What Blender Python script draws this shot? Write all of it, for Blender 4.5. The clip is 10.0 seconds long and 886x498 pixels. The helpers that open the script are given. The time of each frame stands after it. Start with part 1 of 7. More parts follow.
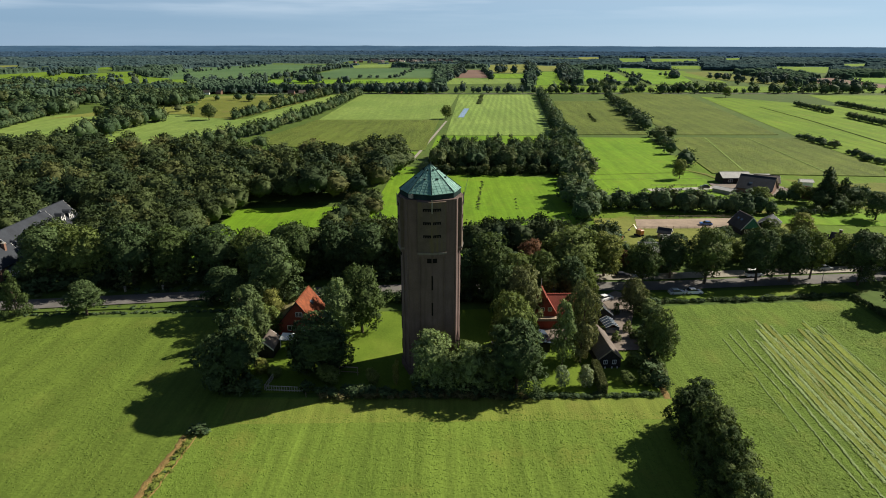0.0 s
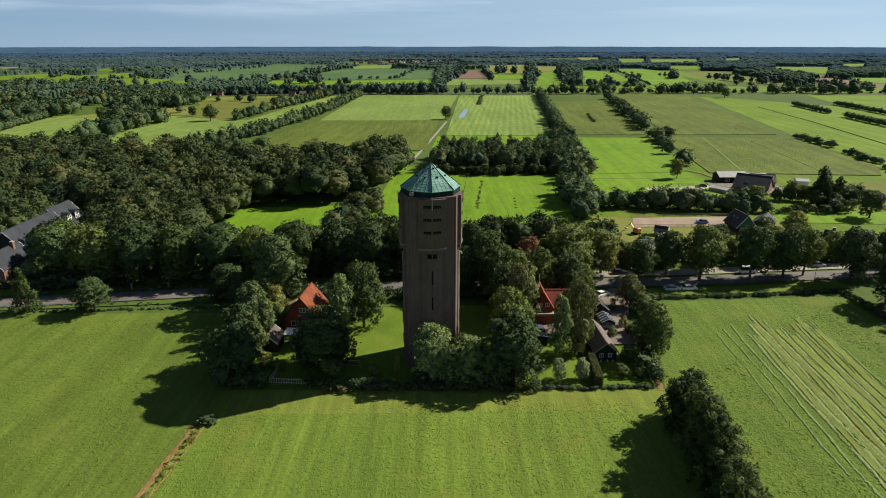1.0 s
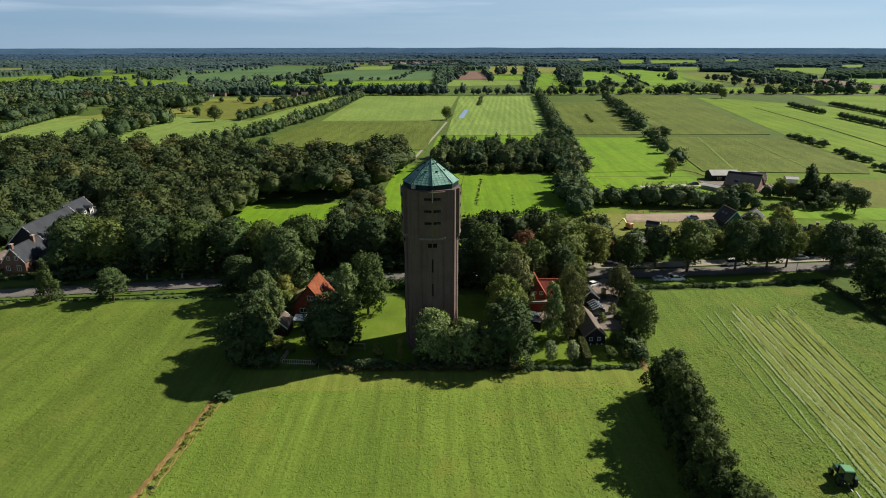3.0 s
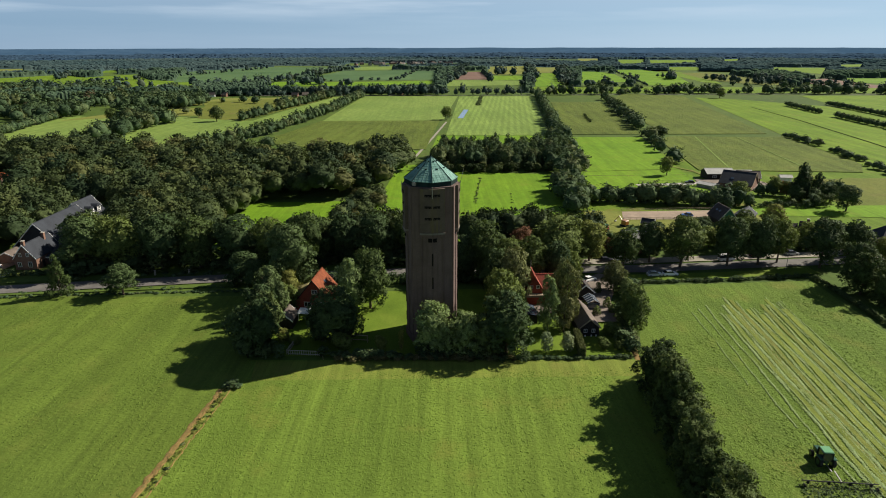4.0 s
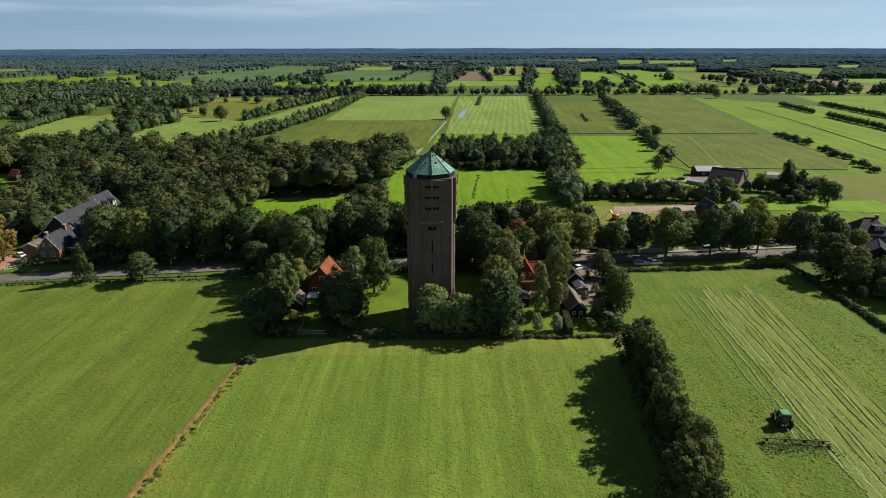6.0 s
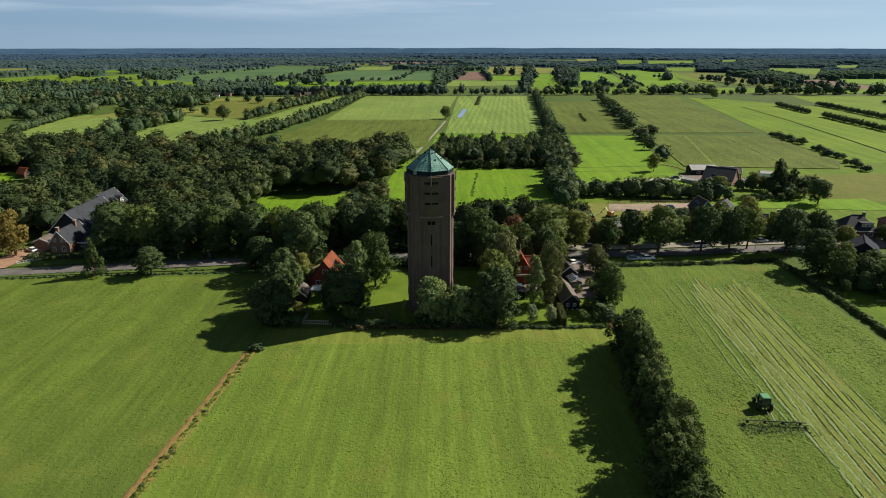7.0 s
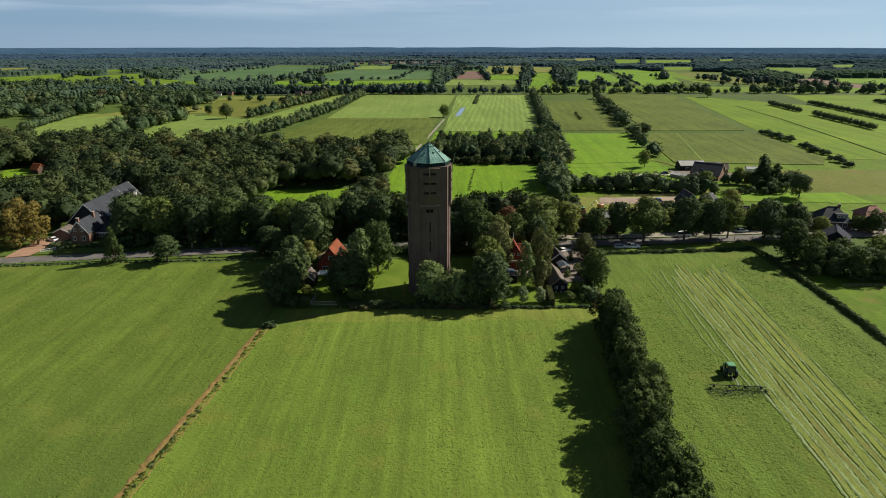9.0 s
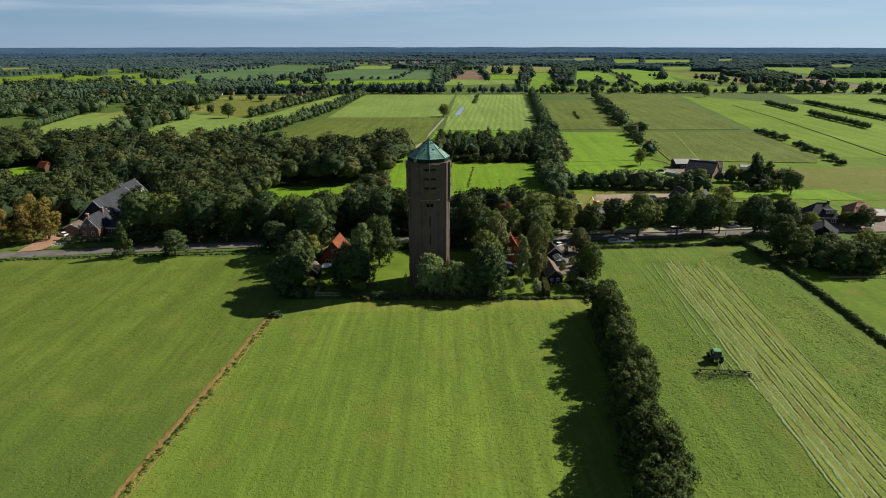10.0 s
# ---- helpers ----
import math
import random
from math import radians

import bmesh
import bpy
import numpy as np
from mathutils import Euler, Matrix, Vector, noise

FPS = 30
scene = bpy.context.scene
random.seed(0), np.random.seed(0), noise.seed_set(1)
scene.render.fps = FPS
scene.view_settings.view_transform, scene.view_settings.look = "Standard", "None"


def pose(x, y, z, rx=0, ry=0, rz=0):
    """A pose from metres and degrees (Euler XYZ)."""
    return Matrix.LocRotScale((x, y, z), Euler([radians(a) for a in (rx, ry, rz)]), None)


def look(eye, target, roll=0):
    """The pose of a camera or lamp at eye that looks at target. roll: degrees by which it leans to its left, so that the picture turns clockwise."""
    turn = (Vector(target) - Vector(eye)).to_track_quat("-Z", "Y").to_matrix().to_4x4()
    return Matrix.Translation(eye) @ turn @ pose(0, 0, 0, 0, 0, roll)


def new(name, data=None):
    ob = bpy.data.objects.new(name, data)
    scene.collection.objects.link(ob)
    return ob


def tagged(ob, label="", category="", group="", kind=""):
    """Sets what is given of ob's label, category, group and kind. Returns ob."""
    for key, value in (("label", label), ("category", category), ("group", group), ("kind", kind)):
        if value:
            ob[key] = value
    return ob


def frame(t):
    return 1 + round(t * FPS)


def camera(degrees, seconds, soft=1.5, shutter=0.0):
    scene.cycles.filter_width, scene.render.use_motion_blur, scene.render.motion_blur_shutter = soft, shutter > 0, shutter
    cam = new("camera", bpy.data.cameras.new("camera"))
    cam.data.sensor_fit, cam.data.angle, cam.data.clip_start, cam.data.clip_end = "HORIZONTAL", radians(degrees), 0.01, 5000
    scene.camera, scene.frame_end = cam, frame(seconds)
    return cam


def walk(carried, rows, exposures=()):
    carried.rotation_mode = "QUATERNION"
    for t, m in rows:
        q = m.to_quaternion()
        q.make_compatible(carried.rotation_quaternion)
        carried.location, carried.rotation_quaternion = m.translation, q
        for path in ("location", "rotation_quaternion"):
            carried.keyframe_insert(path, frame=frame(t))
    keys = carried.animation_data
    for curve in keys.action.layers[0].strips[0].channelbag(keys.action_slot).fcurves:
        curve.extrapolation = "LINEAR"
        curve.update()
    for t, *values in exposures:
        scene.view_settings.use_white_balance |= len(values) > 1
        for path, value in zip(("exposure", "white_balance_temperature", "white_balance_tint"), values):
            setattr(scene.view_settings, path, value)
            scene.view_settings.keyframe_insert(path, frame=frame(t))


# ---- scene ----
cam = camera(72.8, 10.0, soft=1.0)
PATH = [
    (0, (0.755, -108.799, 61.829), (0.783, -106.908, 61.18), 0.1),
    (0.5, (0.741, -110.385, 61.948), (0.768, -108.493, 61.3), 0.0),
    (1, (0.777, -112.146, 62.065), (0.804, -110.254, 61.418), 0.0),
    (1.5, (0.772, -114.113, 62.173), (0.797, -112.221, 61.527), -0.0),
    (2, (0.812, -116.248, 62.279), (0.837, -114.355, 61.634), -0.0),
    (2.5, (0.86, -118.504, 62.39), (0.885, -116.611, 61.746), -0.0),
    (4, (0.893, -125.698, 63.072), (0.918, -123.805, 62.428), -0.1),
    (4.5, (0.932, -128.337, 63.222), (0.956, -126.444, 62.577), -0.0),
    (5, (0.957, -131.147, 63.363), (0.982, -129.253, 62.72), -0.1),
    (5.5, (0.979, -134.07, 63.525), (1.004, -132.176, 62.882), -0.1),
    (7, (1.158, -143.055, 64.339), (1.184, -141.162, 63.695), -0.0),
    (7.5, (1.242, -146.117, 64.506), (1.269, -144.224, 63.862), -0.0),
    (8, (1.323, -149.218, 64.65), (1.351, -147.326, 64.004), 0.0),
    (8.5, (1.374, -152.344, 64.796), (1.402, -150.451, 64.15), -0.0),
    (9, (1.366, -155.493, 64.937), (1.395, -153.601, 64.291), -0.0),
    (9.5, (1.35, -158.675, 65.061), (1.378, -156.782, 64.415), 0.0),
    (10, (1.324, -161.785, 65.178), (1.354, -159.892, 64.531), -0.0),
]
walk(cam, [(t, look(eye, target, roll)) for t, eye, target, roll in PATH], [(0, 0.51), (5, 0.44), (10, 0.36)])

# world, sun
SUN_DIR = Vector((0.742, 0.305, 0.597))
world = bpy.data.worlds.new("sky")
world.use_nodes = True
scene.world = world
wn = world.node_tree
sky = wn.nodes.new("ShaderNodeTexSky")
sky.sky_type, sky.sun_disc = "NISHITA", False
sky.sun_elevation, sky.sun_rotation = radians(36.6), radians(67.6)
sky.air_density, sky.dust_density, sky.ozone_density = 1.0, 0.0, 4.0
sky.altitude = 1500
cloud_uv = wn.nodes.new("ShaderNodeTexCoord")
cloud_map = wn.nodes.new("ShaderNodeMapping")
cloud_map.inputs["Scale"].default_value = (1.6, 1.6, 22)
cloud_noise = wn.nodes.new("ShaderNodeTexNoise")
cloud_noise.inputs["Scale"].default_value, cloud_noise.inputs["Detail"].default_value = 2.2, 6
cloud_ramp = wn.nodes.new("ShaderNodeValToRGB")
cloud_ramp.color_ramp.elements[0].position, cloud_ramp.color_ramp.elements[1].position = 0.45, 0.68
cloud_mix = wn.nodes.new("ShaderNodeMixRGB")
cloud_mix.inputs["Color2"].default_value = (14.6, 17, 19.5, 1)
cloud_amount = wn.nodes.new("ShaderNodeMath")
cloud_amount.operation = "MULTIPLY_ADD"
cloud_amount.inputs[1].default_value, cloud_amount.inputs[2].default_value = 0.5, 0.16
wn.links.new(cloud_uv.outputs["Generated"], cloud_map.inputs[0])
wn.links.new(cloud_map.outputs[0], cloud_noise.inputs["Vector"])
wn.links.new(cloud_noise.outputs[0], cloud_ramp.inputs[0])
wn.links.new(cloud_ramp.outputs[0], cloud_amount.inputs[0])
haze_xyz = wn.nodes.new("ShaderNodeSeparateXYZ")
haze_fall = wn.nodes.new("ShaderNodeMapRange")
haze_fall.inputs["From Min"].default_value, haze_fall.inputs["From Max"].default_value = 0.0, 0.3
haze_fall.inputs["To Min"].default_value, haze_fall.inputs["To Max"].default_value = 0.62, 0.02
haze_mix = wn.nodes.new("ShaderNodeMixRGB")
# brighter haze towards the sun's side
sunward = wn.nodes.new("ShaderNodeMapRange")
sunward.inputs["From Min"].default_value, sunward.inputs["From Max"].default_value = -0.6, 0.6
haze_hue = wn.nodes.new("ShaderNodeMixRGB")
haze_hue.inputs["Color1"].default_value, haze_hue.inputs["Color2"].default_value = (5.4, 9.7, 15.6, 1), (10.9, 16.4, 22.6, 1)
# clouds begin a little above the horizon
cloud_foot = wn.nodes.new("ShaderNodeMapRange")
cloud_foot.inputs["From Min"].default_value, cloud_foot.inputs["From Max"].default_value = 0.03, 0.062
cloud_foot.inputs["To Min"].default_value, cloud_foot.inputs["To Max"].default_value = 0.12, 1.0
cloud_top = wn.nodes.new("ShaderNodeMapRange")
cloud_top.inputs["From Min"].default_value, cloud_top.inputs["From Max"].default_value = 0.12, 0.5
cloud_top.inputs["To Min"].default_value, cloud_top.inputs["To Max"].default_value = 1.0, 0.2
cloud_thin = wn.nodes.new("ShaderNodeMath")
cloud_thin.operation = "MULTIPLY"
cloud_share = wn.nodes.new("ShaderNodeMath")
cloud_share.operation = "MULTIPLY"
wn.links.new(cloud_uv.outputs["Generated"], haze_xyz.inputs[0])
wn.links.new(haze_xyz.outputs["Z"], haze_fall.inputs["Value"])
wn.links.new(haze_xyz.outputs["X"], sunward.inputs["Value"])
wn.links.new(sunward.outputs[0], haze_hue.inputs["Fac"])
wn.links.new(haze_hue.outputs[0], haze_mix.inputs["Color2"])
wn.links.new(haze_xyz.outputs["Z"], cloud_foot.inputs["Value"])
wn.links.new(cloud_amount.outputs[0], cloud_share.inputs[0])
wn.links.new(haze_xyz.outputs["Z"], cloud_top.inputs["Value"])
wn.links.new(cloud_foot.outputs[0], cloud_thin.inputs[0])
wn.links.new(cloud_top.outputs[0], cloud_thin.inputs[1])
wn.links.new(cloud_thin.outputs[0], cloud_share.inputs[1])
wn.links.new(haze_fall.outputs[0], haze_mix.inputs["Fac"])
wn.links.new(sky.outputs[0], haze_mix.inputs["Color1"])
wn.links.new(haze_mix.outputs[0], cloud_mix.inputs["Color1"])
wn.links.new(cloud_share.outputs[0], cloud_mix.inputs["Fac"])
wn.links.new(cloud_mix.outputs[0], wn.nodes["Background"].inputs["Color"])
wn.nodes["Background"].inputs["Strength"].default_value = 0.034
sun = new("sun", bpy.data.lights.new("sun", "SUN"))
sun.data.energy, sun.data.angle, sun.data.color = 6.3, radians(0.53), (1.0, 0.92, 0.77)
sun.matrix_world = look(SUN_DIR * 300, (0, 0, 0))


# ---------- materials ----------
def node(nt, kind, **values):
    n = nt.nodes.new(kind)
    for key, value in values.items():
        n.inputs[key].default_value = value
    return n


def blank(name):
    m = bpy.data.materials.new(name)
    m.use_nodes = True
    return m, m.node_tree, m.node_tree.nodes["Principled BSDF"]


def ramp(nt, source, stops):
    r = nt.nodes.new("ShaderNodeValToRGB")
    while len(r.color_ramp.elements) < len(stops):
        r.color_ramp.elements.new(0.5)
    for e, (p, c) in zip(r.color_ramp.elements, stops):
        e.position, e.color = p, (*c, 1)
    nt.links.new(source, r.inputs[0])
    return r.outputs[0]


def mixed(nt, fac, a, b, kind="MIX"):
    m = nt.nodes.new("ShaderNodeMixRGB")
    m.blend_type = kind
    for socket, value in zip(m.inputs, (fac, a, b)):
        if isinstance(value, (int, float)):
            socket.default_value = value
        elif isinstance(value, tuple):
            socket.default_value = (*value, 1)
        else:
            nt.links.new(value, socket)
    return m.outputs[0]


def noise_of(nt, uv, scale, detail=4, rough=0.55):
    n = node(nt, "ShaderNodeTexNoise", Scale=scale, Detail=detail, Roughness=rough)
    nt.links.new(uv, n.inputs["Vector"])
    return n.outputs[0]


def coords(nt, turn=0.0, stretch=(1, 1, 1)):
    c = nt.nodes.new("ShaderNodeTexCoord")
    m = node(nt, "ShaderNodeMapping", Rotation=(0, 0, radians(turn)), Scale=stretch)
    nt.links.new(c.outputs["Object"], m.inputs[0])
    return m.outputs[0]


def bumped(nt, bsdf, height, strength, distance):
    b = node(nt, "ShaderNodeBump", Strength=strength, Distance=distance)
    nt.links.new(height, b.inputs["Height"])
    nt.links.new(b.outputs[0], bsdf.inputs["Normal"])


def surface(name, dark, light, big=0.15, small=3.0, rough=0.85, bump=0.3, depth=0.05, metal=0.0, stretch=(1, 1, 1), streak=None, spec=0.25):
    """A worn surface: two scales of variation, optional vertical streaks of another colour, fine relief."""
    m, nt, b = blank(name)
    uv = coords(nt, 0, stretch)
    lo, hi = noise_of(nt, uv, big, 3), noise_of(nt, uv, small, 5)
    col = mixed(nt, ramp(nt, lo, [(0.32, (0, 0, 0)), (0.68, (1, 1, 1))]), dark, light)
    col = mixed(nt, 0.45, col, ramp(nt, hi, [(0.3, (0.35, 0.35, 0.35)), (0.7, (0.68, 0.68, 0.68))]), "OVERLAY")
    if streak:
        s = noise_of(nt, coords(nt, 0, (1.6, 1.6, 0.12)), 1.0, 4)
        col = mixed(nt, ramp(nt, s, [(0.52, (0, 0, 0)), (0.72, (0.75, 0.75, 0.75))]), col, streak)
    nt.links.new(col, b.inputs["Base Color"])
    b.inputs["Roughness"].default_value, b.inputs["Metallic"].default_value = rough, metal
    b.inputs["Specular IOR Level"].default_value = spec
    bumped(nt, b, hi, bump, depth)
    return m


def field_mat(name, dark, light, patch=None, big=0.03, small=1.6, lines=None, line_mix=0.5, turn=0.0, bump=0.6, depth=0.25, contrast=0.32, streaks=0.0, y_tint=None):
    """Grass or crop: broad drifts, small tufts, optional machine lines every `lines` metres, long mower streaks, worn patches; denser: a colour that takes over between two places along y."""
    m, nt, b = blank(name)
    uv = coords(nt, turn)
    lo, mid, hi = noise_of(nt, uv, big, 4), noise_of(nt, coords(nt, turn, (1, 0.35, 1)), 0.35, 4), noise_of(nt, uv, small, 5, 0.65)
    col = mixed(nt, ramp(nt, lo, [(0.3, (0, 0, 0)), (0.7, (1, 1, 1))]), dark, light)
    # the bump's own noise darkens its pits: shade put into the colour
    col = mixed(nt, contrast, col, ramp(nt, hi, [(0.3, (0.28, 0.28, 0.28)), (0.7, (0.7, 0.7, 0.7))]), "OVERLAY")
    col = mixed(nt, 0.35, col, ramp(nt, mid, [(0.3, (0.35, 0.35, 0.35)), (0.7, (0.65, 0.65, 0.65))]), "OVERLAY")
    if lines:
        w = node(nt, "ShaderNodeTexWave", Scale=0.314 / lines, Distortion=0.7, Detail=2.0)
        w.bands_direction = "X"
        nt.links.new(uv, w.inputs["Vector"])
        col = mixed(nt, line_mix, col, ramp(nt, w.outputs[1], [(0.2, (0.38, 0.38, 0.38)), (0.8, (0.6, 0.6, 0.6))]), "OVERLAY")
    if streaks:
        for wide, share_of in ((0.16, 0.7), (0.75, 0.55), (2.4, 0.4)):
            run = noise_of(nt, coords(nt, turn, (wide, wide * 0.022, 1)), 1.0, 3, 0.6)
            col = mixed(nt, streaks * share_of, col, ramp(nt, run, [(0.34, (0.26, 0.26, 0.26)), (0.66, (0.72, 0.72, 0.68))]), "OVERLAY")
    if y_tint:
        colour, y0, y1 = y_tint
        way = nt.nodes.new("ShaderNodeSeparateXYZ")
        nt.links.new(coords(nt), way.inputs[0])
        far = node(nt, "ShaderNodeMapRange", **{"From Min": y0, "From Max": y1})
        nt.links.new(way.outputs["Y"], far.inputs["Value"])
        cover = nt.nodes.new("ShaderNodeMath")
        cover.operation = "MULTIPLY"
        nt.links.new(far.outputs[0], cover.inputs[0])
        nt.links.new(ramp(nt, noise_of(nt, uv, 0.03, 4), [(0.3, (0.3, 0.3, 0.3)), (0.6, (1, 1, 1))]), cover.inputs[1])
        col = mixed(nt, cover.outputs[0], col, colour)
    if patch:
        col = mixed(nt, ramp(nt, noise_of(nt, uv, 0.09, 5), [(0.55, (0, 0, 0)), (0.75, (0.7, 0.7, 0.7))]), col, patch)
    nt.links.new(col, b.inputs["Base Color"])
    b.inputs["Roughness"].default_value = 0.9
    b.inputs["Specular IOR Level"].default_value = 0.1
    bumped(nt, b, hi, bump, depth)
    return m


def leaf_mat(name, dark, light, accent, cell=0.0, accent_from=0.86, thin=0.15, grain=0.45, mottle=0.45):
    """Foliage: each leaf clump differs a little, each tree more. cell: where many trees share a mesh, each with its own tint."""
    m, nt, b = blank(name)
    geo = nt.nodes.new("ShaderNodeNewGeometry")
    if cell:
        tint = nt.nodes.new("ShaderNodeAttribute")
        tint.attribute_name = "tint"
        tree = tint.outputs["Fac"]
    else:
        tree = nt.nodes.new("ShaderNodeObjectInfo").outputs["Random"]
    mid = tuple((a + c) / 2 for a, c in zip(dark, light))
    col = ramp(nt, tree, [(0.0, dark), (0.45, mid), (accent_from - 0.06, light), (accent_from + 0.06, accent)])
    col = mixed(nt, grain, col, ramp(nt, geo.outputs["Random Per Island"], [(0.0, (0.27, 0.27, 0.27)), (1.0, (0.75, 0.77, 0.7))]), "OVERLAY")
    tuft = noise_of(nt, geo.outputs["Position"], 1.0 if cell < 20 else 0.2, 3, 0.7)
    col = mixed(nt, mottle, col, ramp(nt, tuft, [(0.34, (0.2, 0.2, 0.22)), (0.62, (0.72, 0.72, 0.66))]), "OVERLAY")
    nt.links.new(col, b.inputs["Base Color"])
    bumped(nt, b, tuft, 0.35, 0.3)
    b.inputs["Roughness"].default_value = 0.7
    b.inputs["Specular IOR Level"].default_value = 0.06
    t = nt.nodes.new("ShaderNodeBsdfTranslucent")
    nt.links.new(mixed(nt, 1.0, col, (1.0, 1.0, 0.62), "MULTIPLY"), t.inputs["Color"])
    mix = node(nt, "ShaderNodeMixShader", Fac=thin)
    nt.links.new(b.outputs[0], mix.inputs[1])
    nt.links.new(t.outputs[0], mix.inputs[2])
    nt.links.new(mix.outputs[0], nt.nodes["Material Output"].inputs["Surface"])
    return m


def glass_mat(name, tint):
    m, nt, b = blank(name)
    b.inputs["Base Color"].default_value = (*tint, 1)
    b.inputs["Roughness"].default_value, b.inputs["Metallic"].default_value = 0.06, 0.0
    b.inputs["Specular IOR Level"].default_value = 0.9
    return m


M_GROUND = field_mat("rough_grassland", (0.046, 0.08, 0.016), (0.078, 0.118, 0.022), (0.11, 0.12, 0.035), big=0.006, small=0.4)
M_MEADOW = field_mat("cut_meadow", (0.09, 0.14, 0.021), (0.12, 0.174, 0.027), (0.15, 0.156, 0.03), lines=3.1, line_mix=0.12, turn=3.5, small=1.5, contrast=0.3, bump=0.9, depth=0.22, streaks=0.42)
# darker green takes over towards the low-y end
M_LEFT = field_mat("tufted_meadow", (0.07254, 0.1102, 0.0171), (0.1004, 0.1425, 0.0228), (0.13, 0.152, 0.029), lines=9, line_mix=0.12, turn=10.8, small=1.3, contrast=0.3, bump=0.9, depth=0.22, streaks=0.4, y_tint=((0.056, 0.094, 0.021), -40, -105))
M_SWATH = field_mat("raked_meadow", (0.07699, 0.1257, 0.01944), (0.1024, 0.1523, 0.0243), (0.142, 0.155, 0.032), lines=2.4, line_mix=0.12, turn=5.7, small=1.5, contrast=0.42, bump=1.0, depth=0.4, streaks=0.35)
M_STUBBLE = field_mat("shorn_stubble", (0.118, 0.158, 0.026), (0.15, 0.178, 0.034), (0.178, 0.155, 0.042), big=0.3, small=3, turn=5.7, streaks=0.4)
M_LUSH = field_mat("lush_grass", (0.086, 0.172, 0.009), (0.128, 0.222, 0.013), (0.138, 0.19, 0.018), big=0.018, small=0.6, lines=11, line_mix=0.14, turn=6, depth=0.1, contrast=0.3, streaks=0.3)
M_LAWN = field_mat("garden_lawn", (0.072, 0.118, 0.012), (0.108, 0.162, 0.017), (0.125, 0.155, 0.024), big=0.1, small=3, depth=0.05, contrast=0.35)
M_PALE = field_mat("pale_mown_field", (0.12, 0.185, 0.04), (0.165, 0.235, 0.055), (0.11, 0.17, 0.035), big=0.012, small=0.3, lines=5.2, line_mix=0.4, turn=7, depth=0.2, contrast=0.4, streaks=0.4)
M_PALE2 = field_mat("pale_stubble", (0.115, 0.175, 0.038), (0.155, 0.215, 0.05), (0.1, 0.17, 0.03), big=0.015, small=0.2, lines=6, turn=-80, depth=0.2, contrast=0.35, streaks=0.25)
M_MAIZE = field_mat("maize_crop", (0.07, 0.097, 0.017), (0.1, 0.131, 0.023), (0.13, 0.145, 0.034), big=0.022, small=0.5, lines=9, line_mix=0.22, turn=8, bump=1.0, depth=0.8, contrast=0.5, streaks=0.3)
M_HAY = field_mat("dry_grass", (0.122, 0.142, 0.03), (0.172, 0.178, 0.042), (0.1, 0.14, 0.025), big=0.03, small=1.0)
M_GRAZED = field_mat("grazed_pasture", (0.07121, 0.1264, 0.009632), (0.1013, 0.1585, 0.01307), (0.155, 0.115, 0.038), big=0.02, small=0.6, contrast=0.35, streaks=0.3)
M_OLIVEGRASS = field_mat("sparse_olive_grass", (0.09293, 0.1139, 0.01814), (0.1223, 0.1355, 0.0257), (0.145, 0.115, 0.045), big=0.03, small=0.8, contrast=0.4)
M_LONGGRASS = field_mat("long_pasture_grass", (0.0855, 0.1487, 0.009), (0.1197, 0.1893, 0.01275), (0.14, 0.16, 0.025), big=0.018, small=0.6, lines=11, line_mix=0.2, turn=8, contrast=0.35, streaks=0.35)
M_FAR = field_mat("far_pasture", (0.04472, 0.092, 0.0352), (0.0774, 0.1334, 0.0512), (0.1, 0.125, 0.045), big=0.006, small=0.05, contrast=0.3)
M_EARTH = surface("bare_earth", (0.14, 0.09, 0.03), (0.225, 0.15, 0.05), big=0.6, small=5, rough=0.95, bump=0.7, depth=0.12, streak=(0.1, 0.11, 0.035))
M_PLOUGH = surface("ploughed_earth", (0.11, 0.065, 0.05), (0.15, 0.09, 0.065), big=0.02, small=0.4, rough=0.95)
M_SAND = surface("riding_sand", (0.2, 0.155, 0.118), (0.28, 0.218, 0.165), big=0.15, small=2, rough=0.95)
M_ASPHALT = surface("asphalt", (0.085, 0.08, 0.076), (0.13, 0.122, 0.114), big=0.2, small=6, rough=0.85, bump=0.2, depth=0.02)
M_PATH = surface("concrete_track", (0.26, 0.24, 0.21), (0.4, 0.38, 0.34), big=0.2, small=4)
M_TRACK = surface("worn_track", (0.19, 0.175, 0.14), (0.27, 0.25, 0.2), big=0.2, small=4)
M_PAVING = surface("brick_paving", (0.12, 0.098, 0.082), (0.185, 0.152, 0.128), big=0.4, small=7, rough=0.9)
M_DRIVE = surface("orange_brick_paving", (0.22, 0.13, 0.085), (0.31, 0.19, 0.125), big=0.4, small=7, rough=0.9)
M_PINKTILE = surface("faded_pink_tile", (0.22, 0.1, 0.075), (0.3, 0.145, 0.11), big=0.4, small=3, rough=0.8, bump=0.5, depth=0.06)
M_DRYSTUBBLE = field_mat("brown_stubble", (0.115, 0.14, 0.028), (0.14, 0.155, 0.032), (0.16, 0.115, 0.045), big=0.4, small=3)
M_RIDGE = surface("wilted_grass_ridge", (0.12, 0.175, 0.055), (0.18, 0.235, 0.1), big=0.7, small=5, rough=0.95, bump=0.6, depth=0.06)
M_WATER = glass_mat("still_water", (0.1, 0.15, 0.2))
M_BRICK = surface("tower_brick", (0.096, 0.066, 0.059), (0.13, 0.091, 0.082), big=0.35, small=7, rough=0.92, bump=0.4, depth=0.03, streak=(0.077, 0.055, 0.048))
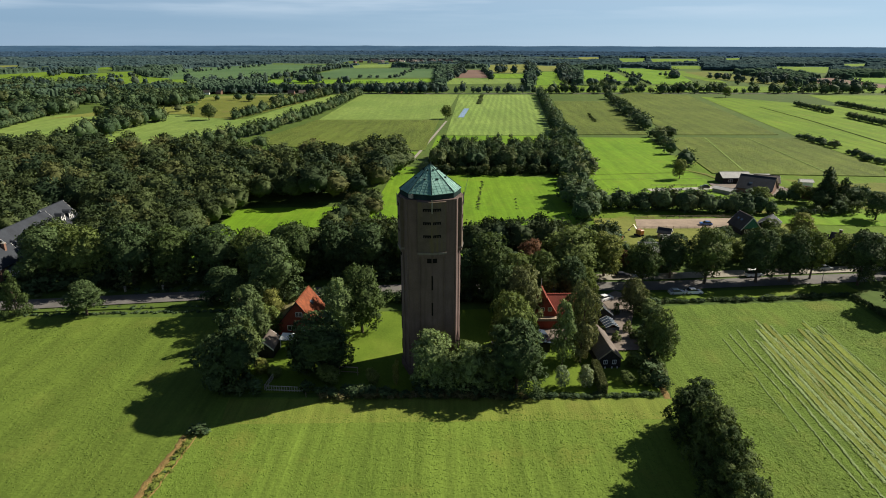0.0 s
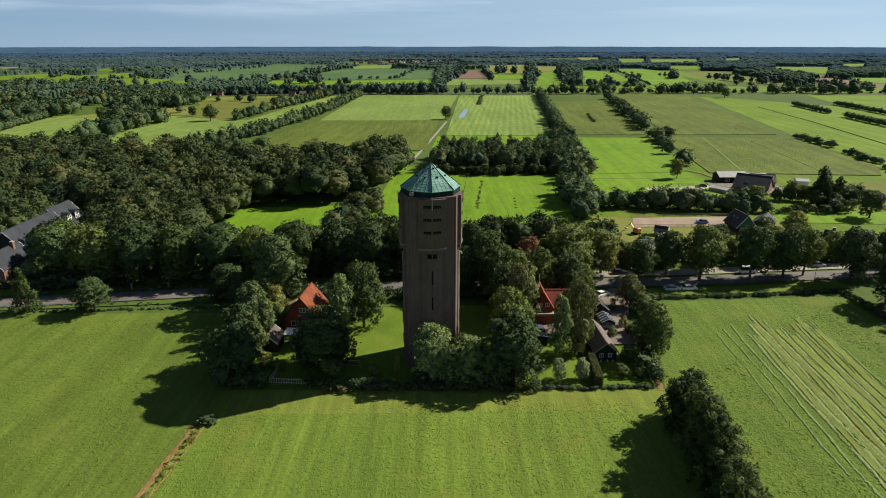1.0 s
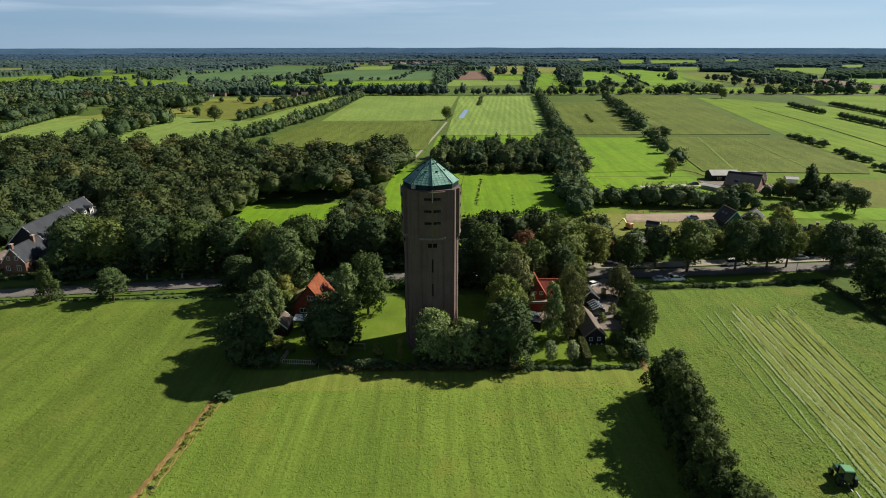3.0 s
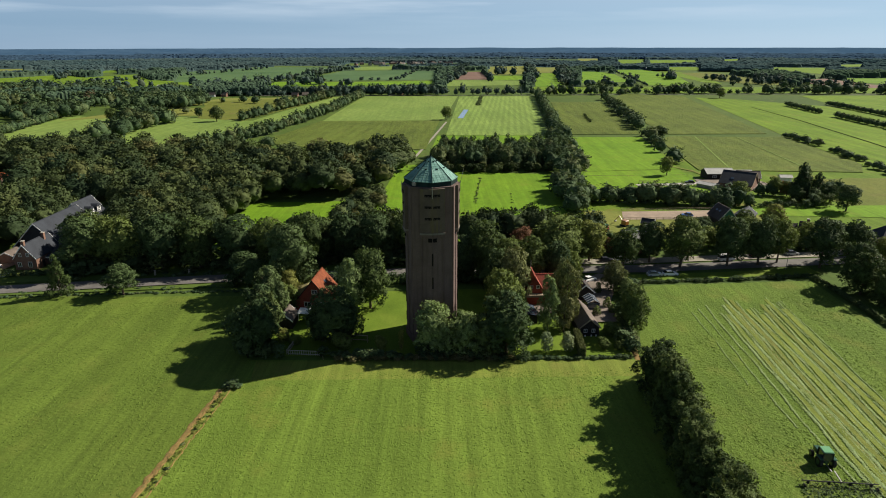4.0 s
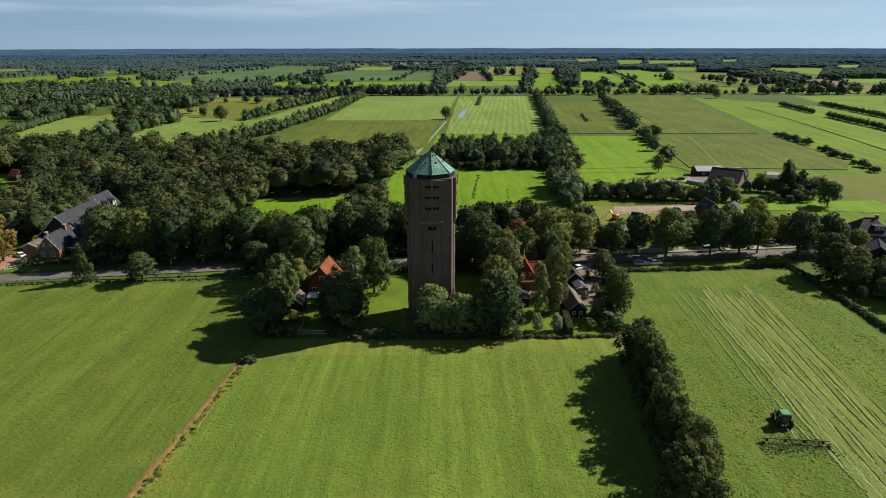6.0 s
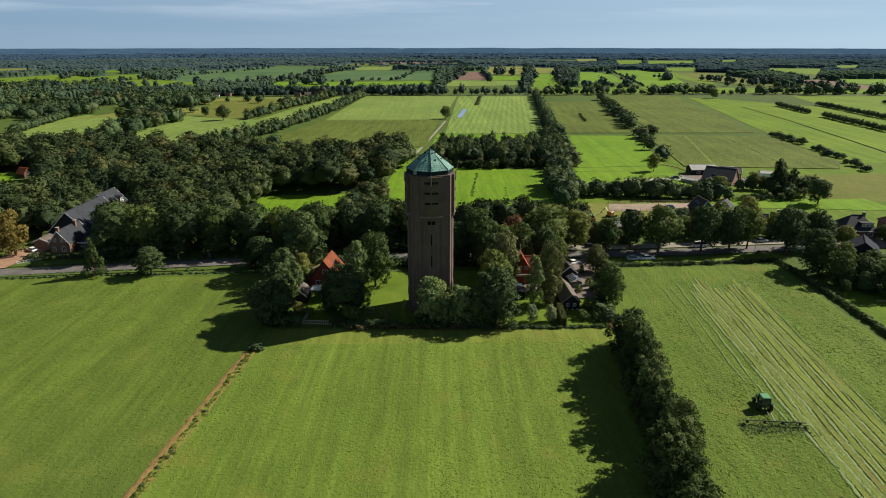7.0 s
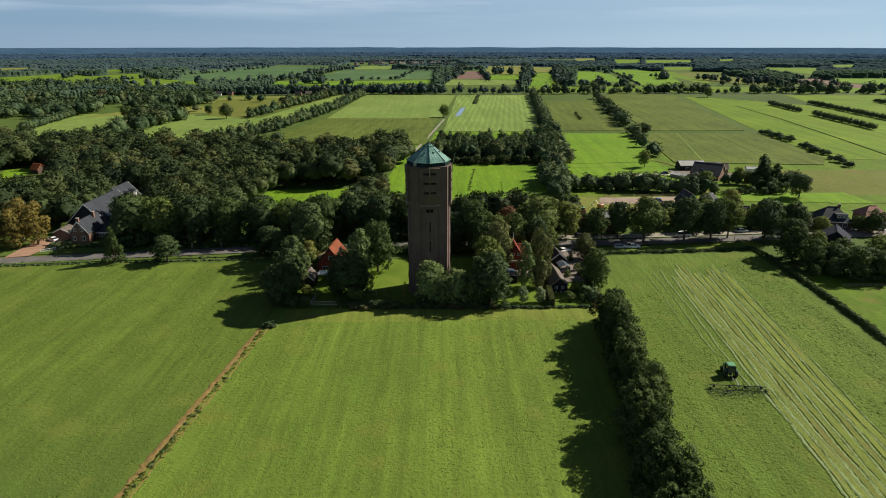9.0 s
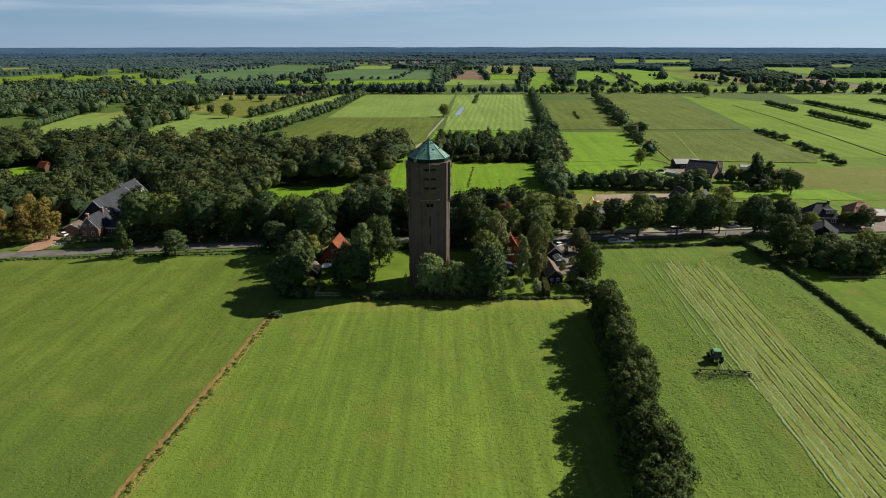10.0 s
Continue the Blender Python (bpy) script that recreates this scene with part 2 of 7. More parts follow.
M_STAINED = surface("stained_tower_brick", (0.083, 0.061, 0.05), (0.112, 0.084, 0.068), big=0.6, small=6, rough=0.92, bump=0.4, depth=0.03, streak=(0.125, 0.098, 0.042))
M_CONCRETE = surface("weathered_concrete", (0.24, 0.22, 0.195), (0.34, 0.31, 0.275), big=0.5, small=5, streak=(0.2, 0.18, 0.13))
M_STONE = surface("tower_stone_band", (0.135, 0.115, 0.1), (0.19, 0.165, 0.145), big=0.5, small=5, streak=(0.11, 0.09, 0.065))
M_COPPER = surface("copper_patina", (0.085, 0.2, 0.17), (0.17, 0.31, 0.265), big=0.5, small=2.5, rough=0.5, bump=0.25, depth=0.03, streak=(0.05, 0.115, 0.1))
M_COPPER_SEAM = surface("stained_copper_seam", (0.07, 0.155, 0.132), (0.12, 0.23, 0.195), big=0.5, small=3, rough=0.7)
M_COPPER_DARK = surface("darkened_copper", (0.009, 0.018, 0.018), (0.02, 0.036, 0.035), big=0.5, small=3, rough=0.9, spec=0.05)
M_BLACK = surface("dark_opening", (0.008, 0.008, 0.008), (0.014, 0.013, 0.012), rough=0.7, spec=0.0)
M_REDTILE = surface("orange_roof_tile", (0.12, 0.034, 0.016), (0.225, 0.066, 0.03), big=0.9, small=4, rough=0.8, bump=0.6, depth=0.08, streak=(0.085, 0.04, 0.022), spec=0.12)
M_MOSSTILE = surface("mossy_tan_tile", (0.12, 0.11, 0.05), (0.22, 0.19, 0.09), big=0.7, small=4, rough=0.9, bump=0.6, depth=0.08)
M_ORANGETILE = surface("bright_orange_tile", (0.38, 0.085, 0.03), (0.5, 0.13, 0.05), big=0.5, small=4, rough=0.75, bump=0.6, depth=0.08)
M_REDDER = surface("deep_red_roof_tile", (0.17, 0.036, 0.024), (0.25, 0.06, 0.038), big=0.5, small=4, rough=0.75, bump=0.6, depth=0.08)
M_REDBRICK = surface("red_brick", (0.19, 0.04, 0.028), (0.26, 0.06, 0.04), big=0.5, small=6)
M_BROWNBRICK = surface("brown_brick", (0.135, 0.075, 0.055), (0.2, 0.115, 0.085), big=0.5, small=6)
M_DARKBRICK = surface("dark_brick", (0.07, 0.045, 0.037), (0.11, 0.07, 0.055), big=0.5, small=6)
M_SLATE = surface("grey_slate", (0.018, 0.021, 0.028), (0.03, 0.035, 0.045), big=0.3, small=3, rough=0.8, bump=0.4, depth=0.05)
M_DARKTILE = surface("dark_roof_tile", (0.03, 0.027, 0.027), (0.055, 0.048, 0.047), big=0.3, small=3, rough=0.85, bump=0.5, depth=0.06)
M_BROWNTILE = surface("brown_roof_tile", (0.085, 0.068, 0.058), (0.14, 0.113, 0.095), big=0.4, small=3, rough=0.8, bump=0.5, depth=0.06)
M_METALROOF = surface("grey_sheet_roof", (0.26, 0.26, 0.255), (0.35, 0.35, 0.34), big=0.2, small=2, rough=0.6)
M_TIMBER = surface("black_timber", (0.018, 0.016, 0.015), (0.035, 0.03, 0.027), big=0.6, small=8, rough=0.8, stretch=(4, 4, 0.6))
M_NAVY = surface("blue_black_timber", (0.016, 0.019, 0.028), (0.03, 0.035, 0.05), big=0.6, small=8, rough=0.9, spec=0.1, stretch=(4, 4, 0.6))
M_WOOD = surface("weathered_wood", (0.2, 0.16, 0.11), (0.33, 0.27, 0.19), big=0.6, small=8, stretch=(4, 4, 0.6))
M_WHITE = surface("white_paint", (0.7, 0.7, 0.68), (0.8, 0.8, 0.78), big=0.6, small=6, rough=0.5)
M_GREENPAINT = surface("green_cladding", (0.03, 0.14, 0.1), (0.045, 0.19, 0.14), big=0.6, small=6, rough=0.6, stretch=(3, 3, 0.4))
M_BARK = surface("bark", (0.06, 0.045, 0.032), (0.13, 0.1, 0.07), big=0.8, small=5, rough=0.95, bump=0.8, depth=0.1, stretch=(1, 1, 0.3))
M_PANE = glass_mat("window_glass", (0.03, 0.035, 0.04))
M_GLASSROOF = glass_mat("glass_roofing", (0.06, 0.08, 0.11))
M_RUBBER = surface("rubber", (0.015, 0.015, 0.015), (0.03, 0.03, 0.03), small=9)
M_STEEL = surface("dull_steel", (0.2, 0.2, 0.2), (0.3, 0.29, 0.28), rough=0.5, metal=0.6)


def paint(name, colour):
    m, nt, b = blank(name)
    uv = coords(nt)
    nt.links.new(mixed(nt, 0.25, colour, ramp(nt, noise_of(nt, uv, 2.0), [(0.3, (0.4, 0.4, 0.4)), (0.7, (0.6, 0.6, 0.6))]), "OVERLAY"), b.inputs["Base Color"])
    b.inputs["Roughness"].default_value = 0.3
    b.inputs["Coat Weight"].default_value = 0.4
    return m


M_SILVER, M_CARWHITE, M_CARBLACK, M_CARBLUE = paint("silver_paint", (0.4, 0.42, 0.44)), paint("white_car_paint", (0.75, 0.75, 0.75)), paint("black_car_paint", (0.02, 0.02, 0.025)), paint("blue_paint", (0.05, 0.14, 0.42))
M_MINT = paint("faded_mint_roof", (0.11, 0.27, 0.13))
M_TRACTOR, M_ORANGE, M_REDPAINT = paint("tractor_green", (0.012, 0.06, 0.03)), paint("orange_paint", (0.32, 0.13, 0.035)), paint("red_paint", (0.4, 0.04, 0.03))
L_NEAR = leaf_mat("leaves", (0.05, 0.077, 0.028), (0.1512, 0.1878, 0.05394), (0.1665, 0.172, 0.0516), accent_from=0.85, thin=0.18, grain=0.6)
L_ROW = leaf_mat("hedgerow_tree_leaves", (0.02546, 0.04343, 0.01647), (0.06589, 0.09583, 0.03145), (0.07488, 0.1011, 0.03444), thin=0.14, grain=0.6)
L_DARK = leaf_mat("dark_leaves", (0.03617, 0.0606, 0.02737), (0.06842, 0.09973, 0.04008), (0.08406, 0.1124, 0.04301), thin=0.12, grain=0.6)
L_FRESH = leaf_mat("fresh_green_leaves", (0.1169, 0.1679, 0.07225), (0.1648, 0.2177, 0.09031), (0.1594, 0.2072, 0.08288), thin=0.2, grain=0.6)
L_OLIVE = leaf_mat("olive_leaves", (0.1063, 0.119, 0.05313), (0.154, 0.1648, 0.07437), (0.1648, 0.1594, 0.07437), thin=0.2, grain=0.6)
L_SPRUCE = leaf_mat("conifer_needles", (0.075, 0.105, 0.045), (0.1, 0.135, 0.055), (0.1, 0.135, 0.055), thin=0.1, grain=0.6)
L_SILVER = leaf_mat("silvery_leaves", (0.16, 0.21, 0.12), (0.22, 0.27, 0.16), (0.2, 0.24, 0.14), thin=0.25)
L_AUTUMN = leaf_mat("turning_leaves", (0.15, 0.122, 0.036), (0.215, 0.168, 0.048), (0.17, 0.155, 0.045), thin=0.2)
L_WEED = leaf_mat("ditch_weeds", (0.09, 0.12, 0.025), (0.14, 0.16, 0.035), (0.17, 0.15, 0.04), cell=1, accent_from=0.8)
L_BROWNWOOD = leaf_mat("browning_leaves", (0.06, 0.052, 0.03), (0.085, 0.07, 0.04), (0.075, 0.08, 0.036), cell=8, thin=0.12)
L_DRY = leaf_mat("dry_grass_stalks", (0.11, 0.1, 0.045), (0.16, 0.145, 0.065), (0.15, 0.11, 0.06))
L_RUSSET = leaf_mat("russet_leaves", (0.0928, 0.0713, 0.04123), (0.124, 0.09292, 0.05158), (0.1368, 0.0713, 0.04417))
L_WOOD = leaf_mat("woodland_leaves", (0.021, 0.037, 0.018), (0.07, 0.091, 0.034), (0.088, 0.09, 0.034), cell=10, accent_from=0.92, thin=0.12, grain=0.3, mottle=0.25)
L_HEDGE = leaf_mat("hedgerow_leaves", (0.0355, 0.061, 0.0325), (0.073, 0.1085, 0.0495), (0.088, 0.107, 0.0475), cell=8, accent_from=0.88, thin=0.15, grain=0.5)
# bluish green: haze over the far trees is put into the leaf colour
L_FARWOOD = leaf_mat("hazy_woodland_leaves", (0.0346, 0.05826, 0.05513), (0.05664, 0.08545, 0.06891), (0.07237, 0.09388, 0.06546), cell=25, accent_from=0.9, thin=0.15, grain=0.25)
L_TUFT = leaf_mat("grass_blades", (0.1, 0.152, 0.024), (0.1, 0.152, 0.024), (0.1, 0.152, 0.024), thin=0.1, grain=0.4, mottle=0.3)
L_TUFTDARK = leaf_mat("dense_grass_blades", (0.084, 0.126, 0.022), (0.084, 0.126, 0.022), (0.084, 0.126, 0.022), thin=0.1, grain=0.4, mottle=0.3)
L_HAYROW = leaf_mat("wilted_grass", (0.125, 0.178, 0.054), (0.185, 0.235, 0.09), (0.17, 0.18, 0.062), accent_from=0.85, thin=0.05)


# ---------- mesh helpers ----------
def part(name, bm, material, parent, label=""):
    me = bpy.data.meshes.new(name)
    bm.to_mesh(me)
    bm.free()
    me.materials.append(material)
    ob = new(name, me)
    ob.parent = parent
    return tagged(ob, label)


def share(name, me, parent, m=None):
    ob = new(name, me)
    ob.parent = parent
    if m is not None:
        ob.matrix_basis = m
    return ob


def thing(name, x, y, z=0.0, turn=0.0, label="", category="", group="", kind=""):
    ob = new(name)
    ob.matrix_basis = pose(x, y, z, 0, 0, turn)
    return tagged(ob, label, category, group, kind)


def mesh_np(name, verts, material, corners=3, tint=None):
    """A mesh of loose faces: verts holds the corners of each in turn, and where it has six columns their soft normals too."""
    n = len(verts) // corners
    me = bpy.data.meshes.new(name)
    me.vertices.add(corners * n)
    me.vertices.foreach_set("co", np.ascontiguousarray(verts[:, :3], np.float32).ravel())
    me.loops.add(corners * n)
    me.loops.foreach_set("vertex_index", np.arange(corners * n, dtype=np.int32))
    me.polygons.add(n)
    me.polygons.foreach_set("loop_start", np.arange(0, corners * n, corners, dtype=np.int32))
    if tint is not None:
        me.attributes.new("tint", "FLOAT", "FACE").data.foreach_set("value", tint.astype(np.float32))
    me.update(calc_edges=True)
    if verts.shape[1] == 6:
        me.normals_split_custom_set_from_vertices(verts[:, 3:].astype(np.float32))
    me.materials.append(material)
    return me


def box(bm, x0, x1, y0, y1, z0, z1, m=None):
    v = [bm.verts.new((x, y, z)) for z in (z0, z1) for x, y in ((x0, y0), (x1, y0), (x1, y1), (x0, y1))]
    for f in ((3, 2, 1, 0), (4, 5, 6, 7), (0, 1, 5, 4), (1, 2, 6, 5), (2, 3, 7, 6), (3, 0, 4, 7)):
        bm.faces.new([v[i] for i in f])
    if m is not None:
        bmesh.ops.transform(bm, matrix=m, verts=v)
    return v


def rounded(bm, width=0.03):
    bmesh.ops.bevel(bm, geom=list(bm.edges), offset=width, segments=1, affect="EDGES", clamp_overlap=True)
    return bm


def prism(bm, outline, z0, z1, m=None):
    """Extrudes a plan outline (counter-clockwise) from z0 to z1."""
    lo = [bm.verts.new((x, y, z0)) for x, y in outline]
    hi = [bm.verts.new((x, y, z1)) for x, y in outline]
    n = len(outline)
    bm.faces.new(lo[::-1])
    bm.faces.new(hi)
    for i in range(n):
        bm.faces.new((lo[i], lo[(i + 1) % n], hi[(i + 1) % n], hi[i]))
    if m is not None:
        bmesh.ops.transform(bm, matrix=m, verts=lo + hi)


def tube(bm, a, b, r0, r1, sides=7):
    a, b = Vector(a), Vector(b)
    q = (b - a).to_track_quat("Z", "Y")
    rings = [[bm.verts.new(c + q @ Vector((r * math.cos(i * math.tau / sides), r * math.sin(i * math.tau / sides), 0))) for i in range(sides)] for c, r in ((a, r0), (b, r1))]
    for i in range(sides):
        j = (i + 1) % sides
        bm.faces.new((rings[0][i], rings[0][j], rings[1][j], rings[1][i]))
    bm.faces.new(rings[1])
    bm.faces.new(rings[0][::-1])


def solid_box(name, dims, material, parent, bevel=0.0, m=None, label=""):
    bm = bmesh.new()
    box(bm, *dims, m)
    if bevel:
        rounded(bm, bevel)
    return part(name, bm, material, parent, label)


# ---------- ground ----------
SHEETS = []


def sheet(name, corners, z, material, label, category="field", thick=0.0):
    SHEETS.append(name)
    z += 0.004 * len(SHEETS)
    bm = bmesh.new()
    if thick:
        prism(bm, corners, z - thick, z)
    else:
        bm.faces.new([bm.verts.new((x, y, z)) for x, y in corners])
    bm.normal_update()
    if bm.faces[:][0].normal.z < 0 and not thick:
        bmesh.ops.reverse_faces(bm, faces=bm.faces[:])
    elif thick:
        bmesh.ops.recalc_face_normals(bm, faces=bm.faces[:])
    ob = part(name, bm, material, None)
    return tagged(ob, label, category, kind="structure")


def ribbon(name, spine, width, z, material, label, category):
    """A band of even width along a line of points."""
    z += 0.12
    pts = [Vector(p) for p in spine]
    left, right = [], []
    for i, p in enumerate(pts):
        d = (pts[min(i + 1, len(pts) - 1)] - pts[max(i - 1, 0)]).normalized()
        s = Vector((-d.y, d.x)) * width / 2
        left.append(p + s)
        right.append(p - s)
    bm = bmesh.new()
    lv, rv = [bm.verts.new((p.x, p.y, z)) for p in left], [bm.verts.new((p.x, p.y, z)) for p in right]
    for i in range(len(pts) - 1):
        bm.faces.new((rv[i], rv[i + 1], lv[i + 1], lv[i]))
    return tagged(part(name, bm, material, None), label, category, kind="structure")


bm = bmesh.new()
bmesh.ops.create_grid(bm, x_segments=40, y_segments=40, size=4990)
tagged(part("ground", bm, M_GROUND, None), "flat rough green grassland reaching the horizon", "ground", kind="structure")

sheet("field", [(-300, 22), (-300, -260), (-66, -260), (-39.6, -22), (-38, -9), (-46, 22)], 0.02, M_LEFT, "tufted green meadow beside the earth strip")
sheet("field", [(-65.4, -260), (9.9, -260), (44.5, -13.6), (-39, -12.5), (-39.2, -22)], 0.03, M_MEADOW, "freshly cut green meadow in front of the tower garden")
sheet("field", [(10, -260), (92, -260), (102.5, -44), (104.5, -7), (106.5, 30), (56, 27), (44.5, -13)], 0.025, M_SWATH, "half-raked meadow with rows of cut grass")
sheet("field", [(93, -260), (300, -260), (300, 10), (112, 8), (107.5, -7), (104, -44)], 0.02, M_GRAZED, "green pasture behind the low hedge")
sheet("field", [(56, 57), (150, 64), (330, 84), (420, 330), (330, 330), (60, 200)], 0.0, M_GRAZED, "mixed green pasture round the farm")
sheet("headland", [(-36, -20.8), (42, -20.2), (43.6, -13.8), (-37, -13.2)], 0.02, M_STUBBLE, "yellowish dry grass headland along the garden", "headland")
sheet("garden_lawn", [(-40, -11), (43, -12), (46, 27), (-46, 23)], 0.06, M_LAWN, "shaded garden lawn round the tower", "lawn")
sheet("field", [(-30, 62), (50, 66), (63, 178), (-6, 186), (-8, 205), (-19, 205), (-22, 150), (-27, 100)], 0.05, M_LUSH, "bright green meadow behind the tower wood")
sheet("garden_lawn", [(-232, 172), (-219, 174), (-190, 118), (-204, 112)], 0.05, M_LUSH, "small bright lawn beside the far cottage", "lawn")
sheet("field", [(-77, 60), (-31, 60), (-32, 124), (-76, 121)], 0.05, M_LUSH, "small bright clearing in the wood")
sheet("field", [(-1, 262), (78, 266), (86, 316), (3, 317)], 0.05, M_LUSH, "bright green strip behind the tree belt")
sheet("field", [(-60, 236), (-12, 236), (-7, 250), (-55, 254)], 0.05, M_LUSH, "bright green headland beside the crop")
sheet("field", [(-119, 285), (-62, 254), (-5, 256), (5, 408), (-98, 406)], 0.3, M_MAIZE, "olive green maize crop", thick=0.25)
sheet("field", [(-97, 409), (-1, 410), (9, 420), (31, 672), (-90, 676)], 0.06, M_PALE2, "pale mown grassland")
sheet("field", [(9, 319), (85, 319), (130, 671), (33, 671)], 0.06, M_PALE, "pale mown field with long machine lines")
sheet("field", [(99, 320), (153, 320), (192, 578), (134, 578)], 0.3, M_MAIZE, "dull green crop beside the hedge", thick=0.25)
sheet("field", [(76, 184), (131, 190), (149, 306), (97, 308)], 0.06, M_LUSH, "bright green pasture between hedges")
sheet("field", [(66, 128), (122, 124), (131, 172), (130, 188), (75, 183)], 0.05, M_LUSH, "bright green paddock beside the farm")
sheet("field", [(140, 186), (222, 178), (236, 200), (250, 300), (170, 308), (156, 290)], 0.3, M_MAIZE, "olive green maize crop behind the farm", thick=0.25)
sheet("field", [(170, 319), (246, 319), (318, 660), (252, 698), (206, 600)], 0.3, M_MAIZE, "broad olive maize crop", thick=0.25)
sheet("field", [(254, 309), (236, 197), (300, 190), (400, 330), (420, 520), (362, 616), (325, 640)], 0.05, M_LONGGRASS, "long bright green pasture beside a ditch")
sheet("field", [(330, 190), (700, 190), (900, 660), (470, 660)], 0.05, M_LONGGRASS, "bright pasture with hedges")
sheet("field", [(172, 92), (260, 92), (300, 172), (186, 166)], 0.05, M_GRAZED, "yellowish grazed pasture behind the houses")
sheet("field", [(172, 108), (262, 103), (296, 166), (186, 163)], 0.06, M_OLIVEGRASS, "sparse yellowish olive grass behind the houses")
sheet("field", [(54, 70), (128, 68), (132, 103), (60, 106)], 0.04, M_HAY, "dry yard grass beside the riding ground", "yard")
sheet("riding_ground", [(72, 92.5), (110, 92.5), (114, 105.5), (75, 104)], 0.08, M_SAND, "sandy riding ground in the yard", "riding ground")
sheet("field", [(124, 98), (190, 92), (190, 112), (126, 110)], 0.05, M_LUSH, "grass strip in front of the farm orchard")
sheet("field", [(-330, 300), (-266, 300), (-252, 375), (-246, 420), (-345, 455)], 0.05, M_PALE2, "pale meadow between tree rows")
sheet("field", [(-262, 296), (-150, 262), (-131, 341), (-111, 453), (-160, 410), (-240, 446)], 0.05, M_PALE2, "pale green meadow between tree rows")
sheet("field", [(-160, 396), (-113, 410), (-103, 505), (-95, 672), (-124, 672), (-150, 500)], 0.06, M_PALE2, "narrow pale meadow between hedges")
sheet("field", [(-330, 415), (-270, 450), (-180, 455), (-165, 540), (-300, 520)], 0.05, M_HAY, "yellow rough meadow among trees")
sheet("field", [(-290, 560), (-160, 545), (-125, 660), (-260, 650)], 0.05, M_HAY, "yellow rough meadow beside the lane")

sheet("field", [(-214, 430), (-168, 412), (-152, 500), (-130, 650), (-200, 632), (-262, 602), (-240, 512)], 0.07, M_OLIVEGRASS, "olive rough grassland beside the tree row")

# far fields between the woods
OPEN_LAND = []


def far_field(corners, material, label):
    OPEN_LAND.append(corners)
    sheet("field", corners, 0.05, material, label)


far_field([(-710, 850), (-570, 915), (-490, 870), (-390, 885), (-440, 1010), (-535, 1065), (-675, 1295), (-720, 1170), (-835, 1300), (-885, 1090)], M_LONGGRASS, "light green meadow before distant woods")
far_field([(-465, 990), (-375, 1025), (-320, 1080), (-240, 1545), (-290, 1715), (-500, 1765), (-610, 1445), (-575, 1295)], M_FAR, "broad dull green far field")
far_field([(-275, 870), (-150, 880), (0, 920), (0, 1020), (-165, 985), (-285, 990)], M_LUSH, "narrow bright meadow behind the lane houses")
far_field([(-225, 1025), (0, 1055), (5, 1435), (-70, 1505), (-180, 1475), (-230, 1475), (-245, 1235)], M_FAR, "dull green field with a dark hedge")
far_field([(-235, 1510), (-115, 1545), (-125, 1810), (-215, 1760)], M_PALE2, "narrow yellowish far stubble")
far_field([(140, 712), (330, 716), (640, 704), (1000, 656), (1080, 700), (720, 790), (340, 842), (150, 842)], M_LONGGRASS, "bright pasture along the lane")
far_field([(15, 865), (150, 890), (165, 1015), (35, 1040)], M_PALE2, "pale field past the lane")
far_field([(35, 1055), (105, 1055), (115, 1400), (65, 1405)], M_PLOUGH, "bare reddish ploughed field")
far_field([(105, 1035), (165, 1035), (195, 1205), (120, 1205)], M_LUSH, "far green pasture strip")
far_field([(115, 1230), (210, 1280), (285, 1805), (165, 1755)], M_HAY, "far yellowish grassland")
far_field([(160, 850), (215, 850), (280, 1310), (230, 1310)], M_LUSH, "bright green far pasture")
far_field([(235, 1340), (285, 1340), (370, 1660), (295, 1705)], M_HAY, "olive-yellow far field")
far_field([(255, 950), (345, 965), (400, 1255), (400, 1400), (360, 1400)], M_LUSH, "green far meadow among trees")
far_field([(465, 1500), (345, 875), (415, 860), (525, 1225), (545, 1500)], M_LUSH, "far pasture with round trees")
far_field([(545, 1395), (470, 960), (480, 900), (560, 1175), (585, 1365)], M_LONGGRASS, "far bright pasture edged by a hedge")
far_field([(565, 1305), (650, 1335), (620, 1065), (575, 815), (560, 855), (520, 900), (510, 1030)], M_OLIVEGRASS, "olive brown far field")
far_field([(675, 1010), (755, 1065), (715, 910), (710, 815), (675, 770), (630, 855), (630, 910)], M_PLOUGH, "purplish bare far field")
far_field([(765, 1065), (935, 1065), (760, 840), (735, 940)], M_LUSH, "bright meadow behind the bare field")
far_field([(680, 1700), (775, 1700), (675, 1460), (605, 1460)], M_LONGGRASS, "thin far meadow between woods")
far_field([(930, 1650), (1095, 1605), (855, 1245), (880, 1425)], M_LONGGRASS, "thin far meadow between woods")
far_field([(790, 2590), (905, 2585), (740, 2090), (645, 2025)], M_LONGGRASS, "thin far meadow between woods")
far_field([(895, 2490), (1100, 2485), (950, 2160), (770, 2090)], M_LONGGRASS, "thin far meadow between woods")
far_field([(1280, 1840), (1390, 1895), (1250, 1695), (1185, 1695)], M_LONGGRASS, "thin far meadow between woods")
far_field([(-1120, 1485), (-1075, 1600), (-1130, 1685), (-1225, 1640)], M_HAY, "thin yellowish far field between woods")
far_field([(-800, 1385), (-775, 1415), (-845, 1555), (-860, 1520)], M_LONGGRASS, "thin far meadow between woods")
far_field([(665, 2810), (770, 2810), (660, 2400), (585, 2405)], M_HAY, "thin yellowish far field between woods")
far_field([(1245, 2580), (1370, 2685), (1225, 2395), (1130, 2310)], M_LONGGRASS, "thin far meadow between woods")

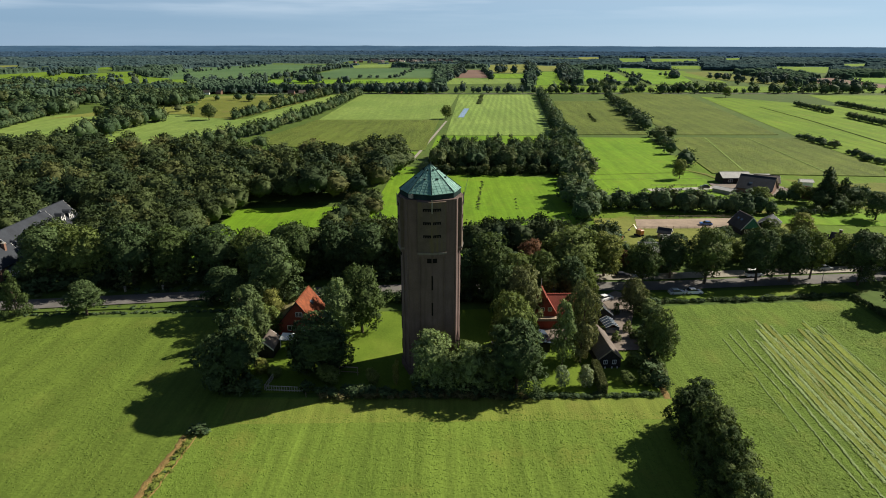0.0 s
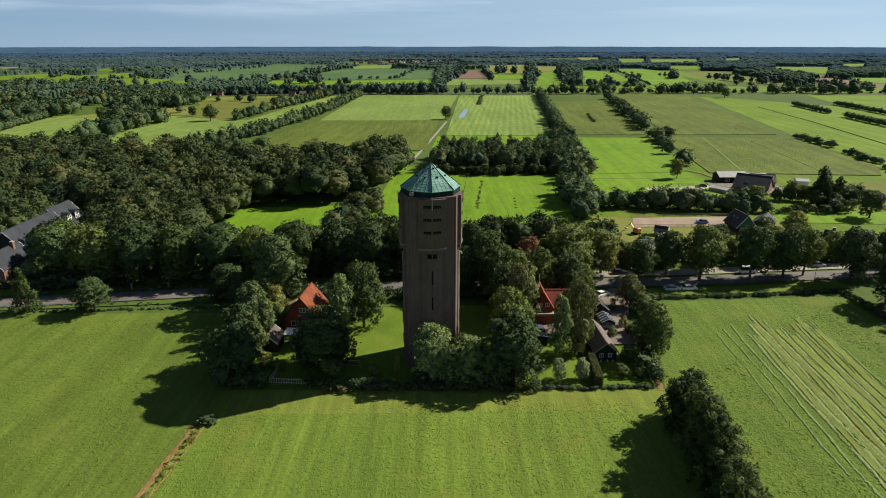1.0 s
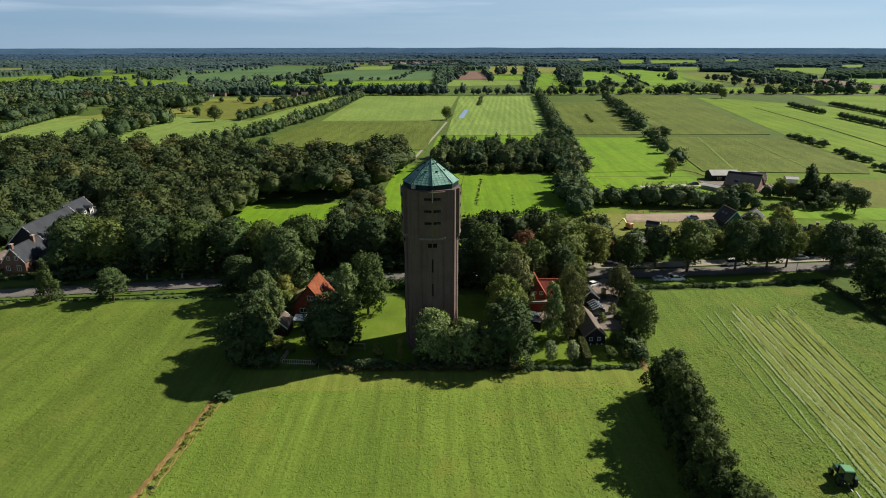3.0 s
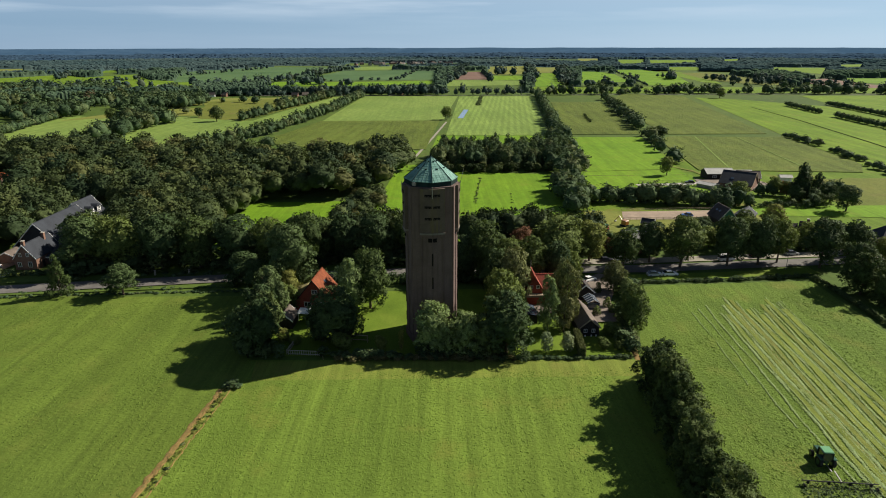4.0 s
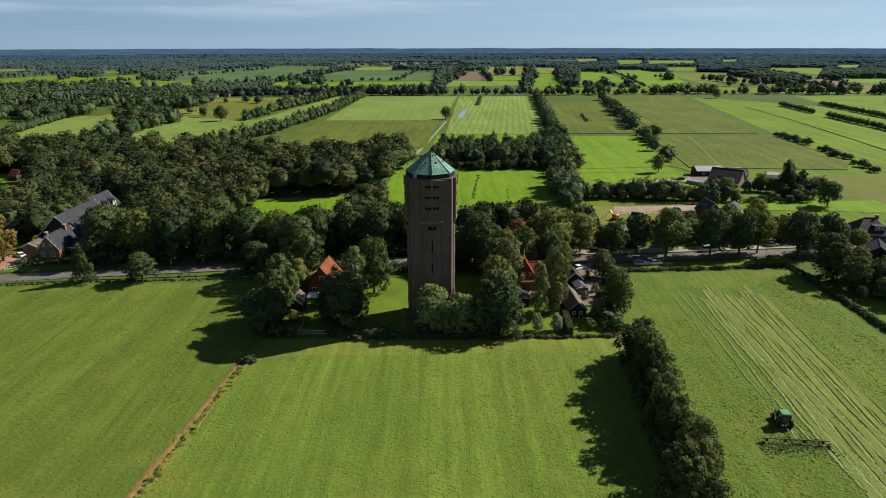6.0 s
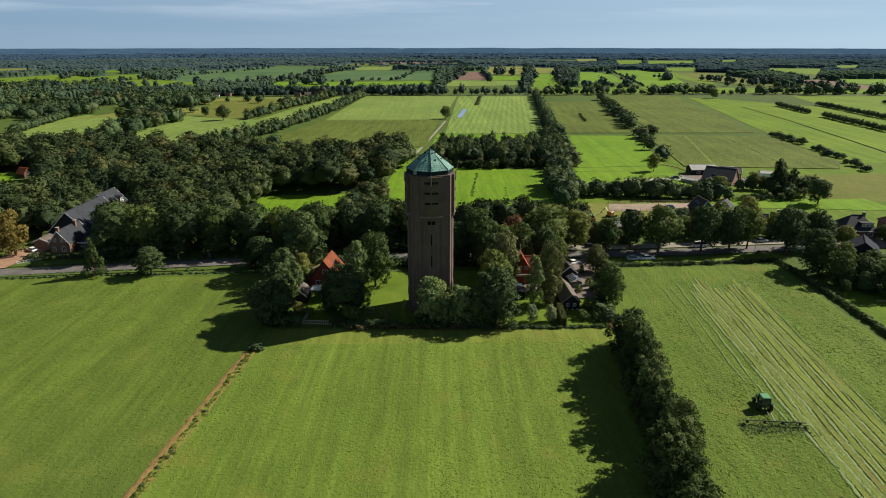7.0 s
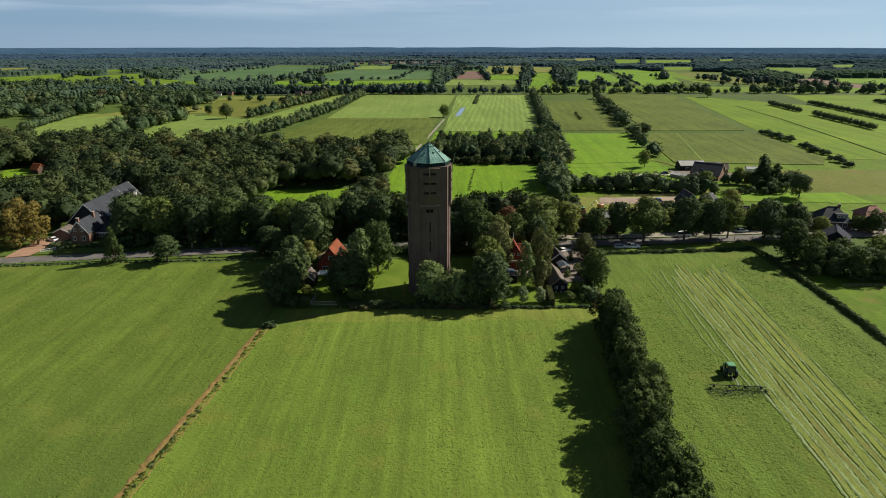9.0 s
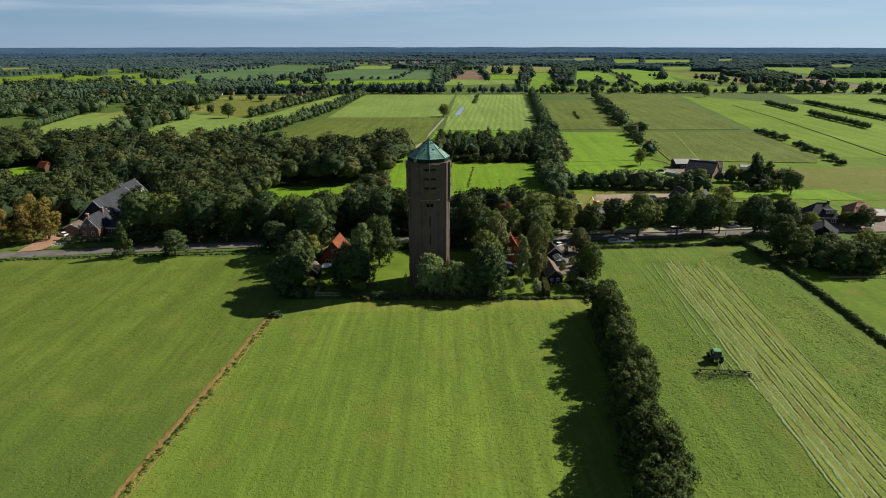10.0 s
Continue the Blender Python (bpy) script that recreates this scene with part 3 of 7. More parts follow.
# roads and tracks
ribbon("road", [(-300, 6), (-140, 24), (-104, 29), (-64, 34), (0, 39.2), (62, 40), (122, 45.5), (200, 60), (300, 82)], 6.0, 0.1, M_ASPHALT, "grey asphalt country road under trees", "road")
ribbon("pavement", [(40, 46.2), (62, 46.6), (122, 52), (165, 60)], 4.5, 0.12, M_TRACK, "pale paved parking strip along the road", "pavement")
ribbon("verge", [(-300, -3), (-140, 20.6), (-104, 24.6), (-48, 29.5)], 1.3, 0.14, M_GROUND, "rough grass verge beside the road", "verge")
ribbon("verge", [(-140, 32), (-104, 36.4), (-64, 41), (-6, 45)], 6.0, 0.09, M_GROUND, "shaded grass verge under the trees", "verge")
ribbon("verge", [(54, 32.5), (84, 34.2), (112, 37.5)], 5.0, 0.13, M_LAWN, "shaded grass verge beside the parked cars", "verge")
ribbon("track", [(-11, 226), (1, 318), (11, 399)], 1.7, 0.12, M_TRACK, "pale concrete farm track between crops", "track")
ribbon("lane", [(-700, 640), (-300, 688), (-120, 684), (135, 684), (420, 690), (900, 660)], 5, 0.12, M_ASPHALT, "narrow lane along a row of trees", "road")
ribbon("farm_drive", [(96, 150.5), (122, 153.5), (134, 158), (152, 157)], 4.5, 0.13, M_PATH, "pale farm drive", "drive")
ribbon("ditch", [(334, 516), (318, 400), (295, 280), (270, 160)], 1.3, 0.14, M_BLACK, "dark narrow ditch across the pasture", "ditch")
ribbon("ditch", [(129, 196), (136, 184), (139, 160)], 2.2, 0.14, M_DRYSTUBBLE, "bare earthy ditch bank beside the crop", "ditch")
ribbon("tramline", [(216, 303), (198, 184)], 1.0, 0.42, M_PALE2, "grassy track through the maize crop", "track")
ribbon("tramline", [(187, 305), (158, 190)], 0.9, 0.42, M_PALE2, "grassy track through the maize crop", "track")
ribbon("pond_strip", [(24, 425), (33, 500)], 5, 0.14, M_WATER, "narrow strip of still water in the field", "water")
sheet("drive", [(-136, 27), (-129, 29), (-126, 48), (-137, 48)], 0.12, M_DRIVE, "orange-brown brick drive of the farmhouse", "drive")
sheet("yard", [(38, 4), (44.5, 4), (46, 16), (53, 33), (48, 36), (40, 30)], 0.12, M_PAVING, "reddish brick yard beside the house", "yard")
sheet("terrace", [(24, 9), (31, 9), (31, 15), (24, 15)], 0.12, M_PAVING, "paved garden terrace", "terrace")
sheet("farmyard", [(126, 146), (148, 138), (160, 146), (158, 160), (128, 163)], 0.1, M_PAVING, "paved farmyard between the barns", "yard")
sheet("yard", [(140, 44), (182, 46), (184, 66), (138, 62)], 0.1, M_PAVING, "paved yard between the houses", "yard")


# ---------- foliage ----------
def unit(a):
    return a / np.maximum(np.linalg.norm(a, axis=-1, keepdims=True), 1e-6)


def leaf_cloud(rng, lobes, count, size, upward=0.35, spray=8, soft=0.5, height=14.0):
    """Three-cornered leaves in small sprays over the outer faces of the lobes (centre x y z, radii x y z), with normals that follow the crown."""
    lobes = np.array(lobes, float)
    want = max(1, count // spray)
    tries = want * 4
    area = lobes[:, 3] * lobes[:, 5]
    pick = rng.choice(len(lobes), tries, p=area / area.sum())
    d = rng.normal(size=(tries, 3))
    d[:, 2] += upward
    d = unit(d)
    at = lobes[pick, :3] + d * lobes[pick, 3:] * (1.05 - 0.3 * rng.random((tries, 1)) ** 2.4)
    # sprays deep inside another lobe are left out
    deep = (np.linalg.norm((at[:, None] - lobes[None, :, :3]) / lobes[None, :, 3:], axis=2) < 0.8).sum(axis=1)
    order = np.argsort(deep, kind="stable")[:want]
    d, at = np.repeat(d[order], spray, axis=0), np.repeat(at[order], spray, axis=0)
    n_all = len(at)
    lean = np.repeat(rng.normal(size=(want, 3)) * 0.42, spray, axis=0)
    n = unit(d + lean + rng.normal(size=(n_all, 3)) * 0.3)
    u = unit(np.cross(n, rng.normal(size=(n_all, 3))))
    v = np.cross(n, u)
    at = at + (u * rng.normal(size=(n_all, 1)) + v * rng.normal(size=(n_all, 1))) * size * 1.25 + n * rng.normal(size=(n_all, 1)) * size * 0.35
    s = size * (0.5 + rng.random((n_all, 1)) * 0.8)
    k = 0.75 + 0.6 * rng.random((n_all, 3, 1))
    corners = np.stack([-u * 0.9 - v * 0.6, u * 0.95 - v * 0.5, v * 1.05], axis=1)
    p = at[:, None] + corners * s[:, None] * k + n[:, None] * s[:, None] * rng.normal(size=(n_all, 3, 1)) * 0.2
    out = unit((at - (0, 0, height * 0.42)) * (1, 1, 0.6))
    shade = unit(n * (1 - soft) + (d * 0.5 + out * 0.5) * soft + (0, 0, 0.04))
    return np.concatenate([p, np.repeat(shade[:, None], 3, axis=1)], axis=2).reshape(-1, 6)


def crown_lobes(rng, kind, height=14.0, radius=5.0):
    """Lobes of a crown for a tree of that height and radius."""
    lobes = []
    if kind in ("broad", "full"):
        base, n = (0.2, 40) if kind == "broad" else (0.08, 48)
        for i in range(n):
            z = base + (1 - base) * rng.random() ** 0.85
            wide = math.sin(math.pi * min(1, max(0.0, (z - base) / (1 - base)) * 0.83 + 0.14)) ** 0.6
            a, r = rng.random() * math.tau, radius * wide * (0.5 + 0.38 * rng.random())
            s = radius * (0.18 + 0.2 * rng.random())
            lobes.append((r * math.cos(a), r * math.sin(a), min(z * height, height - s * 0.8), s, s, s * 0.8))
        lobes.append((0, 0, height * 0.57, radius * 0.72, radius * 0.72, height * 0.34))
    elif kind == "ragged":
        for i in range(64):
            z = 0.06 + 0.94 * rng.random() ** 0.9
            wide = math.sin(math.pi * min(1, z * 0.8 + 0.16)) ** 0.6
            a, r = rng.random() * math.tau, radius * wide * (0.5 + 0.58 * rng.random())
            s = radius * (0.1 + 0.17 * rng.random())
            lobes.append((r * math.cos(a), r * math.sin(a), z * height, s, s, s * rng.uniform(0.7, 1.3)))
        lobes.append((0, 0, height * 0.5, radius * 0.62, radius * 0.62, height * 0.36))
    elif kind == "canopy":
        for i in range(26):
            z = 0.5 + 0.5 * rng.random()
            wide = math.sqrt(max(0.05, 1 - ((z - 0.5) / 0.56) ** 2))
            a, r = rng.random() * math.tau, radius * wide * (0.35 + 0.55 * rng.random())
            s = radius * (0.16 + 0.2 * rng.random())
            lobes.append((r * math.cos(a), r * math.sin(a), z * height - s * 0.6, s, s, s * 0.85))
        lobes.append((0, 0, height * 0.6, radius * 0.84, radius * 0.84, height * 0.34))
    elif kind == "oval":
        for i in range(26):
            z = 0.14 + 0.8 * rng.random()
            wide = math.sin(math.pi * (0.12 + 0.85 * z)) ** 0.8
            a, r = rng.random() * math.tau, radius * wide * (0.35 + 0.4 * rng.random())
            s = radius * (0.22 + 0.2 * rng.random())
            lobes.append((r * math.cos(a), r * math.sin(a), z * height, s, s, s * 1.15))
        lobes.append((0, 0, height * 0.55, radius * 0.45, radius * 0.45, height * 0.36))
    elif kind == "cone":
        for i in range(30):
            z = 0.06 + 0.9 * rng.random()
            a, r = rng.random() * math.tau, radius * (1 - z) ** 0.75 * (0.5 + 0.45 * rng.random())
            s = radius * (0.14 + 0.22 * (1 - z))
            lobes.append((r * math.cos(a), r * math.sin(a), z * height, s, s, s * 0.8))
        lobes += [(0, 0, height * (0.86 + 0.035 * i), radius * (0.17 - 0.035 * i), radius * (0.17 - 0.035 * i), height * 0.045) for i in range(4)]
        lobes.append((0, 0, height * 0.42, radius * 0.4, radius * 0.4, height * 0.4))
    else:
        for i in range(18):
            a, r = rng.random() * math.tau, radius * 0.72 * math.sqrt(rng.random())
            s = radius * (0.25 + 0.2 * rng.random())
            lobes.append((r * math.cos(a), r * math.sin(a), height * (0.25 + 0.55 * rng.random()), s, s, height * 0.24))
        lobes.append((0, 0, height * 0.4, radius * 0.6, radius * 0.6, height * 0.38))
    return lobes


def trunk_mesh(rng, height=14.0, radius=5.0, low=0.25):
    bm = bmesh.new()
    bend = Vector((rng.normal() * 0.2, rng.normal() * 0.2, 0))
    pts = [Vector((0, 0, -0.15)), Vector((0, 0, height * low)) + bend, Vector((0, 0, height * 0.55)) - bend * 0.5, Vector((0, 0, height * 0.82)) + bend]
    widths = [0.36, 0.26, 0.16, 0.05]
    for i in range(3):
        tube(bm, pts[i], pts[i + 1], widths[i], widths[i + 1], 8)
    for i in range(6):
        a, z = i * 1.1 + rng.random(), height * (low + 0.07 * i)
        tube(bm, (0, 0, z), (radius * 0.62 * math.cos(a), radius * 0.62 * math.sin(a), z + height * 0.17), 0.12, 0.03, 5)
    me = bpy.data.meshes.new("trunk")
    bm.to_mesh(me)
    bm.free()
    me.materials.append(M_BARK)
    return me


def crown_core(seed, subdivisions=3, height=14.0, radius=5.0, low=0.34):
    """Knobbly closed inner crown, as loose facets that read as leaf clumps between the outer leaves."""
    bm = bmesh.new()
    bmesh.ops.create_icosphere(bm, subdivisions=subdivisions, radius=1)
    for v in bm.verts:
        d = v.co.copy()
        k = 0.8 + 0.26 * noise.noise(d * 1.7 + Vector((seed, 0, 3))) + 0.16 * noise.noise(d * 4.1 + Vector((seed, 7, 1))) + 0.1 * noise.noise(d * 9 + Vector((seed, 2, 5)))
        v.co = (d.x * radius * k, d.y * radius * k, height * (low + (0.93 - low) / 2 * (1 + d.z * k)))
    bm.normal_update()
    rows = []
    for f in bm.faces:
        if f.normal.z < -0.6:
            continue
        for v in f.verts:
            rows.append((*v.co, *(v.normal * 0.65 + f.normal * 0.35).normalized()))
    bm.free()
    return np.array(rows)


TREE_KINDS = {}


def tree_meshes(kind, leaf, seed, count=8200, size=0.21):
    rng = np.random.default_rng(seed)
    cloud = leaf_cloud(rng, crown_lobes(rng, kind), count, size)
    # hidden closed core, added to keep light from passing through the crown
    if kind in ("broad", "full", "ragged"):
        core = crown_core(seed * 1.3, 3, 12.6, 5.0 * (0.8 if kind != "ragged" else 0.7), 0.34 if kind == "broad" else 0.12)
        cloud = np.concatenate([cloud, core])
    cloud[:, 2] = np.maximum(cloud[:, 2], 0.15)
    return trunk_mesh(rng), mesh_np("crown", cloud, leaf)


for i in range(5):
    TREE_KINDS["broad", i] = tree_meshes("broad", L_NEAR, 10 + i)
for i in range(2):
    TREE_KINDS["dark", i] = tree_meshes("broad", L_DARK, 20 + i)
    TREE_KINDS["oval", i] = tree_meshes("oval", L_NEAR, 30 + i)
    TREE_KINDS["cone", i] = tree_meshes("cone", L_NEAR, 40 + i)
    TREE_KINDS["shrub", i] = tree_meshes("shrub", L_NEAR, 50 + i, 4200, 0.32)
for i in range(3):
    TREE_KINDS["full", i] = tree_meshes("full", L_NEAR, 70 + i)
    TREE_KINDS["darkfull", i] = tree_meshes("full", L_DARK, 80 + i)
for i in range(3):
    TREE_KINDS["row", i] = tree_meshes("ragged", L_ROW, 90 + i, 11000, 0.2)
TREE_KINDS["birch", 0] = tree_meshes("oval", L_FRESH, 64)
TREE_KINDS["fresh", 0] = tree_meshes("full", L_FRESH, 65)
TREE_KINDS["willow", 0] = tree_meshes("full", L_OLIVE, 66)
TREE_KINDS["willow", 1] = tree_meshes("oval", L_OLIVE, 67)
TREE_KINDS["spruce", 0] = tree_meshes("cone", L_SPRUCE, 68, 9000)
TREE_KINDS["autumn", 0] = tree_meshes("oval", L_AUTUMN, 60)
TREE_KINDS["russet", 0] = tree_meshes("broad", L_RUSSET, 61)
TREE_KINDS["silver", 0] = tree_meshes("oval", L_SILVER, 62, 3600, 0.3)
TREE_KINDS["fir", 0] = tree_meshes("cone", L_DARK, 63)
tree_rng = np.random.default_rng(5)


def tree(x, y, h, r, kind="broad", label="", group="", name="tree"):
    """One tree of height h and crown radius r, standing at x, y."""
    options = [k for k in TREE_KINDS if k[0] == kind]
    trunk, crown = TREE_KINDS[options[int(tree_rng.integers(len(options)))]]
    t = thing(name, x, y, 0, 0, label, "bush" if name == "bush" else "tree", group)
    t.matrix_basis = pose(x, y, 0, 0, 0, tree_rng.random() * 360) @ Matrix.Diagonal((r / 5, r / 5, h / 14, 1))
    if kind != "shrub":
        share("trunk", trunk, t)
    share("crown", crown, t)
    return t


def many(kind, seed, count, size, variants=4, upward=0.35):
    out = []
    for i in range(variants):
        rng = np.random.default_rng(seed + i)
        cloud = leaf_cloud(rng, crown_lobes(rng, kind), count, size, upward)
        cloud[:, 2] = np.maximum(cloud[:, 2], 0.3)
        out.append(cloud)
    return out


def cored(clouds, seed, subdivisions=3, low=0.34):
    return [np.concatenate([c, crown_core(seed + i * 5, subdivisions, low=low)]) for i, c in enumerate(clouds)]


CLOUD_MID = cored(many("canopy", 100, 1100, 0.34) + many("broad", 110, 1100, 0.34, 1), 1, low=0.2)
CLOUD_SPIRE = many("cone", 160, 700, 0.5)
CLOUD_CANOPY = cored(many("canopy", 115, 760, 0.4), 2, low=0.22)
CLOUD_LOW = cored(many("full", 120, 400, 0.55), 3, low=0.08)
CLOUD_BUSH = many("shrub", 130, 420, 0.8)
CLOUD_FAR = many("full", 140, 80, 1.7, 6, 0.8)
CLOUD_EDGE = cored(many("full", 170, 80, 1.1, 4, 0.5), 5, 2, 0.0)
CLOUD_BELT = cored(many("full", 150, 200, 0.75, 4, 0.5), 4, 2, 0.02)


def growth(name, places, clouds, material, label, category, seed=0):
    """Many trees or bushes in one mesh, each with a tint of its own. places: rows of x, y, height, radius."""
    rng = np.random.default_rng(seed)
    pieces, tints = [], []
    for x, y, h, r in places:
        c = clouds[int(rng.integers(len(clouds)))]
        a = rng.random() * math.tau
        ca, sa = math.cos(a), math.sin(a)
        q = np.empty_like(c)
        q[:, 0], q[:, 1], q[:, 2] = (c[:, 0] * ca - c[:, 1] * sa) * r / 5 + x, (c[:, 0] * sa + c[:, 1] * ca) * r / 5 + y, c[:, 2] * h / 14
        q[:, 3], q[:, 4], q[:, 5] = c[:, 3] * ca - c[:, 4] * sa, c[:, 3] * sa + c[:, 4] * ca, c[:, 5]
        pieces.append(q)
        tints.append(np.full(len(c) // 3, rng.random()))
    return tagged(new(name, mesh_np(name, np.concatenate(pieces), material, 3, np.concatenate(tints))), label, category, kind="stuff")


def inside(x, y, outline):
    hit = False
    for (x0, y0), (x1, y1) in zip(outline, outline[1:] + outline[:1]):
        if (y0 > y) != (y1 > y) and x < (x1 - x0) * (y - y0) / (y1 - y0) + x0:
            hit = not hit
    return hit


def fill(outline, step, h, r, seed, gaps=0.0, holes=()):
    """Places spread over an outline, about step metres apart."""
    rng = np.random.default_rng(seed)
    xs, ys = [p[0] for p in outline], [p[1] for p in outline]
    rows = []
    for i, x0 in enumerate(np.arange(min(xs), max(xs), step)):
        for y0 in np.arange(min(ys), max(ys), step):
            x, y = x0 + rng.uniform(-0.45, 0.45) * step, y0 + (i % 2) * step / 2 + rng.uniform(-0.45, 0.45) * step
            if gaps and noise.noise(Vector((x * 0.02, y * 0.02, seed))) < gaps - 0.5:
                continue
            if inside(x, y, outline) and not any(inside(x, y, q) for q in holes):
                s = rng.uniform(0.72, 1.2)
                rows.append((x, y, h * s * rng.uniform(0.92, 1.08), r * s * rng.uniform(0.9, 1.15)))
    return rows


def line(points, step, h, r, seed, spread=0.6, gaps=0.0, vary=0.55):
    """Places along a line of points."""
    rng = np.random.default_rng(seed)
    rows = []
    for a, b in zip(points, points[1:]):
        a, b = Vector(a), Vector(b)
        for i in range(max(1, int((b - a).length / step))):
            if rng.random() < gaps:
                continue
            p = a.lerp(b, (i + rng.random() * 0.8) / max(1, int((b - a).length / step)))
            s = rng.uniform(vary, 1.75 - vary)
            rows.append((p.x + rng.normal() * spread, p.y + rng.normal() * spread, h * s, r * s * rng.uniform(0.9, 1.2)))
    return rows


# ---------- water tower ----------
def ring(a, b, turn=3.0):
    """Eight plan corners: a towards the four sides, b towards the four corners."""
    return [((a, b)[i % 2] * math.sin(radians(turn + 45 * i)), -(a, b)[i % 2] * math.cos(radians(turn + 45 * i))) for i in range(8)]


def water_tower():
    t = thing("water_tower", 0, 0, 0, 0, "tall brown brick water tower with a green copper roof", "water tower")
    bm = bmesh.new()
    prism(bm, ring(5.75, 6.3), 1.6, 35.15)
    bmesh.ops.recalc_face_normals(bm, faces=bm.faces[:])
    part("shaft", bm, M_BRICK, t)
    bm = bmesh.new()
    prism(bm, ring(6.0, 6.55), -0.1, 1.6)
    bmesh.ops.recalc_face_normals(bm, faces=bm.faces[:])
    part("plinth", bm, M_BRICK, t, "brick plinth of the tower")
    bm = bmesh.new()
    prism(bm, ring(5.86, 6.42), 35.15, 35.42)
    bmesh.ops.recalc_face_normals(bm, faces=bm.faces[:])
    part("cornice", bm, M_BRICK, t, "brick cornice")
    # corner pilasters
    for i in range(4):
        bm = bmesh.new()
        tube(bm, (0, 0, 0), (0, 0, 35.1), 0.22, 0.22, 8)
        p = part("corner_pier", bm, M_BRICK, t)
        a = radians(48 + 90 * i)
        p.location = (6.22 * math.sin(a), -6.22 * math.cos(a), 0)
    # bays at the four sides, wrapped round the shaft's blunt edges
    for i in range(4):
        a = 3 + 90 * i
        m = pose(0, 0, 0, 0, 0, a)
        h, d, back = 2.6, 6.15, 5.2
        slope = (5.75 - 4.45) / 4.45 * 0.75
        flat = 0.19
        bm = bmesh.new()
        prism(bm, [(-h, -back + h * slope), (-h, -d + h * flat), (0, -d), (h, -d + h * flat), (h, -back + h * slope), (0, -back)], 25.75, 35.2, m)
        bmesh.ops.recalc_face_normals(bm, faces=bm.faces[:])
        bay = part("bay", bm, M_STAINED, t)
        bm = bmesh.new()
        prism(bm, [(-h - .05, -back + h * slope), (-h - .05, -d - .12 + h * flat), (0, -d - .12), (h + .05, -d - .12 + h * flat), (h + .05, -back + h * slope), (0, -back)], 25.45, 25.8, m)
        bmesh.ops.recalc_face_normals(bm, faces=bm.faces[:])
        part("ledge", bm, M_STONE, t, "pale concrete ledge under the bay")
        bm = bmesh.new()
        prism(bm, [(-h + .02, -back + h * slope), (-h + .02, -d + .06 + h * flat), (0, -d + .06), (h - .02, -d + .06 + h * flat), (h - .02, -back + h * slope), (0, -back)], 24.9, 25.45, m)
        bmesh.ops.recalc_face_normals(bm, faces=bm.faces[:])
        part("corbel", bm, M_BRICK, t)
        solid_box("downpipe", (-0.07, 0.07, -d - 0.14, -d + 0.02, 33.2, 35.6), M_CONCRETE, t, m=m)
        tilt = math.degrees(math.atan(slope))
        for z in (33.8, 31.35, 28.9):
            for s in (-1, 1):
                w = pose(0, 0, 0, 0, 0, a) @ Matrix.Translation((s * 0.9, -d + 0.9 * flat, z)) @ pose(0, 0, 0, 0, 0, s * math.degrees(math.atan(flat)))
                win = solid_box("window", (-0.72, 0.72, -0.04, 0.12, -0.28, 0.24), M_BLACK, bay, m=w, label="dark louvred opening")
                solid_box("sill", (-0.76, 0.76, -0.1, 0.1, -0.37, -0.285), M_STAINED, bay, m=w)
                for u in (-0.45, -0.15, 0.15, 0.45):
                    solid_box("louvre_post", (u - 0.035, u + 0.035, -0.07, -0.02, -0.28, 0.02), M_STAINED, win, m=w)
        for s in (-1, 1):
            w = pose(0, 0, 0, 0, 0, a) @ Matrix.Translation((s * 0.5, -5.75 + 0.5 * slope, 24.1)) @ pose(0, 0, 0, 0, 0, s * tilt)
            solid_box("small_window", (-0.42, 0.42, -0.04, 0.1, -0.42, 0.42), M_BLACK, t, m=w, label="small square dark opening")
        for z0, z1 in ((18.4, 21.2), (13.2, 15.8), (8.0, 10.6), (3.6, 5.6)):
            solid_box("slit_window", (-0.13, 0.13, -5.83, -5.6, z0, z1), M_BLACK, t, m=m, label="narrow dark slit window")
        for s in (-1, 1):
            w = pose(0, 0, 0, 0, 0, a) @ Matrix.Translation((s * 2.35, -5.75 + 2.35 * slope, 0)) @ pose(0, 0, 0, 0, 0, s * tilt)
            solid_box("rib", (-0.09, 0.09, -0.035, 0.1, 1.6, 24.9), M_BRICK, t, m=w)
    # dark drum under the roof
    bm = bmesh.new()
    prism(bm, ring(5.68, 5.68), 35.45, 36.5)
    bmesh.ops.recalc_face_normals(bm, faces=bm.faces[:])
    part("roof_drum", bm, M_COPPER_DARK, t, "dark copper band under the roof")
    # roof of copper sheets, row over row
    apex, z0, r0, rows = 41.0, 36.42, 5.78, 12
    roof = new("roof")
    roof.parent = t
    tagged(roof, "eight-sided green copper roof with dark seams")
    for i in range(8):
        for k in range(rows):
            f0, f1 = k / rows, min((k + 1) / rows + 0.012, 0.995)
            bm = bmesh.new()
            ids = []
            for f, lift in ((f0, 0.065), (f1, 0.015)):
                for j in (i, i + 1):
                    a, r = radians(3 + 45 * j), r0 * (1 - f)
                    ids.append(bm.verts.new((r * math.sin(a), -r * math.cos(a), z0 + (apex - z0) * f + lift)))
            lower = [bm.verts.new(v.co - Vector((0, 0, 0.08))) for v in ids]
            bm.faces.new((ids[0], ids[1], ids[3], ids[2]))
            for p, q in ((0, 1), (1, 3), (3, 2), (2, 0)):
                bm.faces.new((ids[q], ids[p], lower[p], lower[q]))
            bmesh.ops.recalc_face_normals(bm, faces=bm.faces[:])
            part("copper_sheet", bm, M_COPPER, roof)
        a = radians(3 + 45 * i)
        bm = bmesh.new()
        tube(bm, (r0 * math.sin(a), -r0 * math.cos(a), z0 + 0.08), (0, 0, apex + 0.06), 0.09, 0.05, 6)
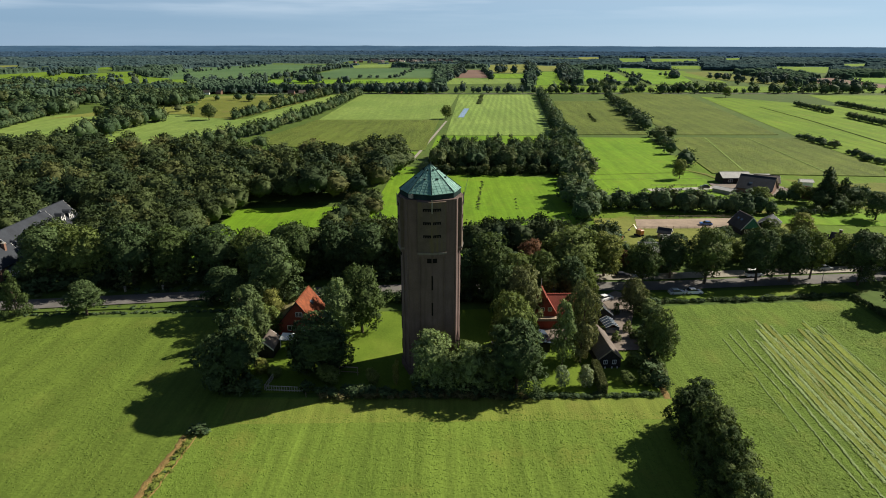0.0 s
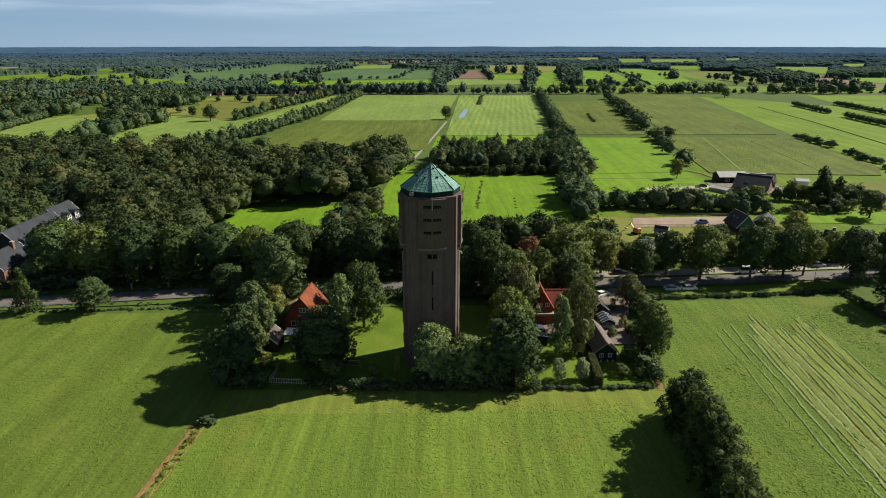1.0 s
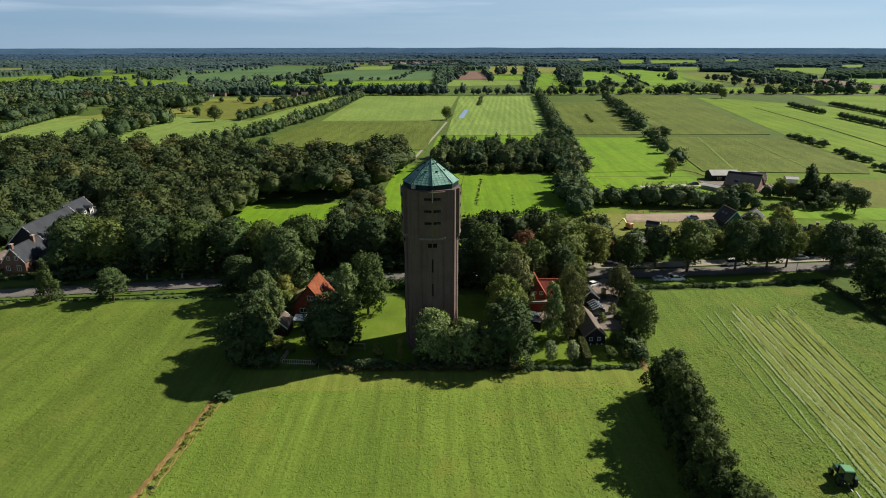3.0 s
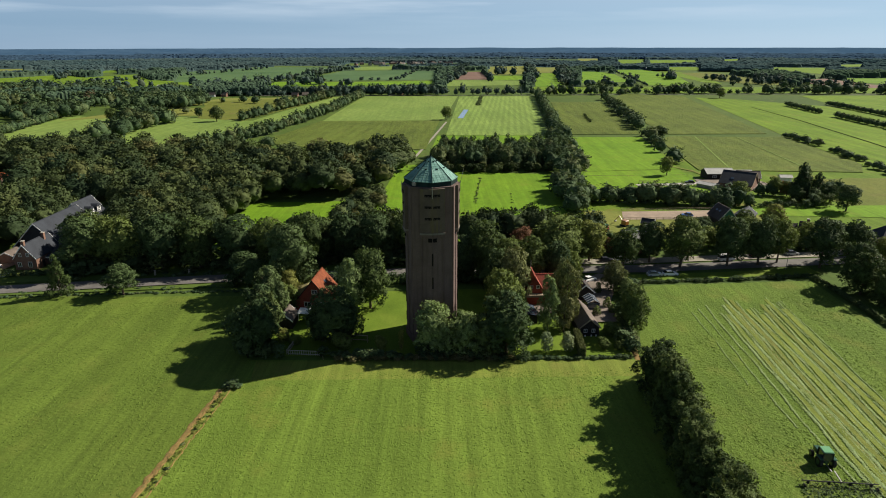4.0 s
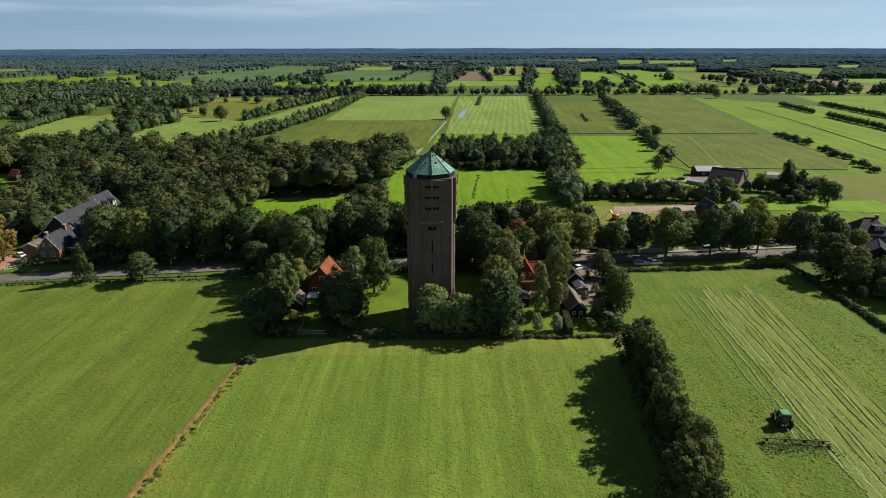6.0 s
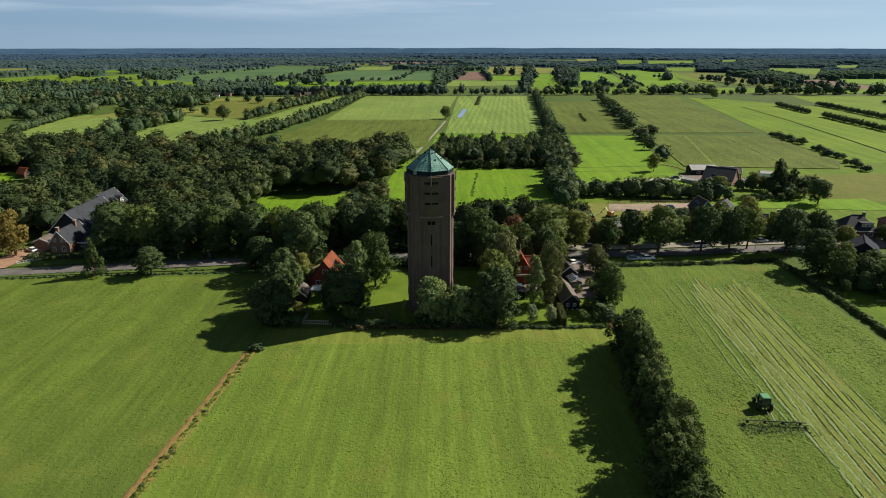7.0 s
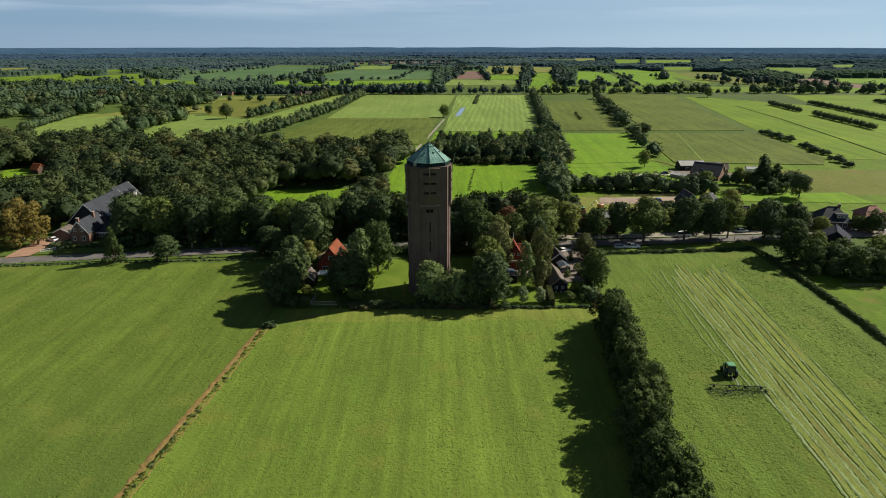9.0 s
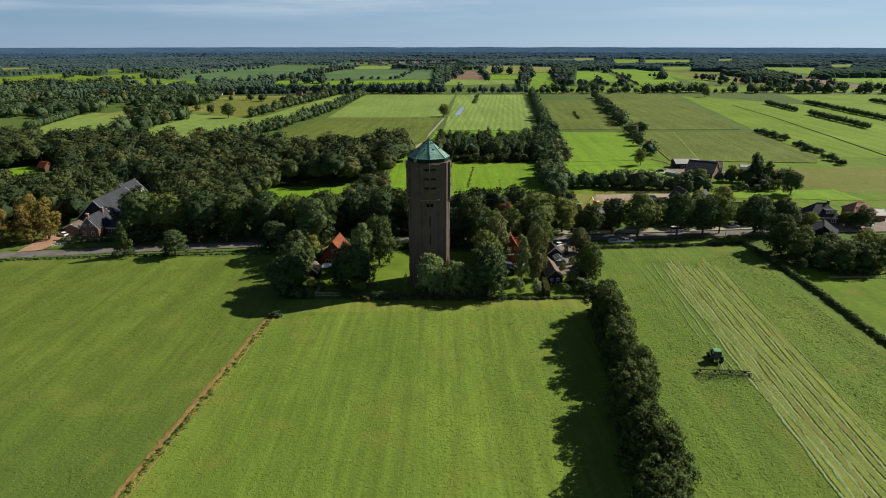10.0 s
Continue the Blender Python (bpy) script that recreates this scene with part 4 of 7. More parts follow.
        part("ridge_roll", bm, M_COPPER_DARK, roof)
        b = radians(3 + 45 * i + 22.5)
        for k in (-2, -1, 0, 1, 2):
            # standing seams, ending where they meet the ridges
            top = 1 - abs(k) / 2.7
            foot = Vector((r0 * math.sin(a), -r0 * math.cos(a), 0)).lerp(Vector((r0 * math.sin(a + radians(45)), -r0 * math.cos(a + radians(45)), 0)), 0.5 + k / 5.4)
            side = Vector((math.cos(b), math.sin(b), 0)) * (k / 5.4 * 2 * r0 * math.sin(radians(22.5)))
            head = (foot - side) * (1 - top) + side
            bm = bmesh.new()
            tube(bm, (foot.x, foot.y, z0 + 0.09), (head.x, head.y, z0 + (apex - z0) * top + 0.05), 0.022, 0.02, 4)
            part("seam", bm, M_COPPER_SEAM, roof)
        for f, wide in ((0.46, 0.2), (0.76, 0.12)):
            r = r0 * math.cos(radians(22.5)) * (1 - f)
            m = Matrix.Translation((r * math.sin(b), -r * math.cos(b), z0 + (apex - z0) * f)) @ pose(0, 0, 0, 0, 0, math.degrees(b))
            solid_box("roof_vent", (-wide, wide, -0.2, 0.2, 0.04, 0.24), M_COPPER_DARK, roof, m=m, label="small dark roof vent")
    bm = bmesh.new()
    tube(bm, (0, 0, apex - 0.1), (0, 0, apex + 0.5), 0.14, 0.03, 8)
    part("finial", bm, M_COPPER_DARK, t)
    m = pose(0, 0, 0, 0, 0, -38)
    solid_box("roof_hatch", (-0.4, 0.4, -5.8, -5.2, 35.6, 36.3), M_CONCRETE, t, m=m, label="pale hatch in the roof drum")
    bm = bmesh.new()
    tube(bm, (6.2, -1.0, 35.3), (6.9, -1.2, 38.6), 0.05, 0.03, 6)
    part("aerial", bm, M_STEEL, t, "thin leaning aerial")
    solid_box("door", (-0.6, 0.6, -5.98, -5.7, 0, 2.3), M_TIMBER, t, m=pose(0, 0, 0, 0, 0, -42), label="dark timber door")
    return t


water_tower()


# ---------- houses ----------
def window(parent, m, w, h, frame_mat=None):
    """A window with frame, glazing bar and pane; m puts its centre on the wall, looking along -y."""
    bm = bmesh.new()
    f = 0.09
    for d in ((-w / 2, w / 2, -0.07, 0.05, h / 2 - f, h / 2), (-w / 2, w / 2, -0.07, 0.05, -h / 2, -h / 2 + f), (-w / 2, -w / 2 + f, -0.07, 0.05, -h / 2, h / 2), (w / 2 - f, w / 2, -0.07, 0.05, -h / 2, h / 2), (-f / 3, f / 3, -0.06, 0.04, -h / 2, h / 2)):
        box(bm, *d, m)
    win = part("window", bm, frame_mat or M_WHITE, parent, "white-framed window")
    solid_box("pane", (-w / 2 + f, w / 2 - f, -0.03, 0.02, -h / 2 + f, h / 2 - f), M_PANE, win, m=m)


def house(name, x, y, turn, w, l, eave, ridge, wall, roof, label, category="house", wins=(), gable=None, trim=None, over=0.45, chimneys=(), skylights=(), doors=()):
    """A gabled building: its ridge runs along local y, its front gable looks along -y."""
    t = thing(name, x, y, 0, turn, label, category)
    pent = [(-w / 2, 0), (w / 2, 0), (w / 2, eave), (0, ridge), (-w / 2, eave)]
    flip = pose(0, 0, 0, 90, 0, 0)
    bm = bmesh.new()
    prism(bm, pent, -l / 2, l / 2, flip)
    bmesh.ops.recalc_face_normals(bm, faces=bm.faces[:])
    part("wall", bm, wall, t)
    if gable:
        bm = bmesh.new()
        prism(bm, [(-w / 2 * 0.97, eave), (w / 2 * 0.97, eave), (0, ridge - 0.06)], l / 2, l / 2 + 0.06, flip)
        bmesh.ops.recalc_face_normals(bm, faces=bm.faces[:])
        part("gable_cladding", bm, gable, t)
    rise, run = ridge - eave, w / 2
    slope = rise / run
    for s in (-1, 1):
        bm = bmesh.new()
        e, d = over, 0.16
        prism(bm, [(0, ridge + 0.02), (s * (run + e), eave - e * slope + 0.02), (s * (run + e), eave - e * slope + d), (0, ridge + d + 0.06)], -l / 2 - e, l / 2 + e, flip)
        bmesh.ops.recalc_face_normals(bm, faces=bm.faces[:])
        rf = part("roof_slope", bm, roof, t)
        for (sd, u, v, a, b) in skylights:
            if sd == s:
                m = Matrix.Translation((s * u, v, ridge - u * slope + 0.24)) @ pose(0, 0, 0, 0, s * math.degrees(math.atan(slope)), 0)
                solid_box("skylight", (-a / 2, a / 2, -b / 2, b / 2, -0.05, 0.06), M_GLASSROOF, rf, m=m, label="roof window")
        if trim:
            for end in (-l / 2 - over - 0.05, l / 2 + over):
                bm = bmesh.new()
                prism(bm, [(0, ridge - 0.12), (s * (run + e), eave - e * slope - 0.12), (s * (run + e), eave - e * slope + d + 0.02), (0, ridge + d + 0.1)], -end - 0.05, -end, flip)
                bmesh.ops.recalc_face_normals(bm, faces=bm.faces[:])
                part("bargeboard", bm, trim, t, "bargeboard")
    solid_box("ridge_cap", (-0.14, 0.14, -l / 2 - over, l / 2 + over, ridge + 0.12, ridge + 0.26), roof, t)
    turns = {"S": 0, "E": 90, "N": 180, "W": -90}
    for face, u, z, a, b in wins:
        out = l / 2 if face in "SN" else w / 2
        window(t, pose(0, 0, 0, 0, 0, turns[face]) @ Matrix.Translation((u, -out, z)), a, b)
    for face, u, a, b in doors:
        out = l / 2 if face in "SN" else w / 2
        solid_box("door", (u - a / 2, u + a / 2, -out - 0.07, -out + 0.05, 0, b), M_TIMBER, t, m=pose(0, 0, 0, 0, 0, turns[face]))
    for u, v in chimneys:
        ch = solid_box("chimney", (u - 0.4, u + 0.4, v - 0.4, v + 0.4, ridge - 1.2, ridge + 1.1), M_BROWNBRICK, t)
        solid_box("chimney_cap", (u - 0.48, u + 0.48, v - 0.48, v + 0.48, ridge + 1.1, ridge + 1.25), M_CONCRETE, ch)
    return t


# red house beside the tower lawn
house("house", -29, 16.2, -6, 9.4, 8.5, 2.5, 8.2, M_REDBRICK, M_REDTILE, "red brick house with steep orange tiled roof", wins=[("S", 0.3, 5.2, 1.5, 1.1), ("S", -1.6, 1.9, 1.8, 1.2), ("S", 1.5, 1.9, 1.8, 1.2), ("E", 0, 1.8, 1.6, 1.2)], trim=M_TIMBER, skylights=[(1, 1.8, 0.6, 0.9, 1.2)], doors=[("W", 1, 1, 2.1)])
house("shed", -34.4, 4.6, -3, 3.8, 5.0, 2.2, 3.8, M_TIMBER, M_BROWNTILE, "small dark wooden shed with a worn brown roof", "shed", trim=M_WHITE, over=0.25, doors=[("S", 0, 1, 2)])
ext = thing("house_extension", -34.6, 18.6, 0, -6, "low side extension with a mossy tan roof", "extension")
solid_box("wall", (-2.2, 1.2, -2.6, 4.2, 0, 2.2), M_REDBRICK, ext)
solid_box("roof", (-2.6, 1.6, -3.0, 4.6, 0, 0.16), M_MOSSTILE, ext, m=pose(0, 0, 2.75, 0, -16, 0))
aw = thing("awning", -30.6, 7.2, 0, -6, "white sloping patio awning on thin posts", "awning")
solid_box("canvas", (-1.5, 1.5, -1.3, 1.3, 2.5, 2.58), M_WHITE, aw, m=pose(0, 0, 0, 9, 0, 0))
for u in (-1.4, 1.4):
    solid_box("post", (u - 0.05, u + 0.05, -1.2, -1.1, 0, 2.35), M_WHITE, aw)

# red house with a cross gable, beside the brick yard
house("house", 29.6, 19, 90, 5.6, 7.6, 3.8, 6.8, M_REDBRICK, M_REDDER, "red brick house with a deep red tiled cross roof", wins=[("E", -3, 1.8, 1.4, 1.2), ("W", 2, 1.8, 1.4, 1.2)])
house("house_wing", 25.8, 17.4, 0, 4.4, 6.4, 4.4, 7.9, M_REDBRICK, M_REDDER, "red brick gabled wing with two small windows", wins=[("S", -0.85, 5.2, 0.9, 0.9), ("S", 0.85, 5.2, 0.9, 0.9)], trim=M_REDDER, over=0.3)
bal = thing("balcony", 25.8, 13.2, 0, 0, "flat timber balcony over a veranda", "balcony")
solid_box("deck", (-2.6, 2.6, -1.2, 1.0, 3.3, 3.5), M_WOOD, bal)
for u in (-2.5, 2.5):
    solid_box("post", (u - 0.08, u + 0.08, -1.15, -1.0, 0, 3.3), M_WOOD, bal)
for u in range(-5, 6):
    solid_box("flower_box", (u * 0.46 - 0.2, u * 0.46 + 0.2, -1.15, -0.8, 3.5, 3.85), M_WOOD, bal)
lean = thing("garden_shed", 22.9, 6.6, 0, 8, "dark shed with a blue-grey glass roof", "shed")
solid_box("wall", (-1.7, 1.7, -3.0, 3.0, 0, 2.1), M_TIMBER, lean)
for i in range(5):
    solid_box("roof_pane", (-1.9, 1.9, -3.1 + i * 1.26, -3.1 + (i + 1) * 1.26 - 0.05, 2.55, 2.6), M_GLASSROOF, lean, m=pose(0, 0, 0, 0, 12, 0))
house("barn", 35.6, 3.0, 2, 4.5, 11.5, 2.3, 4.2, M_TIMBER, M_BROWNTILE, "black timber shed with a worn brown roof", "shed", wins=[("S", -0.9, 1.4, 0.8, 0.9), ("S", 0.9, 1.4, 0.8, 0.9)], trim=M_WOOD, over=0.35)
gh = thing("greenhouse", 40.2, 13.6, 0, 4, "small glass greenhouse with a white frame", "greenhouse")
for s in (-1, 1):
    for k in range(4):
        solid_box("pane", (0.02, 1.75, -2.2 + k * 1.1, -1.15 + k * 1.1, -0.03, 0.02), M_GLASSROOF, gh, m=Matrix.Translation((0, 0, 2.75)) @ pose(0, 0, 0, 0, 0, 0 if s > 0 else 180) @ pose(0, 0, 0, 0, 28, 0))
    solid_box("side_glass", (s * 1.5 - 0.03, s * 1.5 + 0.03, -2.2, 2.2, 0, 1.9), M_GLASSROOF, gh)
for k in range(5):
    for s in (-1, 1):
        solid_box("rafter", (0, 1.8, -2.24 + k * 1.1, -2.18 + k * 1.1, -0.02, 0.06), M_WHITE, gh, m=Matrix.Translation((0, 0, 2.77)) @ pose(0, 0, 0, 0, 0, 0 if s > 0 else 180) @ pose(0, 0, 0, 0, 28, 0))
solid_box("end_wall", (-1.5, 1.5, -2.24, -2.2, 0, 1.95), M_GLASSROOF, gh)
house("shed", 39.4, 20.5, 4, 4.4, 6, 2.4, 4.2, M_TIMBER, M_DARKTILE, "dark shed beside the greenhouse with a white edged roof", "shed", trim=M_WHITE, over=0.3)

# slate-roofed farmhouse by the road
house("farmhouse", -124.8, 68, 0, 14.5, 23, 3.0, 10.2, M_BROWNBRICK, M_SLATE, "large farmhouse barn under a broad grey slate roof", gable=M_SLATE, wins=[("S", -5, 1.7, 1.6, 1.3), ("E", 4, 1.5, 1.4, 1)], trim=M_WHITE, over=0.6, skylights=[(1, 3.5, 5, 1.2, 1.6), (1, 5.2, -6, 1.6, 3)])
house("brick_house", -120.2, 49, 0, 6.4, 12.5, 3.6, 7.6, M_BROWNBRICK, M_SLATE, "brick front house with a slate roof and chimneys", wins=[("S", -1.2, 4.7, 0.9, 1.2), ("S", 1.0, 4.7, 0.9, 1.2), ("S", -1.8, 1.7, 1.1, 1.5), ("S", 1.3, 1.7, 1.2, 1.7), ("E", 1, 1.9, 1.4, 1.5)], trim=M_WHITE, chimneys=[(0, -5.6), (0.6, 3.0)], doors=[("E", -3, 1, 2.1)], over=0.25)
lt = thing("lean_to", -113.2, 51, 0, 0, "low brick lean-to with a dark slate roof and white eaves", "lean-to")
solid_box("wall", (-3.7, 3.4, -3.4, 4.5, 0, 2.5), M_DARKBRICK, lt)
solid_box("roof", (-3.8, 3.6, -3.9, 4.6, 0, 0.14), M_SLATE, lt, m=pose(0, 0, 3.3, 12, 0, 0))
solid_box("fascia", (-3.8, 3.6, -3.98, -3.9, 2.28, 2.56), M_WHITE, lt)
for u in (-2.4, -0.6, 1.2):
    window(lt, Matrix.Translation((u, -3.4, 1.4)), 1.3, 1.3)
wing = house("farmhouse_wing", -126.4, 86.4, 0, 11.5, 12, 4.0, 10.5, M_BROWNBRICK, M_SLATE, "slate-roofed cross wing with white dormers", trim=M_WHITE, over=0.5)
for k in range(2):
    m = pose(3.7, -2.2 + 4.4 * k, 5.4, 0, 0, 90) @ Matrix.Diagonal((1.4, 1.2, 1.35, 1))
    dormer = solid_box("dormer", (-0.8, 0.8, -0.5, 2.6, 0, 1.7), M_SLATE, wing, m=m, label="white arched dormer on the slate roof")
    solid_box("dormer_pane", (-0.55, 0.55, -0.6, -0.5, 0.15, 1.55), M_PANE, dormer, m=m)
    bm = bmesh.new()
    for d in ((-0.75, -0.55, -0.66, -0.5, 0, 1.7), (0.55, 0.75, -0.66, -0.5, 0, 1.7), (-0.55, 0.55, -0.66, -0.5, 0, 0.15), (-0.06, 0.06, -0.64, -0.5, 0.15, 1.55), (-0.55, 0.55, -0.64, -0.5, 0.8, 0.9)):
        box(bm, *d, m)
    part("dormer_frame", bm, M_WHITE, dormer)
    bm = bmesh.new()
    prism(bm, [(-0.95, 1.65), (0.95, 1.65), (0.5, 2.2), (0, 2.4), (-0.5, 2.2)], -2.6, 0.7, m @ pose(0, 0, 0, 90, 0, 0))
    bmesh.ops.recalc_face_normals(bm, faces=bm.faces[:])
    part("dormer_cap", bm, M_SLATE, dormer)
house("porch", -129.5, 50.5, 0, 5, 5, 2.4, 3.6, M_BROWNBRICK, M_BROWNTILE, "low brick porch beside the farmhouse drive", "porch", trim=M_WHITE)
house("cottage", -208.5, 163, 70, 4.4, 5.0, 2.6, 4.9, M_DARKBRICK, M_ORANGETILE, "cottage with an orange roof among the trees")
house("white_annex", -121.2, 93, 0, 5, 5, 3.6, 4.4, M_WHITE, M_SLATE, "white annex beside the slate-roofed wing", "annex", over=0.2)

# green-gabled house and yard sheds past the road
house("house", 108, 89, 2, 6.6, 8.5, 2.4, 6.2, M_TIMBER, M_DARKTILE, "dark-roofed house with a green clad gable", gable=M_GREENPAINT, trim=M_WHITE, wins=[("S", -1.6, 1.4, 1.2, 1.2)], skylights=[(-1, 1.6, 1.6, 0.8, 1.1), (-1, 1.6, -0.6, 0.8, 1.1)])
house("garage", 117.5, 91, -40, 6, 8, 2.6, 4.6, M_TIMBER, M_SLATE, "dark timber garage with a grey roof", "garage", trim=M_WHITE, doors=[("S", 0, 3, 2.3)])
house("shed", 78, 82.6, 60, 3.2, 4, 2, 3.2, M_WOOD, M_SLATE, "small wooden field shed", "shed", trim=M_WHITE, over=0.3)
house("shed", 76.5, 77.5, 90, 2.4, 3.5, 1.6, 2.4, M_WOOD, M_METALROOF, "low shed with a pale roof", "shed", over=0.2)

# farm with barns
house("cowshed", 141, 167, 90, 8, 13, 3.0, 4.8, M_TIMBER, M_METALROOF, "long dark shed with a pale grey roof", "barn", over=0.5, wins=[("W", -3, 1.5, 2, 1.2), ("W", 2, 1.5, 2.4, 1.6)])
house("barn", 142, 147, 52, 13, 13.5, 2.6, 7.2, M_BROWNBRICK, M_SLATE, "big barn with a broad dark tiled roof", "barn", trim=M_WOOD, skylights=[(-1, 4, 2, 1, 1.4), (1, 4, -2, 1, 1.4)], doors=[("W", 0, 3, 2.6)])
house("barn", 151, 157, 74, 7, 10, 3.0, 5.4, M_DARKBRICK, M_BROWNTILE, "brick barn with a worn brown roof", "barn", trim=M_WHITE)
house("shed", 153, 168, 90, 5, 10, 2.6, 3.6, M_TIMBER, M_METALROOF, "low shed with a pale sheet roof", "shed")
house("house", 158, 135, 35, 3.6, 4.2, 2.4, 4.9, M_DARKBRICK, M_REDDER, "small farm cottage with a deep red roof", wins=[("S", -0.9, 1.4, 0.8, 1.0), ("S", 0.9, 1.4, 0.8, 1.0)])
house("shed", 170, 158, 80, 4, 5, 2.4, 3.2, M_WHITE, M_METALROOF, "small pale shed beside the barns", "shed")
house("shed", 127.5, 146.5, 35, 5, 8, 1.6, 2.2, M_CONCRETE, M_METALROOF, "low concrete store beside the barn", "shed")

# houses at the east end
def hip_house(name, x, y, turn, w, l, eave, ridge, wall, roof, label, wins=(), chimneys=(), over=0.5, bay=0.0):
    """A house under a hipped roof; its ridge runs along local x. bay: width of a pale front bay with a door."""
    t = thing(name, x, y, 0, turn, label, "house")
    solid_box("wall", (-w / 2, w / 2, -l / 2, l / 2, 0, eave), wall, t)
    a, b, run = w / 2 + over, l / 2 + over, max(0.6, w / 2 - l / 2 * 0.8)
    for name_of, corners in (("roof_front", ((-a, -b, 0), (a, -b, 0), (run, 0, 1), (-run, 0, 1))), ("roof_back", ((a, b, 0), (-a, b, 0), (-run, 0, 1), (run, 0, 1))), ("roof_end", ((a, -b, 0), (a, b, 0), (run, 0, 1))), ("roof_end", ((-a, b, 0), (-a, -b, 0), (-run, 0, 1)))):
        bm = bmesh.new()
        hi = [bm.verts.new((u, v, eave - 0.1 + (ridge - eave + 0.1) * k + 0.12)) for u, v, k in corners]
        lo = [bm.verts.new(p.co - Vector((0, 0, 0.12))) for p in hi]
        bm.faces.new(hi)
        bm.faces.new(lo[::-1])
        for i in range(len(hi)):
            k = (i + 1) % len(hi)
            bm.faces.new((lo[i], lo[k], hi[k], hi[i]))
        part(name_of, bm, roof, t)
    solid_box("ridge_cap", (-run - 0.1, run + 0.1, -0.15, 0.15, ridge + 0.08, ridge + 0.22), roof, t)
    solid_box("fascia", (-a, a, -b - 0.05, -b, eave - 0.16, eave + 0.02), M_WHITE, t)
    turns = {"S": 0, "E": 90, "N": 180, "W": -90}
    for face, u, z, p, q in wins:
        window(t, pose(0, 0, 0, 0, 0, turns[face]) @ Matrix.Translation((u, -(l / 2 if face in "SN" else w / 2), z)), p, q)
    if bay:
        box_bay = solid_box("bay", (-bay / 2, bay / 2, -l / 2 - 1.0, -l / 2, 0, eave + 1.6), wall, t)
        window(box_bay, Matrix.Translation((0, -l / 2 - 1.0, eave + 0.6)), bay * 0.6, 1.1)
        window(box_bay, Matrix.Translation((0, -l / 2 - 1.0, 1.5)), bay * 0.8, 2.0)
    for u, v in chimneys:
        ch = solid_box("chimney", (u - 0.4, u + 0.4, v - 0.4, v + 0.4, ridge - 1.4, ridge + 0.9), M_BROWNBRICK, t)
        solid_box("chimney_cap", (u - 0.48, u + 0.48, v - 0.48, v + 0.48, ridge + 0.9, ridge + 1.05), M_CONCRETE, ch)
    return t


hip_house("house", 150, 59.5, -8, 11, 9.5, 3.0, 7.4, M_DARKBRICK, M_SLATE, "brick bungalow with a broad dark hipped roof", wins=[("S", -3.2, 1.7, 1.6, 1.4), ("S", 3.2, 1.7, 1.6, 1.4)], chimneys=[(2.5, 0.5)])
dm = thing("dormer", 151.4, 55.6, 0, -8, "wide pale dormer in the hipped roof", "dormer")
solid_box("cheek", (-1.9, 1.9, -0.6, 1.8, 4.2, 5.6), M_DARKTILE, dm)
solid_box("roof", (-2.1, 2.1, -0.8, 1.9, 5.6, 5.75), M_SLATE, dm)
for u in (-1.2, 0, 1.2):
    window(dm, Matrix.Translation((u, -0.62, 4.85)), 1.1, 1.0)
house("annex", 141, 55, 85, 5.5, 7, 2.4, 4.0, M_DARKBRICK, M_DARKTILE, "low brick annex with a dark roof", "annex", trim=M_WHITE)
hip_house("house", 165.5, 60, -4, 8.5, 7.5, 4.6, 7.6, M_BROWNBRICK, M_PINKTILE, "brick house with a faded pinkish hipped roof", wins=[("S", -2.9, 1.7, 1.2, 1.4), ("S", 2.9, 1.7, 1.2, 1.4), ("S", -2.9, 3.9, 1.0, 1.0)], bay=2.2)
house("annex", 172.5, 61.5, 86, 6, 6, 2.8, 4.4, M_BROWNBRICK, M_METALROOF, "low annex with a pale sheet roof", "annex")
house("barn", 134, 32, -32, 8.0, 9, 4.6, 7.4, M_NAVY, M_NAVY, "black timber barn behind trees", "barn", trim=M_SLATE)
house("house", 128, 64, 60, 8, 10, 3, 6.6, M_BROWNBRICK, M_DARKTILE, "dark-roofed brick house behind the road trees", chimneys=[(0, 3)])
house("house", 118, 68, 80, 7, 9, 2.8, 5.6, M_BROWNBRICK, M_DARKTILE, "low dark-roofed house beside the yard")
house("house", 66, 58, 85, 8, 10, 2.8, 6.2, M_BROWNBRICK, M_METALROOF, "grey-roofed house behind the road trees")

# far cottages along the lane and the village on the horizon
far_rng = np.random.default_rng(9)
for x, y, wall, roof in ((-284, 671, M_WHITE, M_DARKTILE), (-270, 676, M_BROWNBRICK, M_BROWNTILE), (-178, 670, M_BROWNBRICK, M_DARKTILE), (-165, 672, M_BROWNBRICK, M_BROWNTILE), (-152, 669, M_CONCRETE, M_DARKTILE), (-141, 671, M_BROWNBRICK, M_REDTILE), (-118, 700, M_BROWNBRICK, M_DARKTILE), (-56, 700, M_CONCRETE, M_DARKTILE), (-45, 704, M_BROWNBRICK, M_REDTILE), (-384, 722, M_WHITE, M_METALROOF), (-330, 820, M_CONCRETE, M_METALROOF), (-200, 702, M_BROWNBRICK, M_DARKTILE)):
    house("cottage", x, y, far_rng.uniform(20, 110), 5.6, far_rng.uniform(6.5, 8), 2.6, 5.6, wall, roof, "small far cottage among trees", "cottage", over=0.4)
house("far_barn", -402, 812, 82, 12, 24, 4, 6.5, M_CONCRETE, M_METALROOF, "long grey-roofed barn among the far trees", "barn")
for i in range(38):
    x, y = far_rng.uniform(-270, 60), far_rng.uniform(1880, 2120)
    house("village_house", x, y, far_rng.uniform(0, 180), 8, far_rng.uniform(9, 15), 4.5, 8.5, M_CONCRETE if far_rng.random() < 0.5 else M_BROWNBRICK, (M_SLATE, M_DARKTILE, M_BROWNTILE)[i % 3], "far village house among trees", "house", over=0.4)
